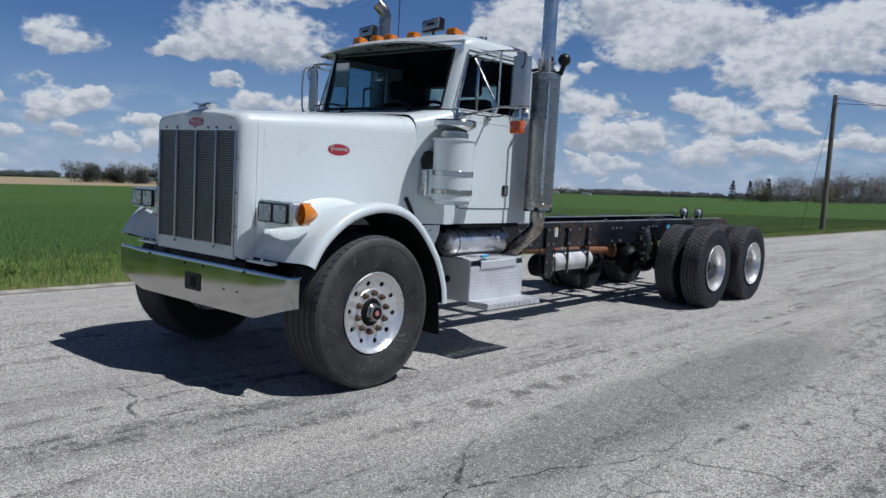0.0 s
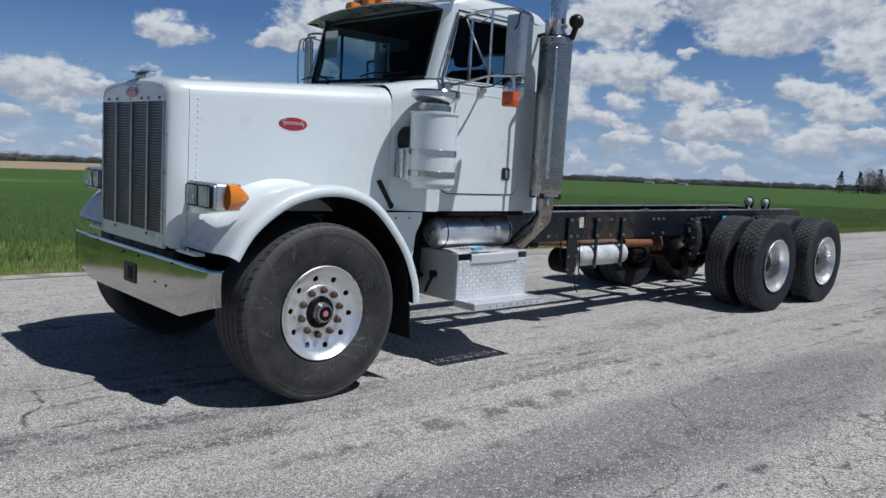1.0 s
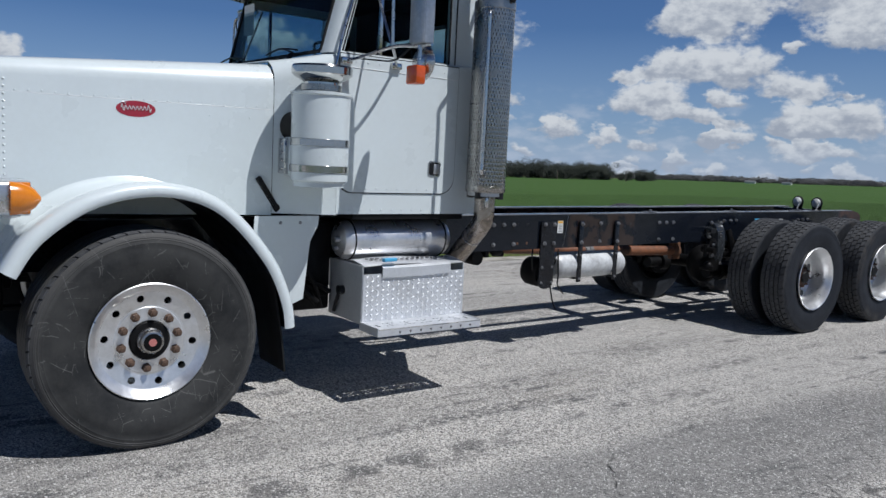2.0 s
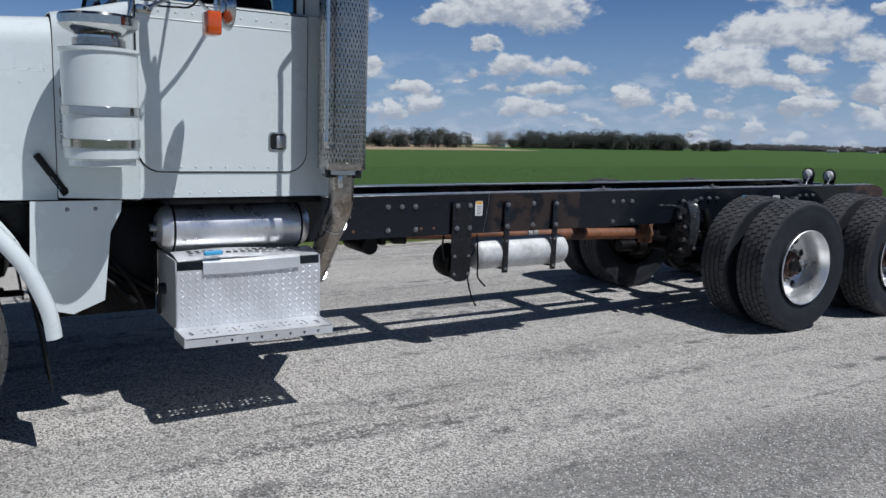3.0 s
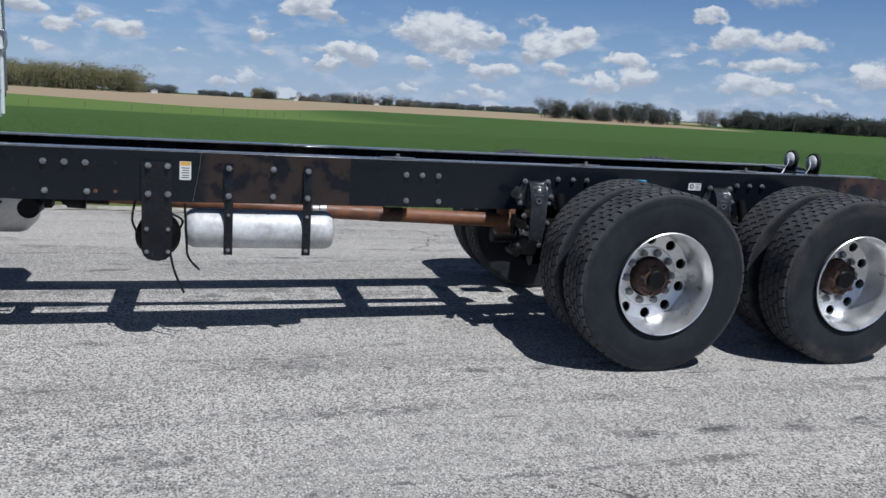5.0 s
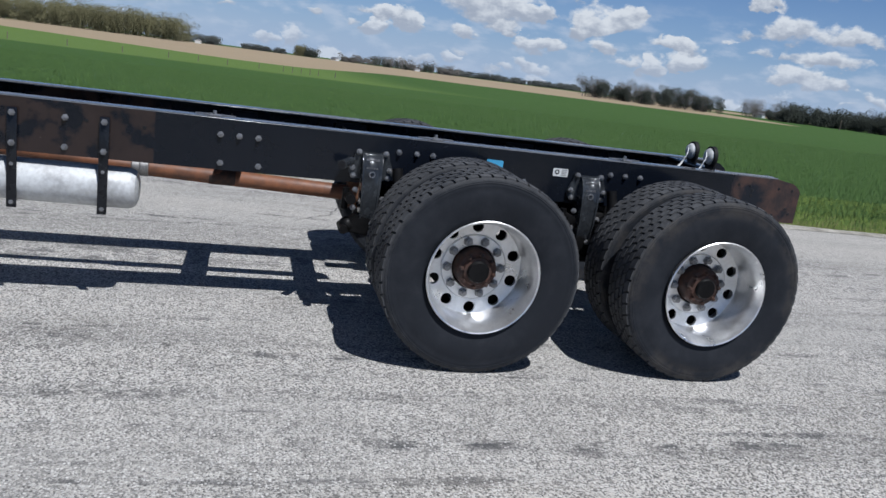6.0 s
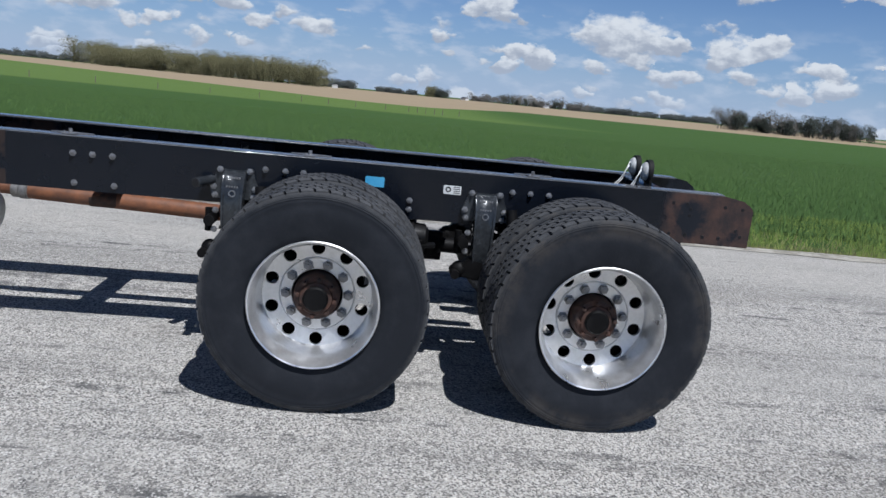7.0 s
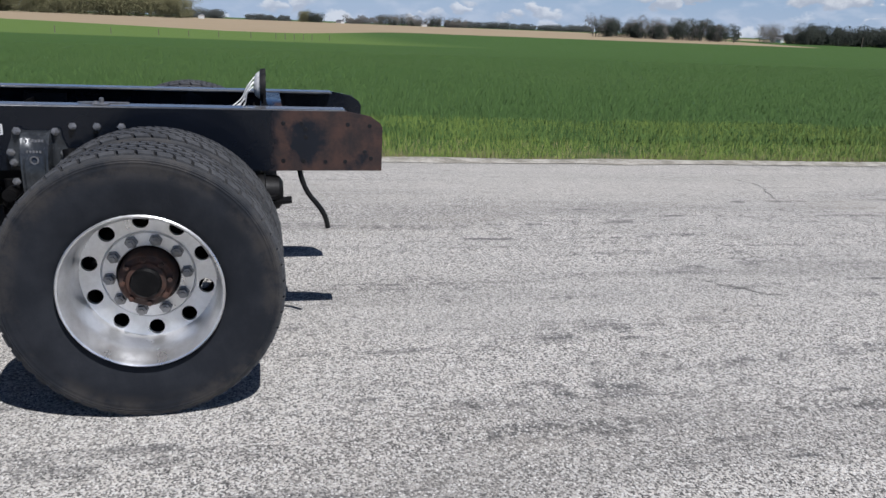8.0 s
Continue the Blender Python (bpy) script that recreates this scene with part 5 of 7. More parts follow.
def slotted_tube(bm, r, z0, z1, n_around, n_up, c, slot=(0.34, 0.62)):
    """A tube with rows of staggered narrow upright slots."""
    def spot(a, z, rr=r):
        return bm.verts.new((c[0] + rr * math.cos(a), c[1] + rr * math.sin(a), z))
    da, dz = 2 * math.pi / n_around, (z1 - z0) / n_up
    corners = ((-0.5, -0.5), (0.5, -0.5), (0.5, 0.5), (-0.5, 0.5))
    for j in range(n_up):
        for i in range(n_around):
            a0 = (i + 0.5 * (j % 2)) * da
            zc = z0 + (j + 0.5) * dz
            rings = [[spot(a0 + u * da * fu, zc + v * dz * fv, rr) for u, v in corners] for fu, fv, rr in ((1, 1, r), (*slot, r), (*slot, r - 0.003))]
            for lo, hi in zip(rings, rings[1:]):
                for k in range(4):
                    bm.faces.new((lo[k], lo[(k + 1) % 4], hi[(k + 1) % 4], hi[k]))


def build_stack(side):
    c = (side * 1.045, 2.137, 0)
    bm = fresh()
    rod(bm, (c[0], c[1], 2.40), (c[0], c[1], 3.10 if side < 0 else 3.75), 0.0635, seg=28)
    if side < 0:
        hose(bm, [(c[0], c[1], 3.08), (c[0], c[1], 3.16), (c[0] - 0.02, c[1] - 0.02, 3.23), (c[0] - 0.06, c[1] - 0.06, 3.285)], 0.0635, 24, caps=False)
        lathe(bm, [(0.0, 3.05), (0.058, 3.06)], 20, "z", c)
    ob = part("exhaust_pipe", bm, STEEL if side > 0 else EXHAUST, truck, "tall steel exhaust stack", 30)
    bm = fresh()
    rod(bm, (c[0], c[1], 1.34), (c[0], c[1], 2.42), 0.106, seg=32)
    part("muffler", bm, EXHAUST, ob, "dark muffler behind the heat shield")
    bm = fresh()
    slotted_tube(bm, 0.127, 1.325, 2.43, 40, 44, c, (0.27, 0.66))
    part("heat_shield", bm, SHIELD, ob, "perforated steel heat shield", 60)
    bm = fresh()
    lathe(bm, [(0.09, 1.285), (0.127, 1.287), (0.129, 1.29), (0.129, 1.325), (0.126, 1.327)], 40, "z", c)
    part("shield_trim", bm, SHIELD, ob)
    bm = fresh()
    lathe(bm, [(0.126, 2.425), (0.1305, 2.43), (0.1305, 2.475), (0.12, 2.485), (0.07, 2.49)], 40, "z", c)
    part("shield_trim", bm, SHIELD, ob)
    bm = fresh()
    gx, gy = c[0] + side * 0.125, c[1] - 0.14
    hose(bm, [(c[0] + side * 0.09, c[1] - 0.09, 1.40), (gx, gy, 1.415), (gx, gy, 1.50), (gx, gy, 1.9), (gx, gy, 2.30), (gx, gy, 2.38), (c[0] + side * 0.09, c[1] - 0.09, 2.40)], 0.013, 10)
    part("grab_rail", bm, STEEL, ob, "vertical steel grab rail on the heat shield")
    for z in (2.50, 2.56):
        bm = fresh()
        lathe(bm, [(0.064, z), (0.077, z + 0.002), (0.077, z + 0.022), (0.064, z + 0.024)], 28, "z", c)
        part("clamp", bm, GALVANISED, ob)
    for a in (0.9, 1.6):
        bm = fresh()
        box(bm, c[0] + side * 0.1 * math.cos(a) - 0.02, c[0] + side * 0.1 * math.cos(a) + 0.02, c[1] - 0.1 * math.sin(a) - 0.02, c[1] - 0.1 * math.sin(a) + 0.02, 2.49, 2.60, 0.005)
        part("shield_tab", bm, GALVANISED, ob)
    bm = fresh()
    lathe(bm, [(0.09, 1.262), (0.112, 1.262), (0.112, 1.285), (0.09, 1.285)], 28, "z", c)
    part("clamp", bm, GALVANISED, ob)
    for a in range(4):
        bm = fresh()
        box(bm, c[0] + 0.100 * math.cos(a * 1.57 + 0.5) - 0.02, c[0] + 0.100 * math.cos(a * 1.57 + 0.5) + 0.02, c[1] + 0.100 * math.sin(a * 1.57 + 0.5) - 0.02, c[1] + 0.100 * math.sin(a * 1.57 + 0.5) + 0.02, 1.245, 1.29, 0.005)
        part("rubber_mount", bm, PLASTIC, ob)
    bm = fresh()
    hose(bm, [(c[0], c[1], 1.30), (c[0], c[1], 1.17), (side * 1.03, 2.143, 1.095), (side * 0.93, 2.158, 1.005), (side * 0.705, 2.195, 0.825), (side * 0.40, 2.248, 0.592)], 0.067, 24, 6)
    part("elbow_pipe", bm, EXHAUST, ob, "heat-stained exhaust elbow", 40)
    way = Vector((side * -0.305, 0.053, -0.233)).normalized()
    for q, r, h in ((Vector((side * 0.425, 2.244, 0.611)), 0.074, 0.014), (Vector((side * 0.90, 2.163, 0.981)), 0.070, 0.005)):
        ring = part("elbow_clamp", rod(fresh(), q - way * h, q + way * h, r, seg=28), STEEL, ob, "steel clamp band")
        part("clamp_bolt", rod(fresh(), q + Vector((0, 0.07, 0.03)), q + Vector((0, 0.10, 0.03)), 0.008, seg=8), EXHAUST, ring)
    part("pipe_mouth", rod(fresh(), Vector((side * 0.402, 2.2477, 0.5935)), Vector((side * 0.397, 2.2486, 0.5897)), 0.058, seg=20), PLASTIC, ob)
    lip = fresh()
    box(lip, c[0] + side * 0.055, c[0] + side * 0.067, c[1] - 0.045, c[1] - 0.02, 1.19, 1.262, 0.003)
    part("clamp_tab", lip, STEEL, ob)
    part("stack_bracket", rod(fresh(), (side * 0.80, 2.18, 2.52), (c[0], c[1], 2.53), 0.015), GREASY, ob)
    part("stack_bracket", rod(fresh(), (side * 0.87, 2.18, 1.50), (c[0], c[1], 1.50), 0.015), GREASY, ob)
    if side > 0:
        bm = fresh()
        bmesh.ops.create_uvsphere(bm, u_segments=24, v_segments=16, radius=0.056)
        bmesh.ops.translate(bm, vec=(1.20, 2.17, 2.60), verts=bm.verts)
        rod(bm, (1.20, 2.17, 2.56), (1.17, 2.165, 2.47), 0.022)
        rod(bm, (1.17, 2.165, 2.49), (1.06, 2.15, 2.49), 0.014)
        part("round_lamp", bm, PLASTIC, ob, "round black lamp on the stack")


def holed_plate(bm, x0, x1, y0, y1, z, nx, ny):
    """A thin plate pierced with groups of round grip holes and two long slots."""
    dx, dy = (x1 - x0) / nx, (y1 - y0) / ny
    for i in range(nx):
        for j in range(ny):
            cx, cy = x0 + (i + 0.5) * dx, y0 + (j + 0.5) * dy
            outer = [bm.verts.new((cx + u * dx / 2, cy + v * dy / 2, z)) for u, v in ((-1, -1), (0, -1), (1, -1), (1, 0), (1, 1), (0, 1), (-1, 1), (-1, 0))]
            group = i in (2, 4) and 3 <= j <= 20 and j % 4 != 2 or i == 3 and 3 <= j <= 20 and j % 4 == 0
            slot = i in (3, 4) and j in (1, 22)
            if group or slot:
                rx, ry = (0.0085, 0.0095) if group else (dx * 0.5, dy * 0.42)
                inner = [bm.verts.new((cx + rx * math.cos(a), cy + ry * math.sin(a), z)) for a in [math.pi * (1.25 + 0.25 * k) for k in range(8)]]
                low = [bm.verts.new((v.co.x, v.co.y, z - 0.005)) for v in inner]
                for k in range(8):
                    q = (k + 1) % 8
                    bm.faces.new((outer[k], outer[q], inner[q], inner[k]))
                    bm.faces.new((inner[k], inner[q], low[q], low[k]))
            else:
                bm.faces.new(outer)


def build_step_box():
    ob = part("tool_box", box(fresh(), 0.975, 0.981, 1.292, 2.05, 0.46, 0.775), PLATE, truck, "bright aluminium diamond-plate step box")
    for dims in ((0.56, 0.975, 1.288, 1.294, 0.47, 0.825), (0.56, 0.975, 2.044, 2.05, 0.47, 0.82), (0.56, 0.975, 1.294, 2.044, 0.47, 0.476), (0.555, 0.561, 1.294, 2.044, 0.47, 0.82)):
        part("side_plate", box(fresh(), *dims), PLATE, ob)
    bm = fresh()
    for i in range(20):
        for j in range(10):
            y, z = 1.318 + i * 0.0372, 0.494 + j * 0.0292
            a = radians(45 if (i + j) % 2 else -45)
            d, e = Vector((0, math.cos(a), math.sin(a))), Vector((0, -math.sin(a), math.cos(a)))
            p = Vector((0.981, y, z))
            tips = [bm.verts.new(p + q) for q in (d * 0.0180, e * 0.0066, -d * 0.0180, -e * 0.0066)]
            top = bm.verts.new(p + Vector((0.0040, 0, 0)))
            for n in range(4):
                bm.faces.new((tips[n], tips[(n + 1) % 4], top))
    tagged(part("diamond_tread", bm, PLATE, ob, "", 10), "raised diamond tread pattern", kind="stuff")
    # open lid on top, slightly bent, with drilled grip holes
    bm = fresh()
    sheet(bm, [[(x, y, z + 0.006 * math.sin(y * 9)) for y in np.linspace(1.30, 2.04, 12)] for x, z in ((0.80, 0.848), (0.86, 0.848), (0.93, 0.838), (0.975, 0.828))], thick=0.005)
    sheet(bm, [[(x, y, z + 0.005 * math.sin(y * 7)) for y in np.linspace(1.42, 1.93, 8)] for x, z in ((0.975, 0.828), (0.992, 0.815), (0.994, 0.757))], thick=0.004)
    part("lid", bm, PLATE, ob, "dented lid of the step box", 30)
    bm = fresh()
    for i in range(16):
        for x in (0.86, 0.91):
            lathe(bm, [(0.0, 0.003), (0.011, 0.003), (0.013, 0.0)], 10, "z", (x, 1.38 + i * 0.038, 0.85))
    tagged(part("grip_hole", bm, PLASTIC, ob), "", kind="stuff")
    bm = fresh()
    box(bm, 0.965, 1.0, 1.46, 1.55, 0.79, 0.81, 0.004, m=Matrix.Rotation(0.04, 4, "X"))
    part("blue_strip", bm, LABEL_BLUE, ob)
    # step: a folded tray with slots along its front lip
    bm = fresh()
    holed_plate(bm, 0.981, 1.195, 1.282, 2.03, 0.484, 7, 24)
    box(bm, 1.189, 1.195, 1.282, 2.03, 0.440, 0.478)
    box(bm, 0.981, 1.195, 1.276, 1.282, 0.440, 0.490)
    box(bm, 0.981, 1.195, 2.03, 2.036, 0.440, 0.490)
    part("step", bm, PLATE, ob, "perforated aluminium step")
    bm = fresh()
    for i in range(8):
        y = 1.43 + i * 0.075
        prism(bm, [(y - 0.008, 0.464), (y + 0.008, 0.464), (y, 0.448)], "x", 1.1948, 1.1962)
    tagged(part("step_hole", bm, PLASTIC, ob), "", kind="stuff")
    bm = fresh()
    hose(bm, [(0.72, 1.278, 0.66), (0.74, 1.262, 0.63), (0.70, 1.262, 0.56), (0.66, 1.272, 0.50)], 0.012, 8)
    rod(bm, (0.74, 1.29, 0.645), (0.74, 1.255, 0.645), 0.03, seg=14)
    part("box_latch", bm, PLASTIC, ob, "black rubber T latch")
    # polished tank above the box
    bm = fresh()
    lathe(bm, [(0.0, 1.245), (0.06, 1.249), (0.10, 1.268), (0.12, 1.302), (0.124, 1.32), (0.124, 2.01), (0.12, 2.028), (0.10, 2.056), (0.06, 2.072), (0.0, 2.076)], 48, "y", (0.70, 0, 0.955))
    tank = part("air_tank", bm, TANK, truck, "polished aluminium air tank under the cab", 30)
    for y in (1.325, 2.005):
        bm = fresh()
        lathe(bm, [(0.1242, y - 0.006), (0.127, y - 0.004), (0.127, y + 0.004), (0.1242, y + 0.006)], 48, "y", (0.70, 0, 0.955))
        part("tank_strap", bm, GREASY, tank)
    bm = fresh()
    rod(bm, (0.74, 1.215, 0.965), (0.74, 1.255, 0.965), 0.02, seg=12)
    rod(bm, (0.72, 1.225, 0.905), (0.72, 1.26, 0.905), 0.013, seg=10)
    part("tank_fitting", bm, BOLT, tank)
    bm = fresh()
    for y in (1.55, 1.68, 1.8, 1.92):
        lathe(bm, [(0.0, 1.085), (0.022, 1.085), (0.03, 1.11), (0.03, 1.13)], 12, "z", (0.72, y, 0))
    box(bm, 0.45, 0.86, 1.27, 2.1, 1.095, 1.128)
    part("cab_mount", bm, GREASY, tank)


build_hood()
build_grille()
for s_ in (1, -1):
    build_fender(s_)
    build_headlight(s_)
    build_mirror(s_)
    build_stack(s_)
build_bumper()
build_cab()
build_interior()
for x_ in (-0.62, -0.385, -0.21, 0.085, 0.555):
    marker(x_)
roof_lamp(-0.63, 0.10)
roof_lamp(0.21, 0.11)
build_air_cleaner(1)
build_step_box()
part("roof_horn", box(fresh(), 0.40, 0.54, 1.84, 1.90, 2.73, 2.80, 0.015), GALVANISED, truck)
part("antenna", rod(fresh(), (-0.31, 1.6, 2.73), (-0.31, 1.6, 3.5), 0.004, seg=6), PLASTIC, truck, "thin whip antenna")


# ---- chassis ----
def rail_foot(y):
    return 0.788 + 0.0052 * (y + 0.62)


def rail_top(y):
    return 1.058 + 0.0053 * (y + 0.62)


def build_rail(side):
    drop = 0.0 if side > 0 else -0.010
    a, b = sorted((side * 0.425, side * 0.435))
    bm = fresh()
    prism(bm, [(y, z + drop) for y, z in ((-0.62, rail_foot(-0.62)), (8.25, 0.832), (8.25, 1.035), (8.235, 1.056), (8.19, 1.085), (8.08, rail_top(8.08)), (-0.62, rail_top(-0.62)))], "x", a, b)
    prism(bm, [(-0.62, rail_foot(-0.62) + drop), (8.25, 0.832 + drop), (8.25, 0.842 + drop), (-0.62, rail_foot(-0.62) + 0.01 + drop)], "x", *sorted((side * 0.335, side * 0.4248)))
    rail = part("frame_rail", bm, RAIL, truck, "black painted steel frame rail, rusty at its tail")
    bm = fresh()
    lo, hi = rail_top(-0.62) - 0.006 + drop, rail_top(8.08) - 0.006 + drop
    prism(bm, [(-0.62, lo), (8.08, hi), (8.08, hi + 0.012), (-0.62, lo + 0.012)], "x", *sorted((side * 0.335, side * 0.4335)))
    bmesh.ops.bevel(bm, geom=list(bm.edges), offset=0.005, segments=3, affect="EDGES")
    part("rail_flange", bm, FLANGE, rail, "scuffed top flange, sky sheen put into its grey")
    return rail


def bolt_mesh(r, d):
    bm = fresh()
    lathe(bm, [(0.0, d), (r * 0.55, d), (r * 0.62, d * 0.65), (r, d * 0.62), (r, d * 0.22), (r * 1.35, d * 0.2), (r * 1.35, 0.0)], 6, "x")
    return finish("bolt", bm, BOLT, 20)


HOLES = ((2.494, 0.853), (2.982, 0.855), (3.079, 0.855))


def build_chassis():
    near = build_rail(1)
    build_rail(-1)
    bolt = bolt_mesh(0.013, 0.022)
    upper = [2.734, 2.834, 2.935, 3.244, 3.343, 3.66, 3.90, 4.09, 4.66, 4.757, 4.856, 5.625, 5.727, 5.82, 6.92, 7.017, 7.117]
    lower = [2.737, 2.94, 3.244, 3.344, 3.66, 3.90, 4.09, 4.667, 4.866]
    for y in upper:
        proud = 0.46 if y in (3.244, 3.343, 3.66, 4.09) else 0.435
        part("rail_bolt", bolt, None, near, at=Matrix.Translation((proud, y, 1.004 + 0.003 * (y - 3) * (y > 5))))
    for y in lower:
        proud = 0.46 if y in (3.244, 3.344, 3.66, 4.09) else 0.435
        part("rail_bolt", bolt, None, near, at=Matrix.Translation((proud, y, 0.852)))
    for y, z in ((6.38, 0.922), (6.38, 0.874)):
        part("rail_bolt", bolt, None, near, at=Matrix.Translation((0.435, y, z)))
    # drilled empty holes
    bm = fresh()
    for y, z in ((2.49, 1.005), (2.59, 1.005), (2.59, 0.852), (2.982, 1.005), (3.079, 1.005), (4.0, 1.0), (4.28, 0.995), (7.80, 1.045), (7.88, 1.045), (7.90, 1.02), (7.90, 0.985), (7.80, 0.875), (7.89, 0.875), (7.99, 0.872), (8.08, 0.873), (8.09, 1.045), (8.19, 1.04), (8.17, 0.92), (8.2, 0.89)):
        lathe(bm, [(0.0, 0.0012), (0.009, 0.0012), (0.010, 0.0)], 12, "x", (0.4352, y, z))
    tagged(part("bolt_hole", bm, PLASTIC, near), "", kind="stuff")
    for y, z in HOLES:
        part("rust_mark", lathe(fresh(), [(0.0, 0.0016), (0.009, 0.0016), (0.011, 0.0)], 10, "x", (0.4352, y, z)), RUST, near)
    # stickers
    for name, y0, y1, z0, z1, mat, lab in (("sticker", 3.402, 3.462, 0.93, 1.030, LABEL_WHITE, "small white warning sticker"), ("sticker_band", 3.405, 3.459, 1.008, 1.028, LABEL_YELLOW, ""),
                                           ("sticker", 6.553, 6.647, 0.975, 1.022, LABEL_WHITE, "small white and black sticker"), ("tape", 6.14, 6.24, 0.977, 1.03, LABEL_BLUE, "blue tape patch")):
        bm = fresh()
        x1 = 0.4362 if name != "sticker_band" else 0.4368
        prism(bm, rounded(y0, y1, z0, z1, 0.006, 3), "x", 0.4345, x1)
        part(name, bm, mat, near, lab)
    bm = fresh()
    for k in range(5):
        box(bm, 0.4355, 0.4366, 3.412 + 0.005 * (k % 2), 3.452, 0.94 + 0.013 * k, 0.945 + 0.013 * k)
    for k in range(4):
        box(bm, 0.4355, 0.4366, 6.605, 6.64, 0.982 + 0.01 * k, 0.986 + 0.01 * k)
    lathe(bm, [(0.008, 0.0), (0.008, 0.0014), (0.015, 0.0014), (0.015, 0.0)], 20, "x", (0.4355, 6.578, 1.0))
    tagged(part("sticker_print", bm, PRINT, near), "", kind="stuff")
    part("thin_wire", hose(fresh(), [(0.4375, 3.515, rail_top(3.5) + 0.008), (0.4385, 3.50, 0.97), (0.4375, 3.472, 0.815)], 0.0008, 5), GALVANISED, near, "thin pale wire down the rail")
    for x0, z0 in ((0.36, 1.17), (0.28, 1.19), (0.20, 1.16)):
        part("cab_hose", hose(fresh(), [(x0, 2.27, z0 - 0.05), (x0 + 0.005, 2.33, z0 - 0.055), (x0 - 0.01, 2.41, 1.065), (x0 - 0.03, 2.50, 1.01), (x0 - 0.06, 2.62, 0.95)], 0.014, 10), RUBBER_TRIM, near, "black hose from the cab to the frame")
    # cross members
    for y in (0.4, 1.9, 3.25, 4.75, 5.45, 6.62, 7.72):
        bm = fresh()
        box(bm, -0.425, 0.425, y - 0.06, y + 0.06, 0.86, 0.872, 0.002)
        box(bm, -0.425, 0.425, y - 0.06, y - 0.05, 0.872, 1.03, 0.002)
        for s in (1, -1):
            box(bm, *sorted((s * 0.40, s * 0.424)), y - 0.1, y + 0.1, 0.85, 1.05, 0.004)
        part("cross_member", bm, GREASY, truck, "black cross member between the rails")
    # body mounting tabs on top of the rail
    for y in (2.2, 4.62, 5.84, 7.03):
        bm = fresh()
        z = rail_top(y) + 0.0075
        prism(bm, [(0.33, y - 0.03), (0.345, y - 0.10), (0.352, y - 0.10), (0.365, y - 0.035), (0.41, y - 0.03), (0.41, y + 0.03), (0.36, y + 0.035), (0.34, y + 0.11), (0.333, y + 0.11), (0.33, y + 0.03)], "z", z, z + 0.004)
        rod(bm, (0.36, y, z), (0.36, y, z + 0.024), 0.010, seg=8)
        rod(bm, (0.385, y - 0.02, z), (0.385, y - 0.02, z + 0.012), 0.008, seg=8)
        part("mount_tab", bm, BOLT, near)
    # hanger plate with the air dryer behind it
    bm = fresh()
    prism(bm, [(3.21, 1.026), (3.365, 1.026), (3.365, 0.54), (3.355, 0.51), (3.33, 0.49), (3.288, 0.482), (3.245, 0.49), (3.22, 0.51), (3.21, 0.54)], "x", 0.447, 0.459)
    box(bm, 0.4352, 0.447, 3.22, 3.36, 0.83, 1.02)
    plate = part("dryer_plate", bm, BLACK, truck, "black steel hanger plate bolted to the rail")
    for y, z in ((3.235, 0.66), (3.345, 0.66), (3.235, 0.535), (3.345, 0.535)):
        part("plate_bolt", bolt, None, plate, at=Matrix.Translation((0.459, y, z)) @ Matrix.Scale(0.7, 4))
    bm = fresh()
    lathe(bm, [(0.0, 0.24), (0.09, 0.245), (0.115, 0.27), (0.118, 0.30), (0.118, 0.40), (0.10, 0.43), (0.0, 0.44)], 32, "x", (0, 3.29, 0.61))
    part("air_dryer", bm, GREASY, plate, "round black air dryer")
    for path in ([(0.43, 3.35, 0.56), (0.44, 3.37, 0.45), (0.44, 3.40, 0.36), (0.45, 3.43, 0.30)], [(0.43, 3.43, 0.80), (0.44, 3.44, 0.6), (0.43, 3.45, 0.5), (0.44, 3.51, 0.43)],
                 [(0.40, 3.38, 0.62), (0.42, 3.42, 0.70), (0.42, 3.36, 0.74)], [(0.40, 3.18, 0.82), (0.42, 3.16, 0.7), (0.40, 3.2, 0.6)]):
        part("air_hose", hose(fresh(), path, 0.0065, 6), RUBBER_TRIM, plate, "thin dangling black hose")
    # brushed reserve tank on two straps
    bm = fresh()
    lathe(bm, [(0.0, 3.425), (0.06, 3.43), (0.092, 3.443), (0.106, 3.465), (0.111, 3.49), (0.111, 4.20), (0.106, 4.225), (0.092, 4.245), (0.06, 4.257), (0.0, 4.26)], 40, "y", (0.345, 0, 0.65))
    tank = part("reserve_tank", bm, PALE_TANK, truck, "dull aluminium air tank hung below the rail", 30)
    for y in (3.66, 4.09):
        bm = fresh()
        box(bm, 0.448, 0.459, y - 0.024, y + 0.024, 0.52, 1.03, 0.003)
        box(bm, 0.4352, 0.448, y - 0.022, y + 0.022, 0.83, 1.02)
        part("tank_strap", bm, BLACK, tank, "black steel strap")
        part("strap_rod", hose(fresh(), [(0.452, y, 0.55), (0.40, y, 0.543), (0.345, y, 0.544), (0.29, y, 0.56)], 0.008, 8), BLACK, tank)
        part("strap_bolt", bolt, None, tank, at=Matrix.Translation((0.459, y, 0.745)) @ Matrix.Scale(0.6, 4))
        part("strap_bolt", bolt, None, tank, at=Matrix.Translation((0.459, y, 0.548)) @ Matrix.Scale(0.7, 4))
    # drive line
    bm = fresh()
    rod(bm, (0, 4.26, 0.706), (0, 5.42, 0.672), 0.047, seg=24)
    rod(bm, (0, 2.98, 0.757), (0, 4.2, 0.708), 0.036, seg=20)
    shaft = part("drive_shaft", bm, SHAFT, truck, "rust-brown drive shaft")
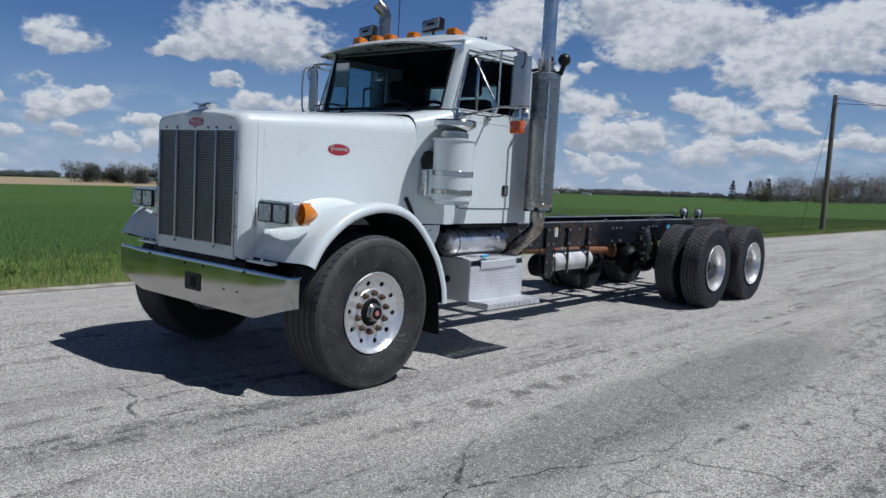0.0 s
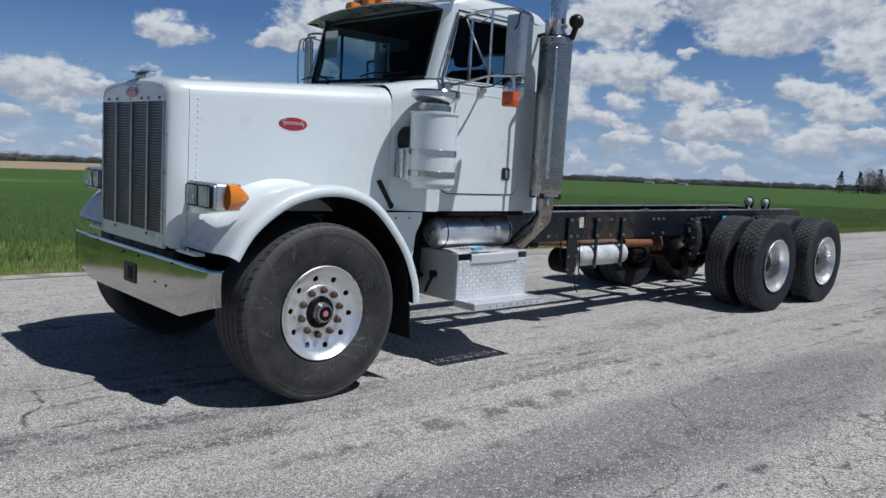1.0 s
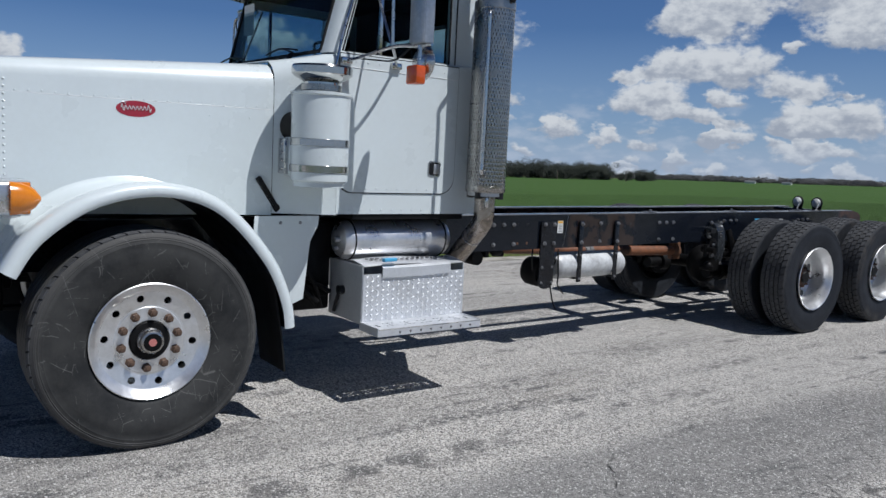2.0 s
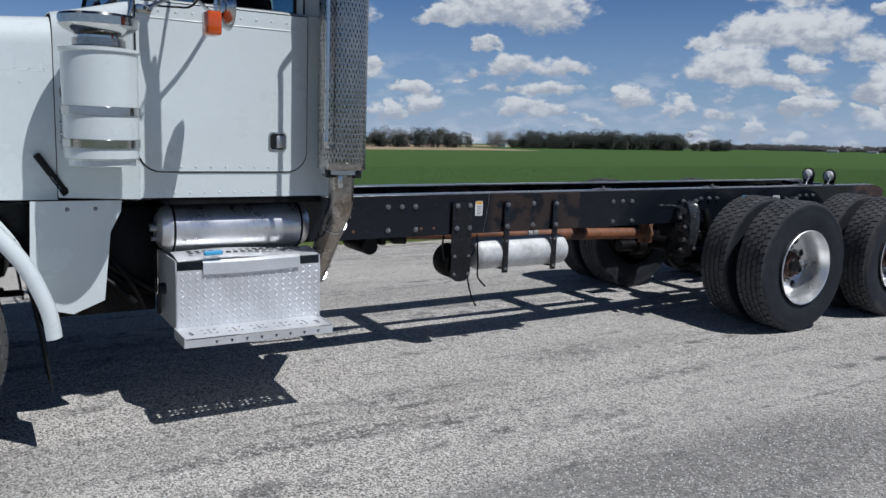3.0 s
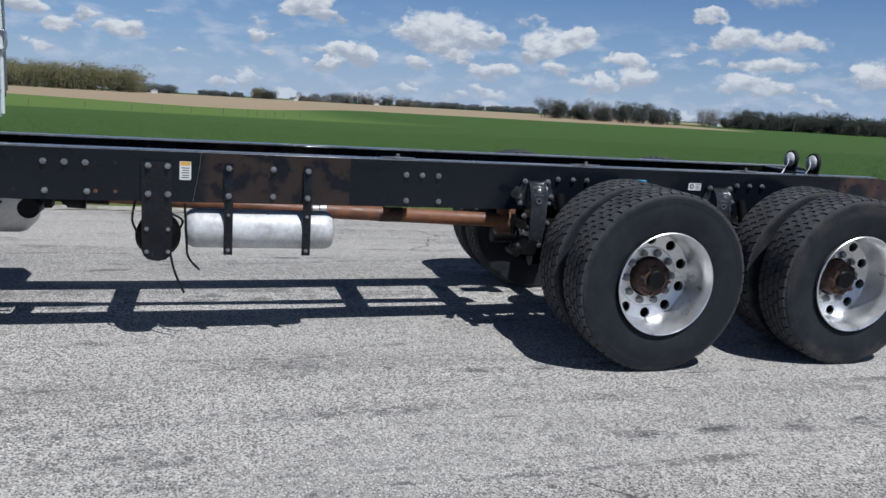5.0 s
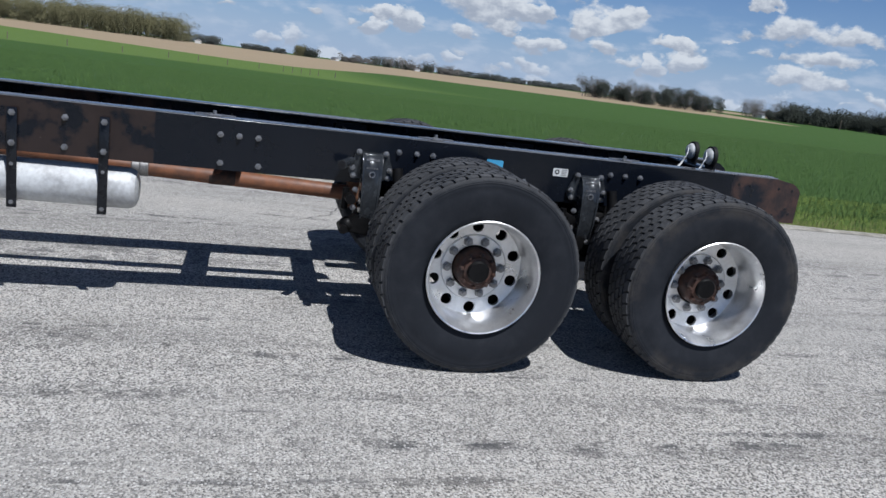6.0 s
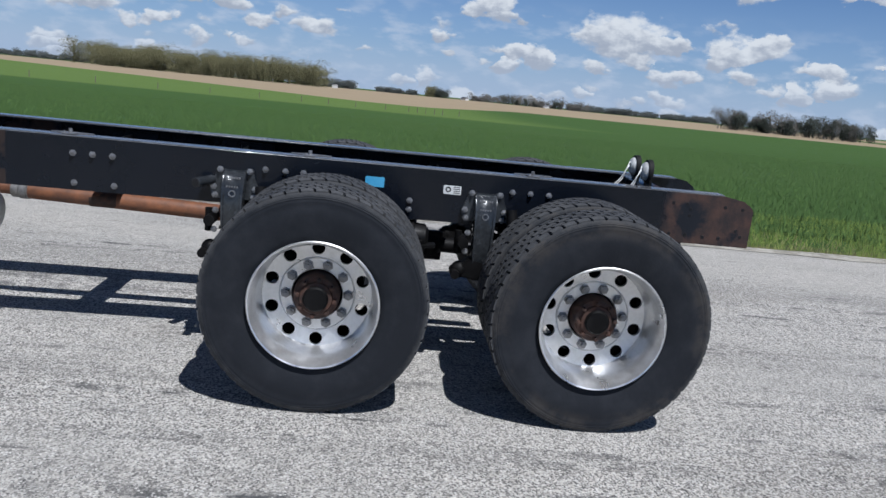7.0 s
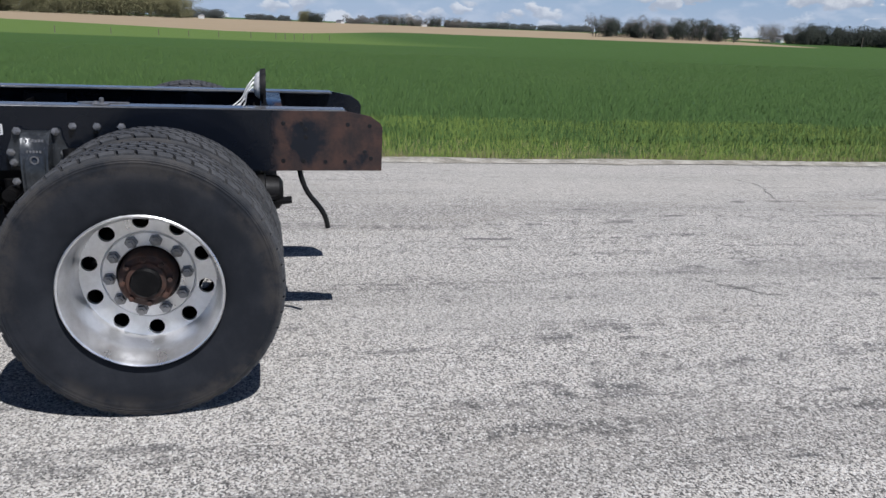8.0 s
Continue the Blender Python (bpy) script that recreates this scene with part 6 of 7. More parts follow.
    part("slip_sleeve", lathe(fresh(), [(0.037, 4.17), (0.046, 4.175), (0.046, 4.215), (0.052, 4.22), (0.052, 4.262), (0.046, 4.266)], 24, "y", (0, 0, 0.707)), NUT_GREY, shaft, "bare metal slip sleeve")
    part("shaft_band", lathe(fresh(), [(0.0471, 4.60), (0.0478, 4.602), (0.0478, 4.748), (0.0471, 4.75)], 24, "y", (0, 0, 0.693)), HUB_RUST, shaft, "dark band round the shaft")
    for y, z in ((5.47, 0.67), (6.55, 0.60)):
        bm = fresh()
        bmesh.ops.create_uvsphere(bm, u_segments=14, v_segments=10, radius=0.07, matrix=Matrix.Translation((0, y, z)))
        box(bm, -0.03, 0.03, y - 0.06, y + 0.06, z - 0.085, z + 0.085, 0.01)
        part("universal_joint", bm, RUST if y < 6 else GREASY, shaft)
    part("drive_shaft", rod(fresh(), (0, 6.2, 0.61), (0, 7.0, 0.60), 0.045, seg=16), GREASY, truck, "short shaft between the drive axles")
    part("drive_shaft", rod(fresh(), (0, 1.2, 0.84), (0, 3.0, 0.76), 0.05, seg=24), GREASY, truck, "black forward drive shaft")
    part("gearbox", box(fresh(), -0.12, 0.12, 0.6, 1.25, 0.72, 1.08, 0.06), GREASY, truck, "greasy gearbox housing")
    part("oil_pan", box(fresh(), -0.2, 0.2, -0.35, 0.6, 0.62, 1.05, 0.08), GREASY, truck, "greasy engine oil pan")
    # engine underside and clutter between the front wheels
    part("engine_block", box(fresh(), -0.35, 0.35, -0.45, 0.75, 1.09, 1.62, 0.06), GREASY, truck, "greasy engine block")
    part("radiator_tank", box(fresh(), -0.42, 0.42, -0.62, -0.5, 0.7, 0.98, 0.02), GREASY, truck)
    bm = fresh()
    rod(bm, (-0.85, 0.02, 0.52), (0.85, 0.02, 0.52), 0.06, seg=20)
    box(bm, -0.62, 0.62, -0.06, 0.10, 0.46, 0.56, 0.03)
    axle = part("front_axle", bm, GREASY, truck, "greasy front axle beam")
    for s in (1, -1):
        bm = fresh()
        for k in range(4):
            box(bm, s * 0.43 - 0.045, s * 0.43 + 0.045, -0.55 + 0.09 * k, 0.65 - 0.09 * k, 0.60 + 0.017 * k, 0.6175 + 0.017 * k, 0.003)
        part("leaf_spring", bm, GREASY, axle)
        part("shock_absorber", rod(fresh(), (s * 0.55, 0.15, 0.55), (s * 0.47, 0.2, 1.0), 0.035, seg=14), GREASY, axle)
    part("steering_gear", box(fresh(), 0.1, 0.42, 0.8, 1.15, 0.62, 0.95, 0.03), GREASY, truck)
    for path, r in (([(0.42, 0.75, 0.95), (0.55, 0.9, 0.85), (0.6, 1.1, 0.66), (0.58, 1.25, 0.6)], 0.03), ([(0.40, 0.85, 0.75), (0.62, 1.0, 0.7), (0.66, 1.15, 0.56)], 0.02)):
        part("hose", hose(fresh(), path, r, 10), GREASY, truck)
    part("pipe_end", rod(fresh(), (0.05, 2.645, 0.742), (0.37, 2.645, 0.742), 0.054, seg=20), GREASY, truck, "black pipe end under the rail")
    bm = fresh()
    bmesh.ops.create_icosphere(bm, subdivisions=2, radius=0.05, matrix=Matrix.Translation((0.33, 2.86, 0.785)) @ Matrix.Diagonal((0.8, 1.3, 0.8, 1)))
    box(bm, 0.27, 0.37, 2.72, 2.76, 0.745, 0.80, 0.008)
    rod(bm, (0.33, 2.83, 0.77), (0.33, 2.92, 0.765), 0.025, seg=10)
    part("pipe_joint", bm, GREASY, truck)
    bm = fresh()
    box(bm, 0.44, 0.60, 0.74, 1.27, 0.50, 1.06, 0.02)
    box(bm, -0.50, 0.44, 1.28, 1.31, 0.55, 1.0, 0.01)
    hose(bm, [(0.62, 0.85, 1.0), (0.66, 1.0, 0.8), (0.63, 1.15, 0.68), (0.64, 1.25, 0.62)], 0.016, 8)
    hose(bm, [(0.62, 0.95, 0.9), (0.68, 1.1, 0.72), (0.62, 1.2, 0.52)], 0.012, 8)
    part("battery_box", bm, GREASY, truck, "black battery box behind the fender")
    bm = fresh()
    box(bm, -0.98, -0.55, 1.5, 2.46, 0.42, 0.80, 0.05)
    part("fuel_tank", bm, GALVANISED, truck, "grey tank on the far side")
    # rear suspension and axles
    for y in (5.975, 7.275):
        bm = fresh()
        bmesh.ops.create_uvsphere(bm, u_segments=24, v_segments=16, radius=0.2, matrix=Matrix.Translation((0, y, 0.52)) @ Matrix.Diagonal((0.8, 1, 1, 1)))
        rod(bm, (-0.95, y, 0.52), (0.95, y, 0.52), 0.065, seg=20)
        for s in (1, -1):
            rod(bm, (s * 0.55, y, 0.52), (s * 0.62, y, 0.52), 0.19, seg=28)
            box(bm, s * 0.47 - 0.06, s * 0.47 + 0.06, y - 0.11, y + 0.11, 0.44, 0.62, 0.015)
            rod(bm, (s * 0.36, y - 0.46, 0.50), (s * 0.36, y - 0.20, 0.50), 0.052, seg=20)
            rod(bm, (s * 0.36, y - 0.28, 0.50), (s * 0.36, y - 0.18, 0.50), 0.085, seg=20)
        axle = part("rear_axle", bm, GREASY, truck, "greasy black drive axle")
        for s in (1, -1):
            bm = fresh()
            for k in range(5):
                rows = []
                for q in np.linspace(-1, 1, 9):
                    rows.append([(s * 0.47 + w, y + q * (0.56 - 0.07 * k), 0.66 + 0.018 * k + 0.035 * q * q + h) for w, h in ((-0.04, 0), (0.04, 0), (0.04, 0.014), (-0.04, 0.014))])
                sheet(bm, rows, close=True)
            for dy in (-0.07, 0.07):
                hose(bm, [(s * 0.47 + 0.05, y + dy, 0.45), (s * 0.47 + 0.05, y + dy, 0.80), (s * 0.47 - 0.05, y + dy, 0.80), (s * 0.47 - 0.05, y + dy, 0.45)], 0.011, 8, 1)
            part("leaf_spring", bm, GREASY, axle, "black leaf spring")
            bm = fresh()
            rod(bm, (s * 0.62, y - 0.30, 0.46), (s * 0.50, y - 0.36, 0.93), 0.03, seg=14)
            part("shock_absorber", bm, GREASY, axle)
    for y in (5.475, 6.78):
        for s in (1, -1):
            bm = fresh()
            # flange on the rail with ears at its top, waisted below
            prism(bm, [(y - 0.088, 0.845), (y + 0.088, 0.845), (y + 0.118, 0.868), (y + 0.126, 0.90), (y + 0.108, 0.945), (y + 0.098, 0.97), (y + 0.094, 1.005), (y + 0.072, 1.012), (y + 0.05, 0.998),
                       (y - 0.05, 0.998), (y - 0.072, 1.012), (y - 0.094, 1.005), (y - 0.098, 0.97), (y - 0.108, 0.945), (y - 0.126, 0.90), (y - 0.118, 0.868)], "x", *sorted((s * 0.4362, s * 0.455)))
            bmesh.ops.bevel(bm, geom=list(bm.edges), offset=0.004, segments=2, affect="EDGES")
            hang = part("spring_hanger", bm, HANGER, truck, "black cast spring hanger bolted to the rail")
            # bowed face with raised ribs down both edges
            bow = ((0.992, 0.470), (0.965, 0.500), (0.91, 0.522), (0.82, 0.534), (0.72, 0.534), (0.64, 0.520), (0.585, 0.492))
            wide = (0.060, 0.060, 0.058, 0.055, 0.051, 0.047, 0.042)
            bm = fresh()
            sheet(bm, [[(s * 0.44, y - w, z), (s * (x - 0.012), y - w, z), (s * x, y - w * 0.94, z), (s * x, y - w * 0.78, z), (s * (x - 0.007), y - w * 0.68, z), (s * (x - 0.007), y + w * 0.68, z), (s * x, y + w * 0.78, z),
                        (s * x, y + w * 0.94, z), (s * (x - 0.012), y + w, z), (s * 0.44, y + w, z)] for (z, x), w in zip(bow, wide)], close=True)
            ends = [[v for v in bm.verts if abs(v.co.z - z) < 1e-6] for z in (0.992, 0.585)]
            for ring in ends:
                bm.faces.new(ring)
            bmesh.ops.recalc_face_normals(bm, faces=bm.faces)
            part("hanger_face", bm, HANGER, hang, "ribbed cast face", 50)
            # lugs and pins at its foot, and the spring's eye behind
            bm = fresh()
            prism(bm, [(y - 0.10, 0.55), (y + 0.05, 0.53), (y + 0.06, 0.60), (y + 0.02, 0.64), (y - 0.06, 0.66), (y - 0.11, 0.61)], "x", *sorted((s * 0.44, s * 0.515)))
            bmesh.ops.bevel(bm, geom=list(bm.edges), offset=0.008, segments=2, affect="EDGES")
            rod(bm, (s * 0.42, y - 0.13, 0.57), (s * 0.56, y - 0.13, 0.57), 0.024, seg=14)
            rod(bm, (s * 0.40, y - 0.105, 0.74), (s * 0.545, y - 0.105, 0.74), 0.028, seg=14)
            rod(bm, (s * 0.45, y - 0.125, 0.79), (s * 0.45, y - 0.125, 0.67), 0.019, seg=12)
            rod(bm, (s * 0.42, y + 0.085, 0.70), (s * 0.535, y + 0.085, 0.70), 0.026, seg=14)
            bmesh.ops.create_uvsphere(bm, u_segments=14, v_segments=10, radius=0.046, matrix=Matrix.Translation((s * 0.48, y - 0.105, 0.585)))
            part("spring_pin", bm, GREASY, hang, "greasy lugs and pins")
            if s > 0:
                for dy, z in ((-0.075, 0.996), (0.075, 0.996), (-0.105, 0.905), (0.105, 0.905), (-0.098, 0.862), (0.098, 0.862)):
                    part("hanger_bolt", bolt, None, hang, at=Matrix.Translation((0.455, y + dy, z)))
                for dy, z, x in ((-0.082, 0.79, 0.50), (0.075, 0.75, 0.50), (0.03, 0.61, 0.515), (-0.085, 0.69, 0.50)):
                    part("hanger_bolt", bolt, None, hang, at=Matrix.Translation((x, y + dy, z)))
                bm = fresh()
                for k in range(6):
                    box(bm, 0.4935, 0.4965, y - 0.036 + 0.0125 * k, y - 0.027 + 0.0125 * k, 0.957, 0.968, m=Matrix.Translation((0.002, 0, 0)))
                for k in range(5):
                    box(bm, 0.512, 0.516, y - 0.032 + 0.013 * k, y - 0.024 + 0.013 * k, 0.914, 0.924)
                lathe(bm, [(0.012, 0.0), (0.012, 0.003), (0.018, 0.003), (0.018, 0.0)], 20, "x", (0.520, y, 0.885))
                tagged(part("cast_mark", bm, BOLT, hang), "", kind="stuff")
    for y in (6.40, 7.70):
        bm = fresh()
        lathe(bm, [(0.0, -0.10), (0.06, -0.098), (0.078, -0.085), (0.082, -0.02), (0.092, -0.015), (0.092, 0.015), (0.082, 0.02), (0.076, 0.08), (0.05, 0.098), (0.0, 0.10)], 28, "y", (0.40, y, 0.72))
        part("brake_chamber", bm, GREASY, truck, "dull black air brake chamber")
    bm = fresh()
    rod(bm, (0.44, 5.36, 0.935), (0.56, 5.30, 0.93), 0.026, seg=16)
    stub = part("stub_tube", bm, HANGER, truck, "short black stub tube on the rail")
    part("tube_mouth", rod(fresh(), (0.555, 5.3025, 0.9302), (0.5618, 5.2991, 0.9299), 0.020, seg=16), PLASTIC, stub)
    bm = fresh()
    prism(bm, [(7.58, 0.70), (7.66, 0.80), (7.70, 0.815), (7.70, 0.50), (7.62, 0.47)], "x", 0.16, 0.40)
    box(bm, 0.1, 0.42, 7.55, 7.70, 0.80, 0.825, 0.004)
    part("rear_bracket", bm, GREASY, truck)
    # two work lamps at the tail
    for x in (-0.034, 0.195):
        bm = fresh()
        prism(bm, [(x - 0.05, 1.09), (x + 0.05, 1.09), *[(x + 0.062 * math.cos(a), 1.175 + 0.068 * math.sin(a)) for a in np.linspace(-0.3, math.pi + 0.3, 15)]], "y", 7.715, 7.727)
        lathe(bm, [(0.064, -0.016), (0.067, 0.0), (0.055, 0.0), (0.055, -0.016)], 28, "y", (x, 7.716, 1.175), close=True)
        lampx = part("tail_work_lamp", bm, RUBBER_TRIM, truck, "round white work lamp in black rubber")
        bm = fresh()
        lathe(bm, [(0.0, -0.046), (0.022, -0.044), (0.042, -0.035), (0.052, -0.020), (0.053, 0.0), (0.0, 0.0)], 28, "y", (x, 7.716, 1.175))
        part("lamp_dome", bm, PALE_TANK, lampx, "white lamp dome", 60)
        bm = fresh()
        hose(bm, [(x + 0.01, 7.672, 1.18), (x + 0.05, 7.64, 1.15), (x + 0.04, 7.63, 1.10), (x + 0.08, 7.58, 1.06)], 0.0028, 6)
        hose(bm, [(x + 0.0, 7.674, 1.20), (x + 0.06, 7.64, 1.16), (x + 0.06, 7.61, 1.10), (x + 0.09, 7.56, 1.06)], 0.0028, 6)
        part("lamp_wire", bm, LABEL_WHITE, lampx, "loose white wires")
    bm = fresh()
    box(bm, -0.33, 0.33, 7.70, 7.80, 1.06, 1.095, 0.005)
    part("lamp_bar", bm, RAIL, truck)
    bm = fresh()
    hose(bm, [(0.40, 7.87, 0.85), (0.41, 7.885, 0.78), (0.415, 7.915, 0.715), (0.415, 7.955, 0.665), (0.415, 7.99, 0.61), (0.415, 8.005, 0.55)], 0.012, 10)
    part("loose_cable", bm, RUBBER_TRIM, truck, "black cable hanging from the tail")


# ---- wheels: outer face towards +x, centre at the origin ----
def tyre_mesh(kind, radius, width, rim, rubber):
    bm = fresh()
    h = width / 2
    side = [(rim - 0.012, h * 0.62), (rim + 0.004, h * 0.80), (rim + 0.02, h * 0.86), (rim + 0.035, h * 0.90), (lerp(rim, radius, 0.42), h * 0.985), (lerp(rim, radius, 0.55), h), (lerp(rim, radius, 0.66), h * 0.992),
            (lerp(rim, radius, 0.76), h * 0.965), (lerp(rim, radius, 0.775), h * 0.972), (lerp(rim, radius, 0.80), h * 0.962), (lerp(rim, radius, 0.835), h * 0.952), (lerp(rim, radius, 0.845), h * 0.960), (lerp(rim, radius, 0.855), h * 0.946), (lerp(rim, radius, 0.87), h * 0.940), (lerp(rim, radius, 0.88), h * 0.947), (lerp(rim, radius, 0.89), h * 0.934), (lerp(rim, radius, 0.91), h * 0.925), (radius - 0.020, h * 0.895), (radius - 0.012, h * 0.865)]
    deep = 0.016 if kind == "rib" else 0.014
    crown = []
    if kind == "rib":
        cuts = [0.60, 0.30, 0.0, -0.30, -0.60]
        for c in cuts:
            w = 0.028
            crown += [(radius, h * (c + w)), (radius - deep, h * (c + w * 0.6)), (radius - deep, h * (c - w * 0.6)), (radius, h * (c - w))]
        crown = [(radius - 0.011, h * 0.8), (radius - 0.011, h * 0.632)] + crown + [(radius - 0.011, -h * 0.632), (radius - 0.011, -h * 0.8)]
    else:
        crown = [(radius - deep, h * 0.83), (radius - deep, -h * 0.83)]
    lathe(bm, side + crown + [(r, -s) for r, s in side[::-1]], 96, "x")
    return finish("tyre", bm, rubber, 35)


def tread_mesh(kind, radius, width):
    """The tread's blocks: five rows on a drive tyre, notched shoulder ribs on a rib tyre."""
    bm = fresh()
    h = width / 2
    if kind == "rib":
        rows, deep, fill, slant = ((-0.735, 0.235, 56, 0.0), (0.735, 0.235, 56, 0.3)), 0.014, 0.43, 0.35
    else:
        rows, deep, fill, slant = ((-0.70, 0.32, 50, 0.0), (-0.35, 0.30, 50, 0.5), (0.0, 0.30, 50, 0.1), (0.35, 0.30, 50, 0.6), (0.70, 0.32, 50, 0.2)), 0.017, 0.40, 0.28
    for c, w, n, ph in rows:
        for k in range(n):
            a0 = 2 * math.pi * (k + ph) / n
            da = 2 * math.pi / n * fill
            rim = []
            for u, v in ((-1, -1), (0.15, -1), (1, -1), (1, 0.1), (1, 1), (-0.15, 1), (-1, 1), (-1, -0.1)):
                a = a0 + u * da + slant * da * v + (0.16 * da if abs(v) < 0.5 else 0)
                rim.append((h * (c + v * w * 0.5 * (0.80 if abs(c) < 0.5 else 0.92)), a))
            def ring(r, drop):
                return [bm.verts.new((x, (r - (drop if abs(x) > h * 0.8 else 0)) * math.sin(a), (r - (drop if abs(x) > h * 0.8 else 0)) * math.cos(a))) for x, a in rim]
            top, low = ring(radius, 0.005), ring(radius - deep, 0.0)
            bm.faces.new(top)
            for i in range(8):
                bm.faces.new((top[i], low[i], low[(i + 1) % 8], top[(i + 1) % 8]))
    bmesh.ops.recalc_face_normals(bm, faces=bm.faces)
    return finish("tread", bm, DUSTY_TREAD, 25)


def holed_disc(bm, r0, r1, x0, x1, n, rc, rh, deep=0.012):
    """A flat ring with n round holes; x goes from x0 at r0 to x1 at r1."""
    def spot(r, a, dx=0.0):
        return (lerp(x0, x1, (r - r0) / (r1 - r0)) + dx, r * math.sin(a), r * math.cos(a))
    half = math.pi / n
    seen = {}
    def vert(r, a, dx=0.0):
        p = spot(r, a, dx)
        key = tuple(round(q, 5) for q in p)
        if key not in seen:
            seen[key] = bm.verts.new(p)
        return seen[key]
    edge = []
    for k in range(24):
        q = 2 * math.pi * k / 24 + math.pi / 4
        c, s = math.cos(q), math.sin(q)
        f = 1 / max(abs(c), abs(s))
        edge.append((c * f, s * f, c, s))
    for i in range(n):
        a0 = 2 * half * i
        outer, inner, back = [], [], []
        for u, v, c, s in edge:
            r = rc + (v * (r1 - rc) if v > 0 else v * (rc - r0))
            outer.append(vert(r, a0 + u * half))
            y, z = rh * c, rc + rh * s
            rr, aa = math.hypot(y, z), a0 + math.atan2(y, z)
            inner.append(vert(rr, aa))
            back.append(vert(rr, aa, -deep))
        for k in range(24):
            j = (k + 1) % 24
            bm.faces.new((outer[k], outer[j], inner[j], inner[k]))
            bm.faces.new((inner[k], inner[j], back[j], back[k]))


def nut_mesh(mat, r=0.0165, d=0.03):
    bm = fresh()
    lathe(bm, [(0.0, d * 1.25), (r * 0.5, d * 1.25), (r * 0.52, d), (r * 0.95, d * 0.95), (r, d * 0.8), (r, d * 0.25), (r * 1.3, d * 0.2), (r * 1.3, 0.0)], 6, "x")
    return finish("lug_nut", bm, mat, 25)


def front_rim():
    bm = fresh()
    lathe(bm, [(0.272, -0.17), (0.300, -0.165), (0.302, -0.155), (0.285, -0.14), (0.262, -0.10), (0.255, 0.0), (0.262, 0.09), (0.282, 0.135), (0.292, 0.148), (0.304, 0.165), (0.305, 0.173), (0.300, 0.176), (0.290, 0.168),
               (0.276, 0.155), (0.262, 0.146), (0.254, 0.142)], 64, "x")
    holed_disc(bm, 0.185, 0.254, 0.128, 0.142, 10, 0.222, 0.019)
    lathe(bm, [(0.185, 0.128), (0.175, 0.128), (0.172, 0.131), (0.105, 0.131), (0.10, 0.125), (0.10, 0.08)], 64, "x")
    bmesh.ops.scale(bm, vec=(1, 0.955, 0.955), verts=bm.verts)
    bmesh.ops.recalc_face_normals(bm, faces=bm.faces)
    return finish("rim", bm, RIM_METAL, 32)


def rear_rim(mat):
    bm = fresh()
    lathe(bm, [(0.270, -0.125), (0.296, -0.12), (0.298, -0.112), (0.280, -0.10), (0.272, -0.06), (0.274, 0.06), (0.284, 0.10), (0.292, 0.116), (0.300, 0.126), (0.301, 0.133), (0.297, 0.137), (0.291, 0.134), (0.287, 0.124),
               (0.284, 0.110), (0.278, 0.100), (0.275, 0.084), (0.269, 0.072), (0.268, 0.02), (0.266, -0.035), (0.262, -0.056), (0.257, -0.064)], 64, "x")
    holed_disc(bm, 0.181, 0.257, -0.072, -0.064, 10, 0.2225, 0.0305, 0.016)
    lathe(bm, [(0.181, -0.072), (0.178, -0.077), (0.174, -0.072), (0.172, -0.068), (0.122, -0.068), (0.118, -0.075), (0.118, -0.10)], 64, "x")
    bmesh.ops.scale(bm, vec=(1, 0.973, 0.973), verts=bm.verts)
    bmesh.ops.recalc_face_normals(bm, faces=bm.faces)
    return finish("rim", bm, mat, 32)


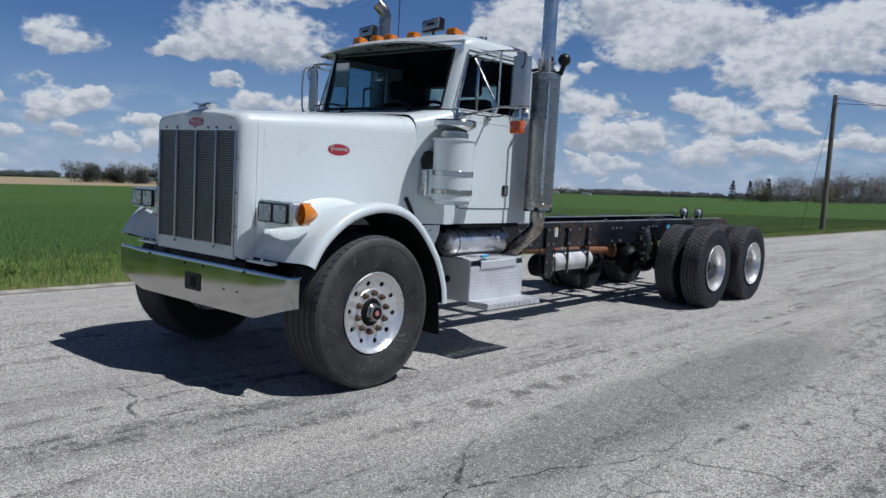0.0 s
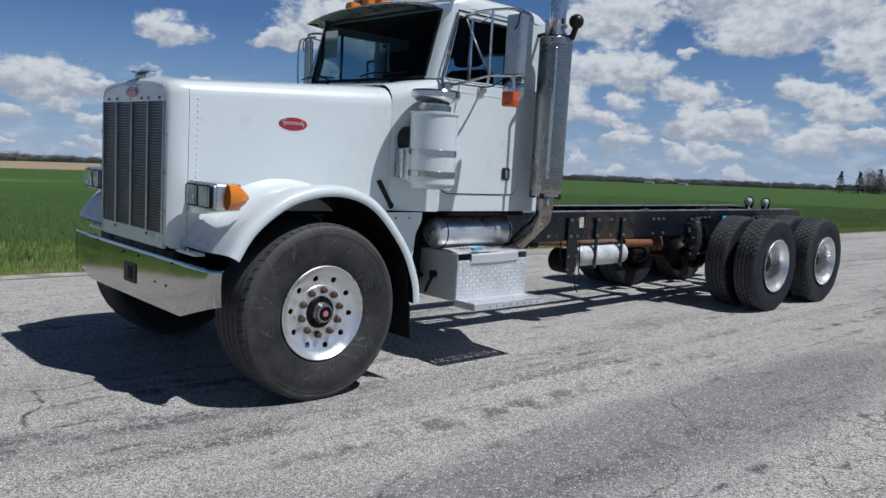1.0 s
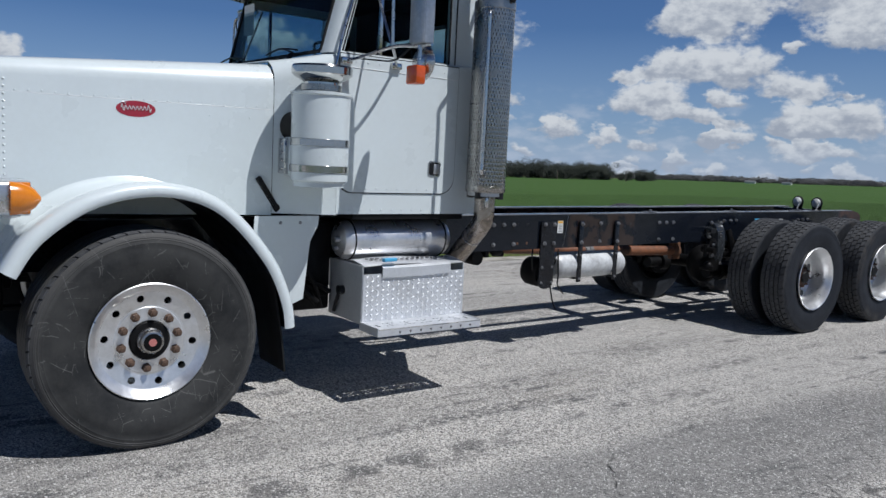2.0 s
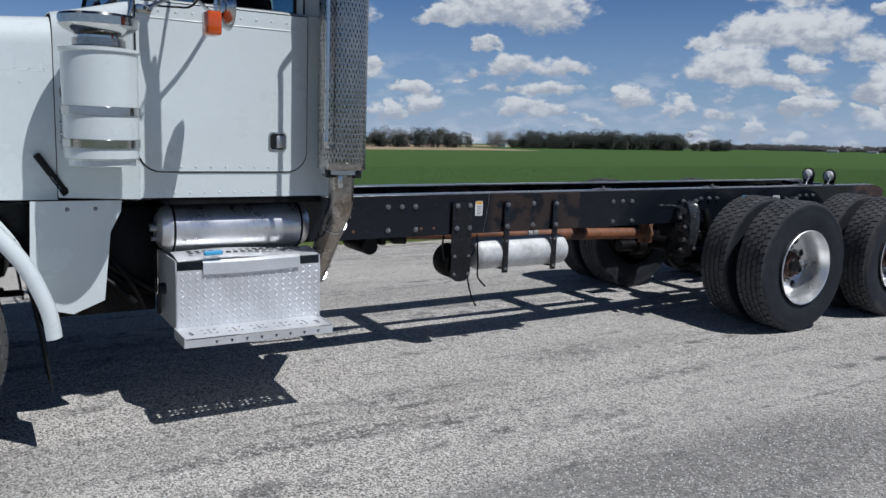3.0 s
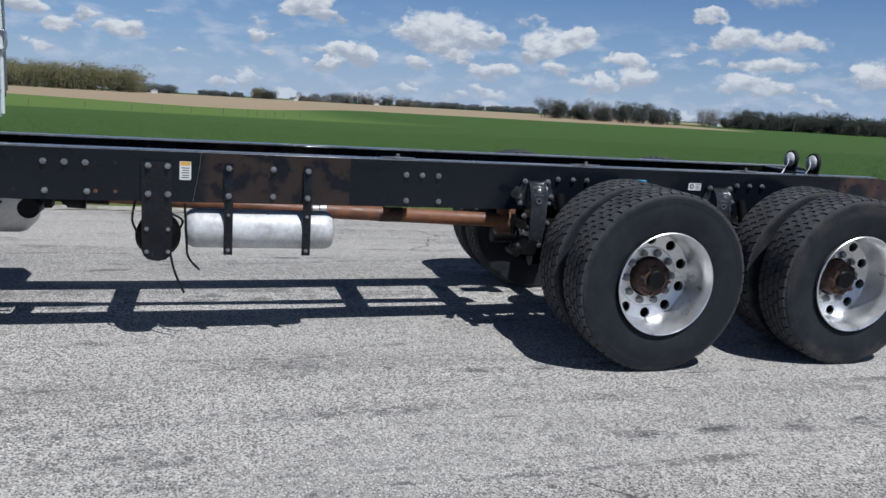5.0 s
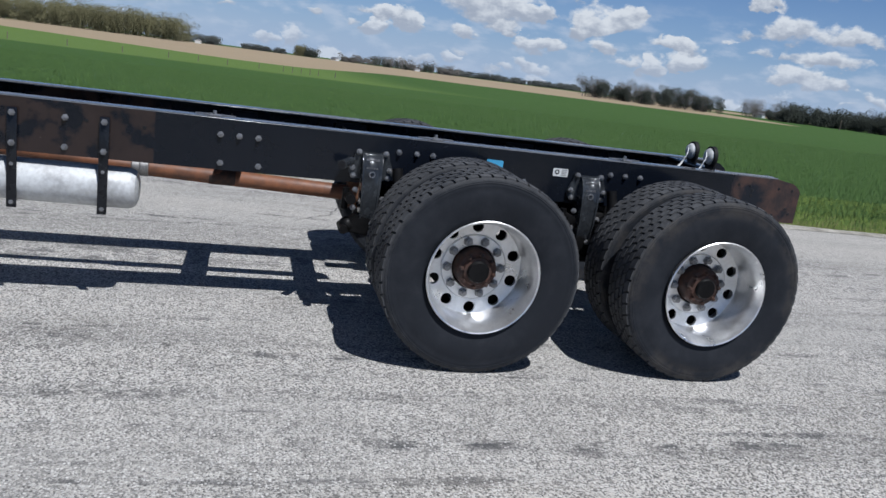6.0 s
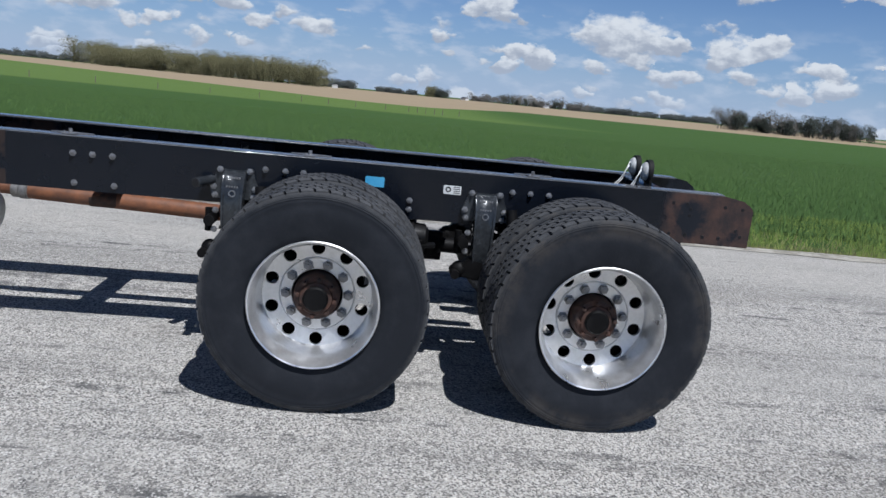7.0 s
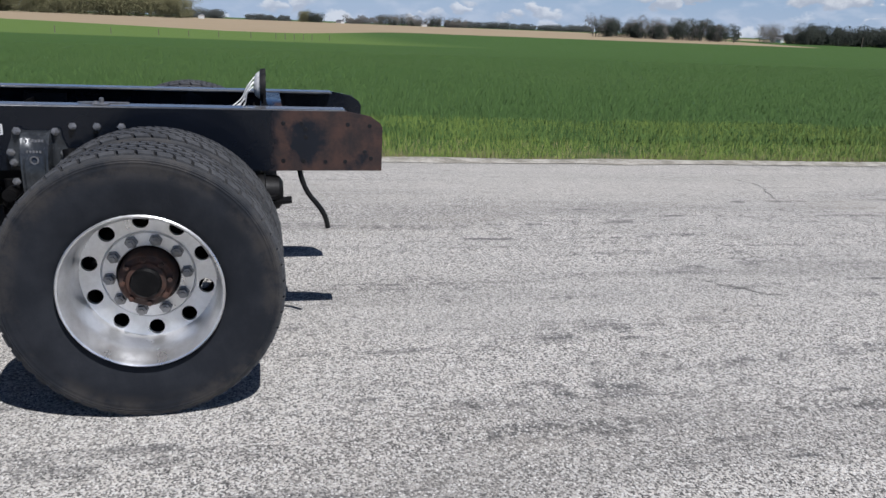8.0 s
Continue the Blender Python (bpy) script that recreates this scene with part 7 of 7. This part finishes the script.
def build_wheels():
    tyre_f, tyre_r, tyre_m = tyre_mesh("rib", 0.545, 0.39, 0.283, FRONT_RUBBER), tyre_mesh("block", 0.513, 0.262, 0.283, REAR_RUBBER), tyre_mesh("block", 0.513, 0.262, 0.283, MUDDY_RUBBER)
    tread_f, tread_r = tread_mesh("rib", 0.545, 0.39), tread_mesh("block", 0.513, 0.262)
    rim_f, rim_r, rim_in = front_rim(), rear_rim(RIM_METAL), rear_rim(GREASY)
    nut_f, nut_r = nut_mesh(NUT_RUST, 0.0185, 0.032), nut_mesh(NUT_GREY, 0.0195, 0.026)
    flat = Matrix.Rotation(math.pi, 4, "Z")
    # front: hub face, black ring, cap, window
    hub = fresh()
    lathe(hub, [(0.098, 0.10), (0.098, 0.131), (0.09, 0.139), (0.062, 0.141)], 40, "x")
    hub = finish("hub_ring", hub, GREASY, 30)
    cap = fresh()
    lathe(cap, [(0.064, 0.12), (0.064, 0.155), (0.058, 0.162), (0.054, 0.186), (0.047, 0.19), (0.0, 0.19)], 32, "x")
    for k in range(6):
        m = Matrix.Rotation(k * math.pi / 3, 4, "X") @ Matrix.Translation((0.158, 0, 0.057))
        box(cap, -0.006, 0.008, -0.008, 0.008, -0.006, 0.006, 0.002, m=m)
    cap = finish("hub_cap", cap, SHIELD, 30)
    win = fresh()
    lathe(win, [(0.019, 0.1895), (0.019, 0.193), (0.0, 0.194)], 28, "x")
    win = finish("hub_window", win, PINK, 30)
    dark = fresh()
    lathe(dark, [(0.044, 0.1895), (0.044, 0.1915), (0.018, 0.1915)], 28, "x")
    dark = finish("window_ring", dark, GREASY, 30)
    drum = fresh()
    lathe(drum, [(0.0, 0.10), (0.20, 0.10), (0.21, 0.09), (0.21, -0.10), (0.0, -0.10)], 40, "x")
    drum = finish("brake_drum", drum, GREASY, 30)
    for s in (1, -1):
        m = Matrix.Translation((s * 1.005, 0.0, 0.538)) @ (flat if s < 0 else Matrix.Identity(4)) @ Matrix.Rotation(radians(12), 4, "X")
        w = part("front_wheel", rim_f, None, truck, "polished aluminium front wheel with wide rib tyre", at=m)
        part("tyre", tyre_f, None, w, "wide scuffed black rib tyre")
        tagged(part("tread", tread_f, None, w), "notched shoulder tread", kind="stuff")
        part("hub_ring", hub, None, w)
        part("hub_cap", cap, None, w)
        part("hub_window", win, None, w, "faded red oil window")
        part("window_ring", dark, None, w)
        part("brake_drum", drum, None, w, at=Matrix.Translation((-0.05, 0, 0)))
        for k in range(10):
            a = 2 * math.pi * (k + 0.5) / 10
            part("lug_nut", nut_f, None, w, at=Matrix.Translation((0.131, 0.1375 * math.sin(a), 0.1375 * math.cos(a))))
    # rear hub: rusty flange with studs
    rhub = fresh()
    lathe(rhub, [(0.108, -0.10), (0.105, -0.012), (0.098, 0.0), (0.078, 0.004), (0.072, 0.016), (0.05, 0.020), (0.046, 0.030), (0.0, 0.032)], 40, "x")
    rhub = finish("axle_flange", rhub, HUB_RUST, 30)
    rcap = fresh()
    lathe(rcap, [(0.058, 0.015), (0.058, 0.026), (0.05, 0.037), (0.0, 0.04)], 32, "x")
    rcap = finish("axle_cap", rcap, GREASY, 30)
    stud = nut_mesh(HUB_RUST, 0.011, 0.024)
    for y, turn in ((5.975, 38), (7.275, 5)):
        for s in (1, -1):
            for x, outer in ((1.09, True), (0.745, False)):
                spin = Matrix.Rotation(radians(turn + (7 if not outer else 0)), 4, "X")
                face = s if outer else -s
                m = Matrix.Translation((s * x, y, 0.545)) @ (flat if face < 0 else Matrix.Identity(4)) @ spin
                w = part("rear_wheel", rim_r if outer else rim_in, None, truck, "deep-dish aluminium dual wheel" if outer else "inner dual wheel", at=m)
                part("tyre", tyre_r if y < 6.5 else tyre_m, None, w, "black drive tyre with block tread" if y < 6.5 else "black drive tyre browned with dried mud")
                tagged(part("tread", tread_r, None, w), "worn block tread", kind="stuff")
                if outer:
                    part("axle_flange", rhub, None, w, "rusty axle flange")
                    part("axle_cap", rcap, None, w)
                    for k in range(8):
                        a = 2 * math.pi * k / 8
                        part("flange_stud", stud, None, w, at=Matrix.Translation((0.0, 0.086 * math.sin(a), 0.086 * math.cos(a))))
                    for k in range(10):
                        a = 2 * math.pi * (k + 0.5) / 10
                        part("lug_nut", nut_r, None, w, at=Matrix.Translation((-0.067, 0.1429 * math.sin(a), 0.1429 * math.cos(a))))
                else:
                    part("brake_drum", drum, None, w)


build_chassis()
build_wheels()


# ---- ground ----
def land(x, y):
    """Height of the land beside the level road."""
    d = -(x + 4.0)
    if d <= 0:
        return -0.05 - 0.02 * max(0.0, x - 10.5)
    h = -0.046 * d if d < 170 else -7.82 - 0.0247 * (d - 170)
    w = min(d / 60, 1.0)
    bank = 0.02 * math.sin(y * 0.9) * min(d, 1.0)
    return -0.03 + h + 0.007 * y * w * w * (3 - 2 * w) + bank * math.exp(-d / 8)


def crown_rise(x, y):
    """The road's slight crown under the rear wheels."""
    a, q = min(max((y - 2.5) / 4.0, 0), 1), min(max((x + 3.0) / 2.5, 0), 1)
    return 0.035 * a * a * (3 - 2 * a) * q * q * (3 - 2 * q)


def build_ground():
    xs = [1600, 400, 120, 40, 18, 12, 10.5, 6, 2, -2, -3.6] + [-4.0 - 0.4 * k for k in range(30)] + [-16 - 1.5 * 1.18 ** k for k in range(1, 38)]
    ys = sorted([-14 + k * 1.0 for k in range(60)] + [46 + 2.2 * 1.13 ** k for k in range(1, 48)] + [-14 - 2.2 * 1.13 ** k for k in range(1, 44)])
    bm = fresh()
    sheet(bm, [[(x, y, land(x, y)) for y in ys] for x in xs])
    for f in bm.faces:
        if f.normal.z < 0:
            f.normal_flip()
    g = new("ground", finish("ground", bm, FIELD, 80))
    tagged(g, "green crop field sloping gently away to tan stubble and woods", "ground", kind="structure")
    # road with ragged edge
    bm = fresh()
    ys = sorted([-30 + 0.5 * k for k in range(180)] + [60 + 4 * k for k in range(1, 90)] + [-30 - 5 * k for k in range(1, 40)])
    rows = []
    for y in ys:
        e = -4.0 + 0.10 * noise.noise(Vector((0.3, y * 0.35, 2))) + 0.05 * noise.noise(Vector((1.3, y * 1.9, 5)))
        rows.append([(e - 0.12, y, -0.06), (e, y, -0.006), (e + 0.25, y, 0.0)] + [(x, y, crown_rise(x, y)) for x in (-3, -2.4, -1.8, -1.2, -0.6, 0, 2, 4, 6, 8, 10)] + [(10.3, y, -0.06)])
    sheet(bm, rows)
    for f in bm.faces:
        if f.normal.z < 0:
            f.normal_flip()
    road = new("road", finish("road", bm, ASPHALT, 60))
    tagged(road, "weathered pale grey chip-sealed asphalt road with dark tyre streaks", "road", kind="structure")
    # pale gravel along the edge
    bm = fresh()
    rows = []
    for y in [q for q in ys if -60 < q < 250]:
        e = -3.95 + 0.10 * noise.noise(Vector((0.3, y * 0.35, 2)))
        w = 0.36 + 0.22 * noise.noise(Vector((7, y * 0.5, 1))) + 0.14 * noise.noise(Vector((3, y * 2.3, 4)))
        rows.append([(e - w, y, land(e - w, y) + 0.004), (e - w * 0.5, y, 0.0), (e - 0.05, y, 0.004), (e + 0.10 + 0.1 * noise.noise(Vector((9, y * 1.7, 1))), y, 0.004)])
    sheet(bm, rows)
    for f in bm.faces:
        if f.normal.z < 0:
            f.normal_flip()
    tagged(new("gravel_edge", finish("gravel_edge", bm, GRAVEL, 80)), "pale dusty gravel edge between road and grass", "gravel", kind="structure")


def blades(name, label, mat, count, region, height, width, seed, bend=0.5, clump=0.0):
    """Many upright blades, one mesh: two quads each, bent over at the tip."""
    rng = np.random.default_rng(seed)
    x, y = region(rng, count)
    if clump:
        keep = np.array([noise.noise(Vector((a * 0.8, b * 0.8, seed))) + rng.uniform(-0.4, 0.4) > clump - 0.5 for a, b in zip(x, y)])
        x, y = x[keep], y[keep]
    n = len(x)
    z = np.array([land(a, b) for a, b in zip(x, y)])
    hgt = height * rng.uniform(0.5, 1.25, n)
    wid = width * rng.uniform(0.6, 1.3, n)
    a, lean_a = rng.uniform(0, 6.283, n), rng.uniform(0, 6.283, n)
    off = bend * hgt * rng.uniform(0.1, 1.0, n)
    dx, dy = np.cos(a) * wid / 2, np.sin(a) * wid / 2
    lx, ly = np.cos(lean_a) * off, np.sin(lean_a) * off
    vs = np.empty((n, 5, 3))
    vs[:, 0] = np.stack([x - dx, y - dy, z - 0.02], 1)
    vs[:, 1] = np.stack([x + dx, y + dy, z - 0.02], 1)
    vs[:, 2] = np.stack([x + dx * 0.7 + lx * 0.35, y + dy * 0.7 + ly * 0.35, z + hgt * 0.6], 1)
    vs[:, 3] = np.stack([x - dx * 0.7 + lx * 0.35, y - dy * 0.7 + ly * 0.35, z + hgt * 0.6], 1)
    vs[:, 4] = np.stack([x + lx, y + ly, z + hgt * 0.95], 1)
    i0 = np.arange(n) * 5
    quads = np.stack([i0, i0 + 1, i0 + 2, i0 + 3], 1).tolist()
    tris = np.stack([i0 + 3, i0 + 2, i0 + 4], 1).tolist()
    me = bpy.data.meshes.new(name)
    me.from_pydata(vs.reshape(-1, 3).tolist(), [], quads + tris)
    me.materials.append(mat)
    ob = new(name, me)
    return tagged(ob, label, "grass", kind="stuff")


def strip(x0, x1, y0, y1, power=1.0):
    def pick(rng, n):
        return x0 + (x1 - x0) * rng.uniform(0, 1, n) ** power, rng.uniform(y0, y1, n)
    return pick


def crown(vs, fs, rng, centre, size, count, leaf):
    """Adds a crown of many small random leaf clumps within an egg shape, thinner outwards."""
    way = rng.normal(size=(count, 3))
    way /= np.linalg.norm(way, axis=1, keepdims=True) + 1e-9
    p = np.array(centre) + way * np.array(size) * rng.uniform(0.2, 1.0, (count, 1)) ** 0.6
    tips = p[:, None, :] + rng.normal(size=(count, 3, 3)) * leaf
    i = len(vs)
    vs.extend(tips.reshape(-1, 3).tolist())
    fs.extend((i + 3 * k, i + 3 * k + 1, i + 3 * k + 2) for k in range(count))


def stem(vs, fs, base, top, r0, r1):
    i = len(vs)
    for p, r in ((base, r0), (top, r1)):
        for k in range(5):
            a = 2 * math.pi * k / 5
            vs.append((p[0] + r * math.cos(a), p[1] + r * math.sin(a), p[2]))
    for k in range(5):
        j = (k + 1) % 5
        fs.append((i + k, i + j, i + 5 + j, i + 5 + k))


def wood(name, label, mat, spots, height, seed, leaves=70, spread=0.42, leaf=0.5, low=0.72):
    """A belt of far trees: trunk, limbs and crown each; one object."""
    rng = np.random.default_rng(seed)
    vs, fs = [], []
    for x, y in spots:
        h = height * rng.uniform(low, 1.12) * (1 + 0.3 * noise.noise(Vector((x * 0.035, y * 0.035, seed))))
        z = land(x, y) - 0.4
        stem(vs, fs, (x, y, z), (x + rng.normal() * 0.4, y + rng.normal() * 0.4, z + h * 0.75), h * 0.022, h * 0.008)
        for _ in range(3):
            b = z + h * rng.uniform(0.3, 0.55)
            stem(vs, fs, (x, y, b), (x + rng.normal() * h * 0.14, y + rng.normal() * h * 0.14, b + h * 0.25), h * 0.009, h * 0.003)
        for q in range(6):
            c = (x + rng.normal() * h * 0.16, y + rng.normal() * h * 0.16, z + h * (0.16 + 0.11 * q + rng.uniform(0.0, 0.12)))
            crown(vs, fs, rng, c, (h * spread * 0.6, h * spread * 0.6, h * 0.2), leaves // 2, leaf * 0.62)
    me = bpy.data.meshes.new(name)
    me.from_pydata(vs, [], fs)
    me.materials.append(mat)
    return tagged(new(name, me), label, "trees", kind="stuff")


def line_spots(a, b, n, depth, seed):
    rng = np.random.default_rng(seed)
    t = rng.uniform(0, 1, n)
    d = np.array(b) - np.array(a)
    side = np.array((-d[1], d[0])) / np.linalg.norm(d)
    w = rng.uniform(0, 1, n) * depth
    return [tuple(np.array(a) + d * q + side * u) for q, u in zip(t, w)]


build_ground()
blades("verge_grass", "tall uneven spring grass along the road edge", GRASS, 250000, strip(-4.25, -8.6, -16, 62, 1.2), 0.085, 0.0048, 11, 0.9, 0.22)
blades("verge_dry_grass", "pale dry grass stems among the green verge", DRY, 16000, strip(-4.05, -5.6, -16, 50, 1.4), 0.09, 0.005, 12, 1.0)
blades("crop", "even dark green young cereal crop", CROP, 190000, strip(-5.9, -52, -20, 75, 2.2), 0.10, 0.012, 13, 1.0)

wood("far_wood", "broad budding wood beyond the stubble field", SPRING_WOOD, line_spots((-487, -36), (-512, -190), 190, -40, 1), 15.5, 21, 420, 0.5, 0.36, 0.76)
wood("dark_wood", "dark wood at the end of the crop field", DARK_WOOD, line_spots((-367, 280), (-322, 366), 150, 34, 2), 11.9, 22, 420, 0.46, 0.32, 0.5)
wood("dark_wood_edge", "lower trees at the ends of the dark wood", DARK_WOOD, line_spots((-324, 364), (-308, 386), 16, 18, 61) + line_spots((-374, 270), (-366, 282), 10, 18, 62), 7.6, 63, 360, 0.5, 0.3, 0.45)
wood("bare_grove", "thin bare trees beside the dark wood", BARE_WOOD, line_spots((-390, 262), (-372, 282), 12, 20, 8), 10.0, 28, 300, 0.4, 0.22)
wood("farm_trees", "group of trees round a far farmstead", DARK_WOOD, line_spots((-366, 166), (-347, 229), 26, 18, 3), 10.5, 23, 640, 0.46, 0.28)
wood("farm_trees_bare", "half-bare trees of a far farmstead", BARE_WOOD, line_spots((-372, 160), (-350, 222), 22, 18, 4), 11.0, 24, 560, 0.42, 0.22)
wood("roadside_trees", "row of budding trees near the road", BARE_WOOD, line_spots((-138, 395), (-25, 330), 66, 25, 5), 14.0, 25, 560, 0.44, 0.22)
wood("yellow_willow", "yellow-green budding tree in the row", SPRING_WOOD, [(-132, 392), (-95, 372)], 10.5, 26, 300, 0.5, 0.4)
FAR = 0.26
# FAR_WOOD and HILL_WOOD belts carry their haze in the leaf colour
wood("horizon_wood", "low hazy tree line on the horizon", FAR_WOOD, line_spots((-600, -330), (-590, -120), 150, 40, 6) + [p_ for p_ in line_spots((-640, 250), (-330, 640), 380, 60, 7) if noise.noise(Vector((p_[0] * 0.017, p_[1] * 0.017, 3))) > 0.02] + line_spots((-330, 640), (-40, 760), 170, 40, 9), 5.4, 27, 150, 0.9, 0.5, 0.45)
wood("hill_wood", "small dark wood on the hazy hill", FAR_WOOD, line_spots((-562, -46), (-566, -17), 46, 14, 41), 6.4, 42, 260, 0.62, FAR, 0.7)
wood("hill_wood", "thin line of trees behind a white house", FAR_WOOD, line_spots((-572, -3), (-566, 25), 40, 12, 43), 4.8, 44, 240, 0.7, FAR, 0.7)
wood("green_clump", "fresh green clump of trees beyond the stubble", SPRING_WOOD, line_spots((-556, 30), (-556, 39), 9, 6, 45), 7.6, 46, 320, 0.5, FAR, 0.75)
wood("green_clump", "dark green clump of trees beyond the stubble", DARK_WOOD, line_spots((-557, 38), (-557, 47), 9, 6, 47), 7.2, 48, 320, 0.5, FAR, 0.75)
wood("village_trees", "bare trees round the far houses", BARE_WOOD, line_spots((-566, 64), (-556, 148), 74, 16, 49), 8.0, 50, 240, 0.48, FAR, 0.4)
wood("village_trees", "dark evergreen trees among the far houses", DARK_WOOD, line_spots((-560, 78), (-556, 140), 15, 10, 51), 6.8, 52, 240, 0.42, FAR, 0.5)
wood("low_wood", "low wood behind the stubble field, haze put into its grey", FAR_WOOD, line_spots((-590, 150), (-610, 262), 150, 24, 53), 5.2, 54, 200, 0.8, 0.32, 0.6)

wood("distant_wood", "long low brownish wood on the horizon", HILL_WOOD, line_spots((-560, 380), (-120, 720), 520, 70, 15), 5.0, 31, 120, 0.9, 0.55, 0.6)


def conifer(x, y, h, seed):
    rng = np.random.default_rng(seed)
    z = land(x, y) - 0.3
    tree = thing("conifer", "dark spruce tree standing in the tree row", "tree", (x, y, z))
    bm = fresh()
    rod(bm, (0, 0, 0), (0, 0, h), h * 0.02, h * 0.004, 8)
    part("trunk", bm, BARK, tree)
    vs, fs = [], []
    for k in range(26):
        t = k / 25
        r = h * 0.27 * (1 - t) ** 0.85 * rng.uniform(0.8, 1.15)
        for _ in range(16):
            a = rng.uniform(0, 6.283)
            q = r * rng.uniform(0.5, 1.0)
            p = np.array((q * math.cos(a), q * math.sin(a), h * (0.08 + 0.92 * t) - q * 0.25))
            i = len(vs)
            vs.extend((p + d).tolist() for d in rng.normal(size=(3, 3)) * np.array((0.45, 0.45, 0.2)))
            fs.append((i, i + 1, i + 2))
    me = bpy.data.meshes.new("needles")
    me.from_pydata(vs, [], fs)
    me.materials.append(CONIFER)
    part("needles", me, None, tree)


conifer(-146, 392, 10.5, 1)
conifer(-139, 396, 10.5, 2)
conifer(-128, 390, 11.5, 3)


def build_pole():
    x, y = -5.95, 36.8
    pole = thing("utility_pole", "leaning weathered wooden utility pole in the verge", "utility pole", (x, y, land(x, y)))
    part("pole_shaft", rod(fresh(), (0, 0, -0.3), (0.0, 0.05, 6.4), 0.125, 0.10, 14), POLE_WOOD, pole)
    bm = fresh()
    rod(bm, (0, -0.05, 6.0), (0, -0.05, 6.3), 0.02, seg=8)
    rod(bm, (0.10, 0, 5.9), (0.16, 0, 5.95), 0.03, seg=8)
    part("insulator", bm, GALVANISED, pole)
    bm = fresh()
    hose(bm, [(0.1, 0, 6.25), (10, 22, 6.0), (20, 44, 6.3)], 0.012, 5)
    hose(bm, [(0.1, 0, 6.0), (8, -4, 5.3), (26, -10, 4.9)], 0.012, 5)
    hose(bm, [(0, 0, 6.2), (-0.4, -0.3, 3.0), (-0.8, -0.6, 0.0)], 0.008, 5)
    part("wire", bm, PLASTIC, pole)


build_pole()


def fence_post(x, y):
    p = thing("fence_post", "weathered wooden fence post at the field margin", "fence post", (x, y, land(x, y)), "fence posts")
    part("post", rod(fresh(), (0, 0, -0.2), (0, 0, 0.95), 0.06, 0.055, 8), POLE_WOOD, p)


for x_, y_ in ([(-131, -8), (-131, -3.5), (-132, 1), (-133, 6), (-134, 10), (-134, 11.5), (-135, 13), (-135, 14.5), (-136, 16), (-137, 19), (-125, -14), (-122, -21), (-119, -28), (-116, -36), (-113, -44)]):
    fence_post(x_, y_)


def far_pole(x, y, h):
    p = thing("utility_pole", "thin pale utility pole in front of the far wood", "utility pole", (x, y, land(x, y)), "far poles")
    part("pole_shaft", rod(fresh(), (0, 0, -0.3), (0, 0, h), 0.16, 0.12, 8), POLE_WOOD, p)
    part("crossarm", box(fresh(), -0.06, 0.06, -0.7, 0.7, h - 0.7, h - 0.55), POLE_WOOD, p)


for x_, y_, h_ in ((-318, 273, 4.9), (-300, 294, 5.2), (-290, 336, 5.6)):
    far_pole(x_, y_, h_)


def farm_building(x, y, w, d, h, turn, wall, roof, label):
    b = thing("farm_building", label, "building", (x, y, land(x, y)))
    m = Matrix.Rotation(radians(turn), 4, "Z")
    bm = fresh()
    box(bm, -w, w, -d, d, -0.5, h)
    bmesh.ops.transform(bm, matrix=m, verts=bm.verts)
    part("wall", bm, wall, b)
    bm = fresh()
    prism(bm, [(-d * 1.06, h), (d * 1.06, h), (0, h + d * 0.55)], "x", -w * 1.03, w * 1.03)
    bmesh.ops.transform(bm, matrix=m, verts=bm.verts)
    part("roof", bm, roof, b)
    for k in (-0.6, 0.0, 0.6):
        part("window", box(fresh(), k * w - 0.6, k * w + 0.6, d, d + 0.05, h * 0.3, h * 0.75), PLASTIC, b, at=m)


for x_, y_, w_, d_, h_, r_, lab_ in ((-318, 496, 3.4, 1.6, 1.1, 20, "long white farm building far beyond the field"), (-296, 505, 3.0, 1.6, 0.9, 10, "low white barn far beyond the field"), (-560, 60, 2.4, 1.8, 1.3, 40, "small white house among far trees"),
                                    (-560, 118, 2.2, 1.8, 1.2, 0, "small white house by the tree line"), (-520, -28, 2, 1.8, 1.8, 0, "white house beside the wood"), (-420, 300, 3, 2.2, 1.8, 30, "white farmhouse behind the trees")):
    farm_building(x_, y_, w_, d_, h_, r_, GREY_WHITE, GALVANISED, lab_)
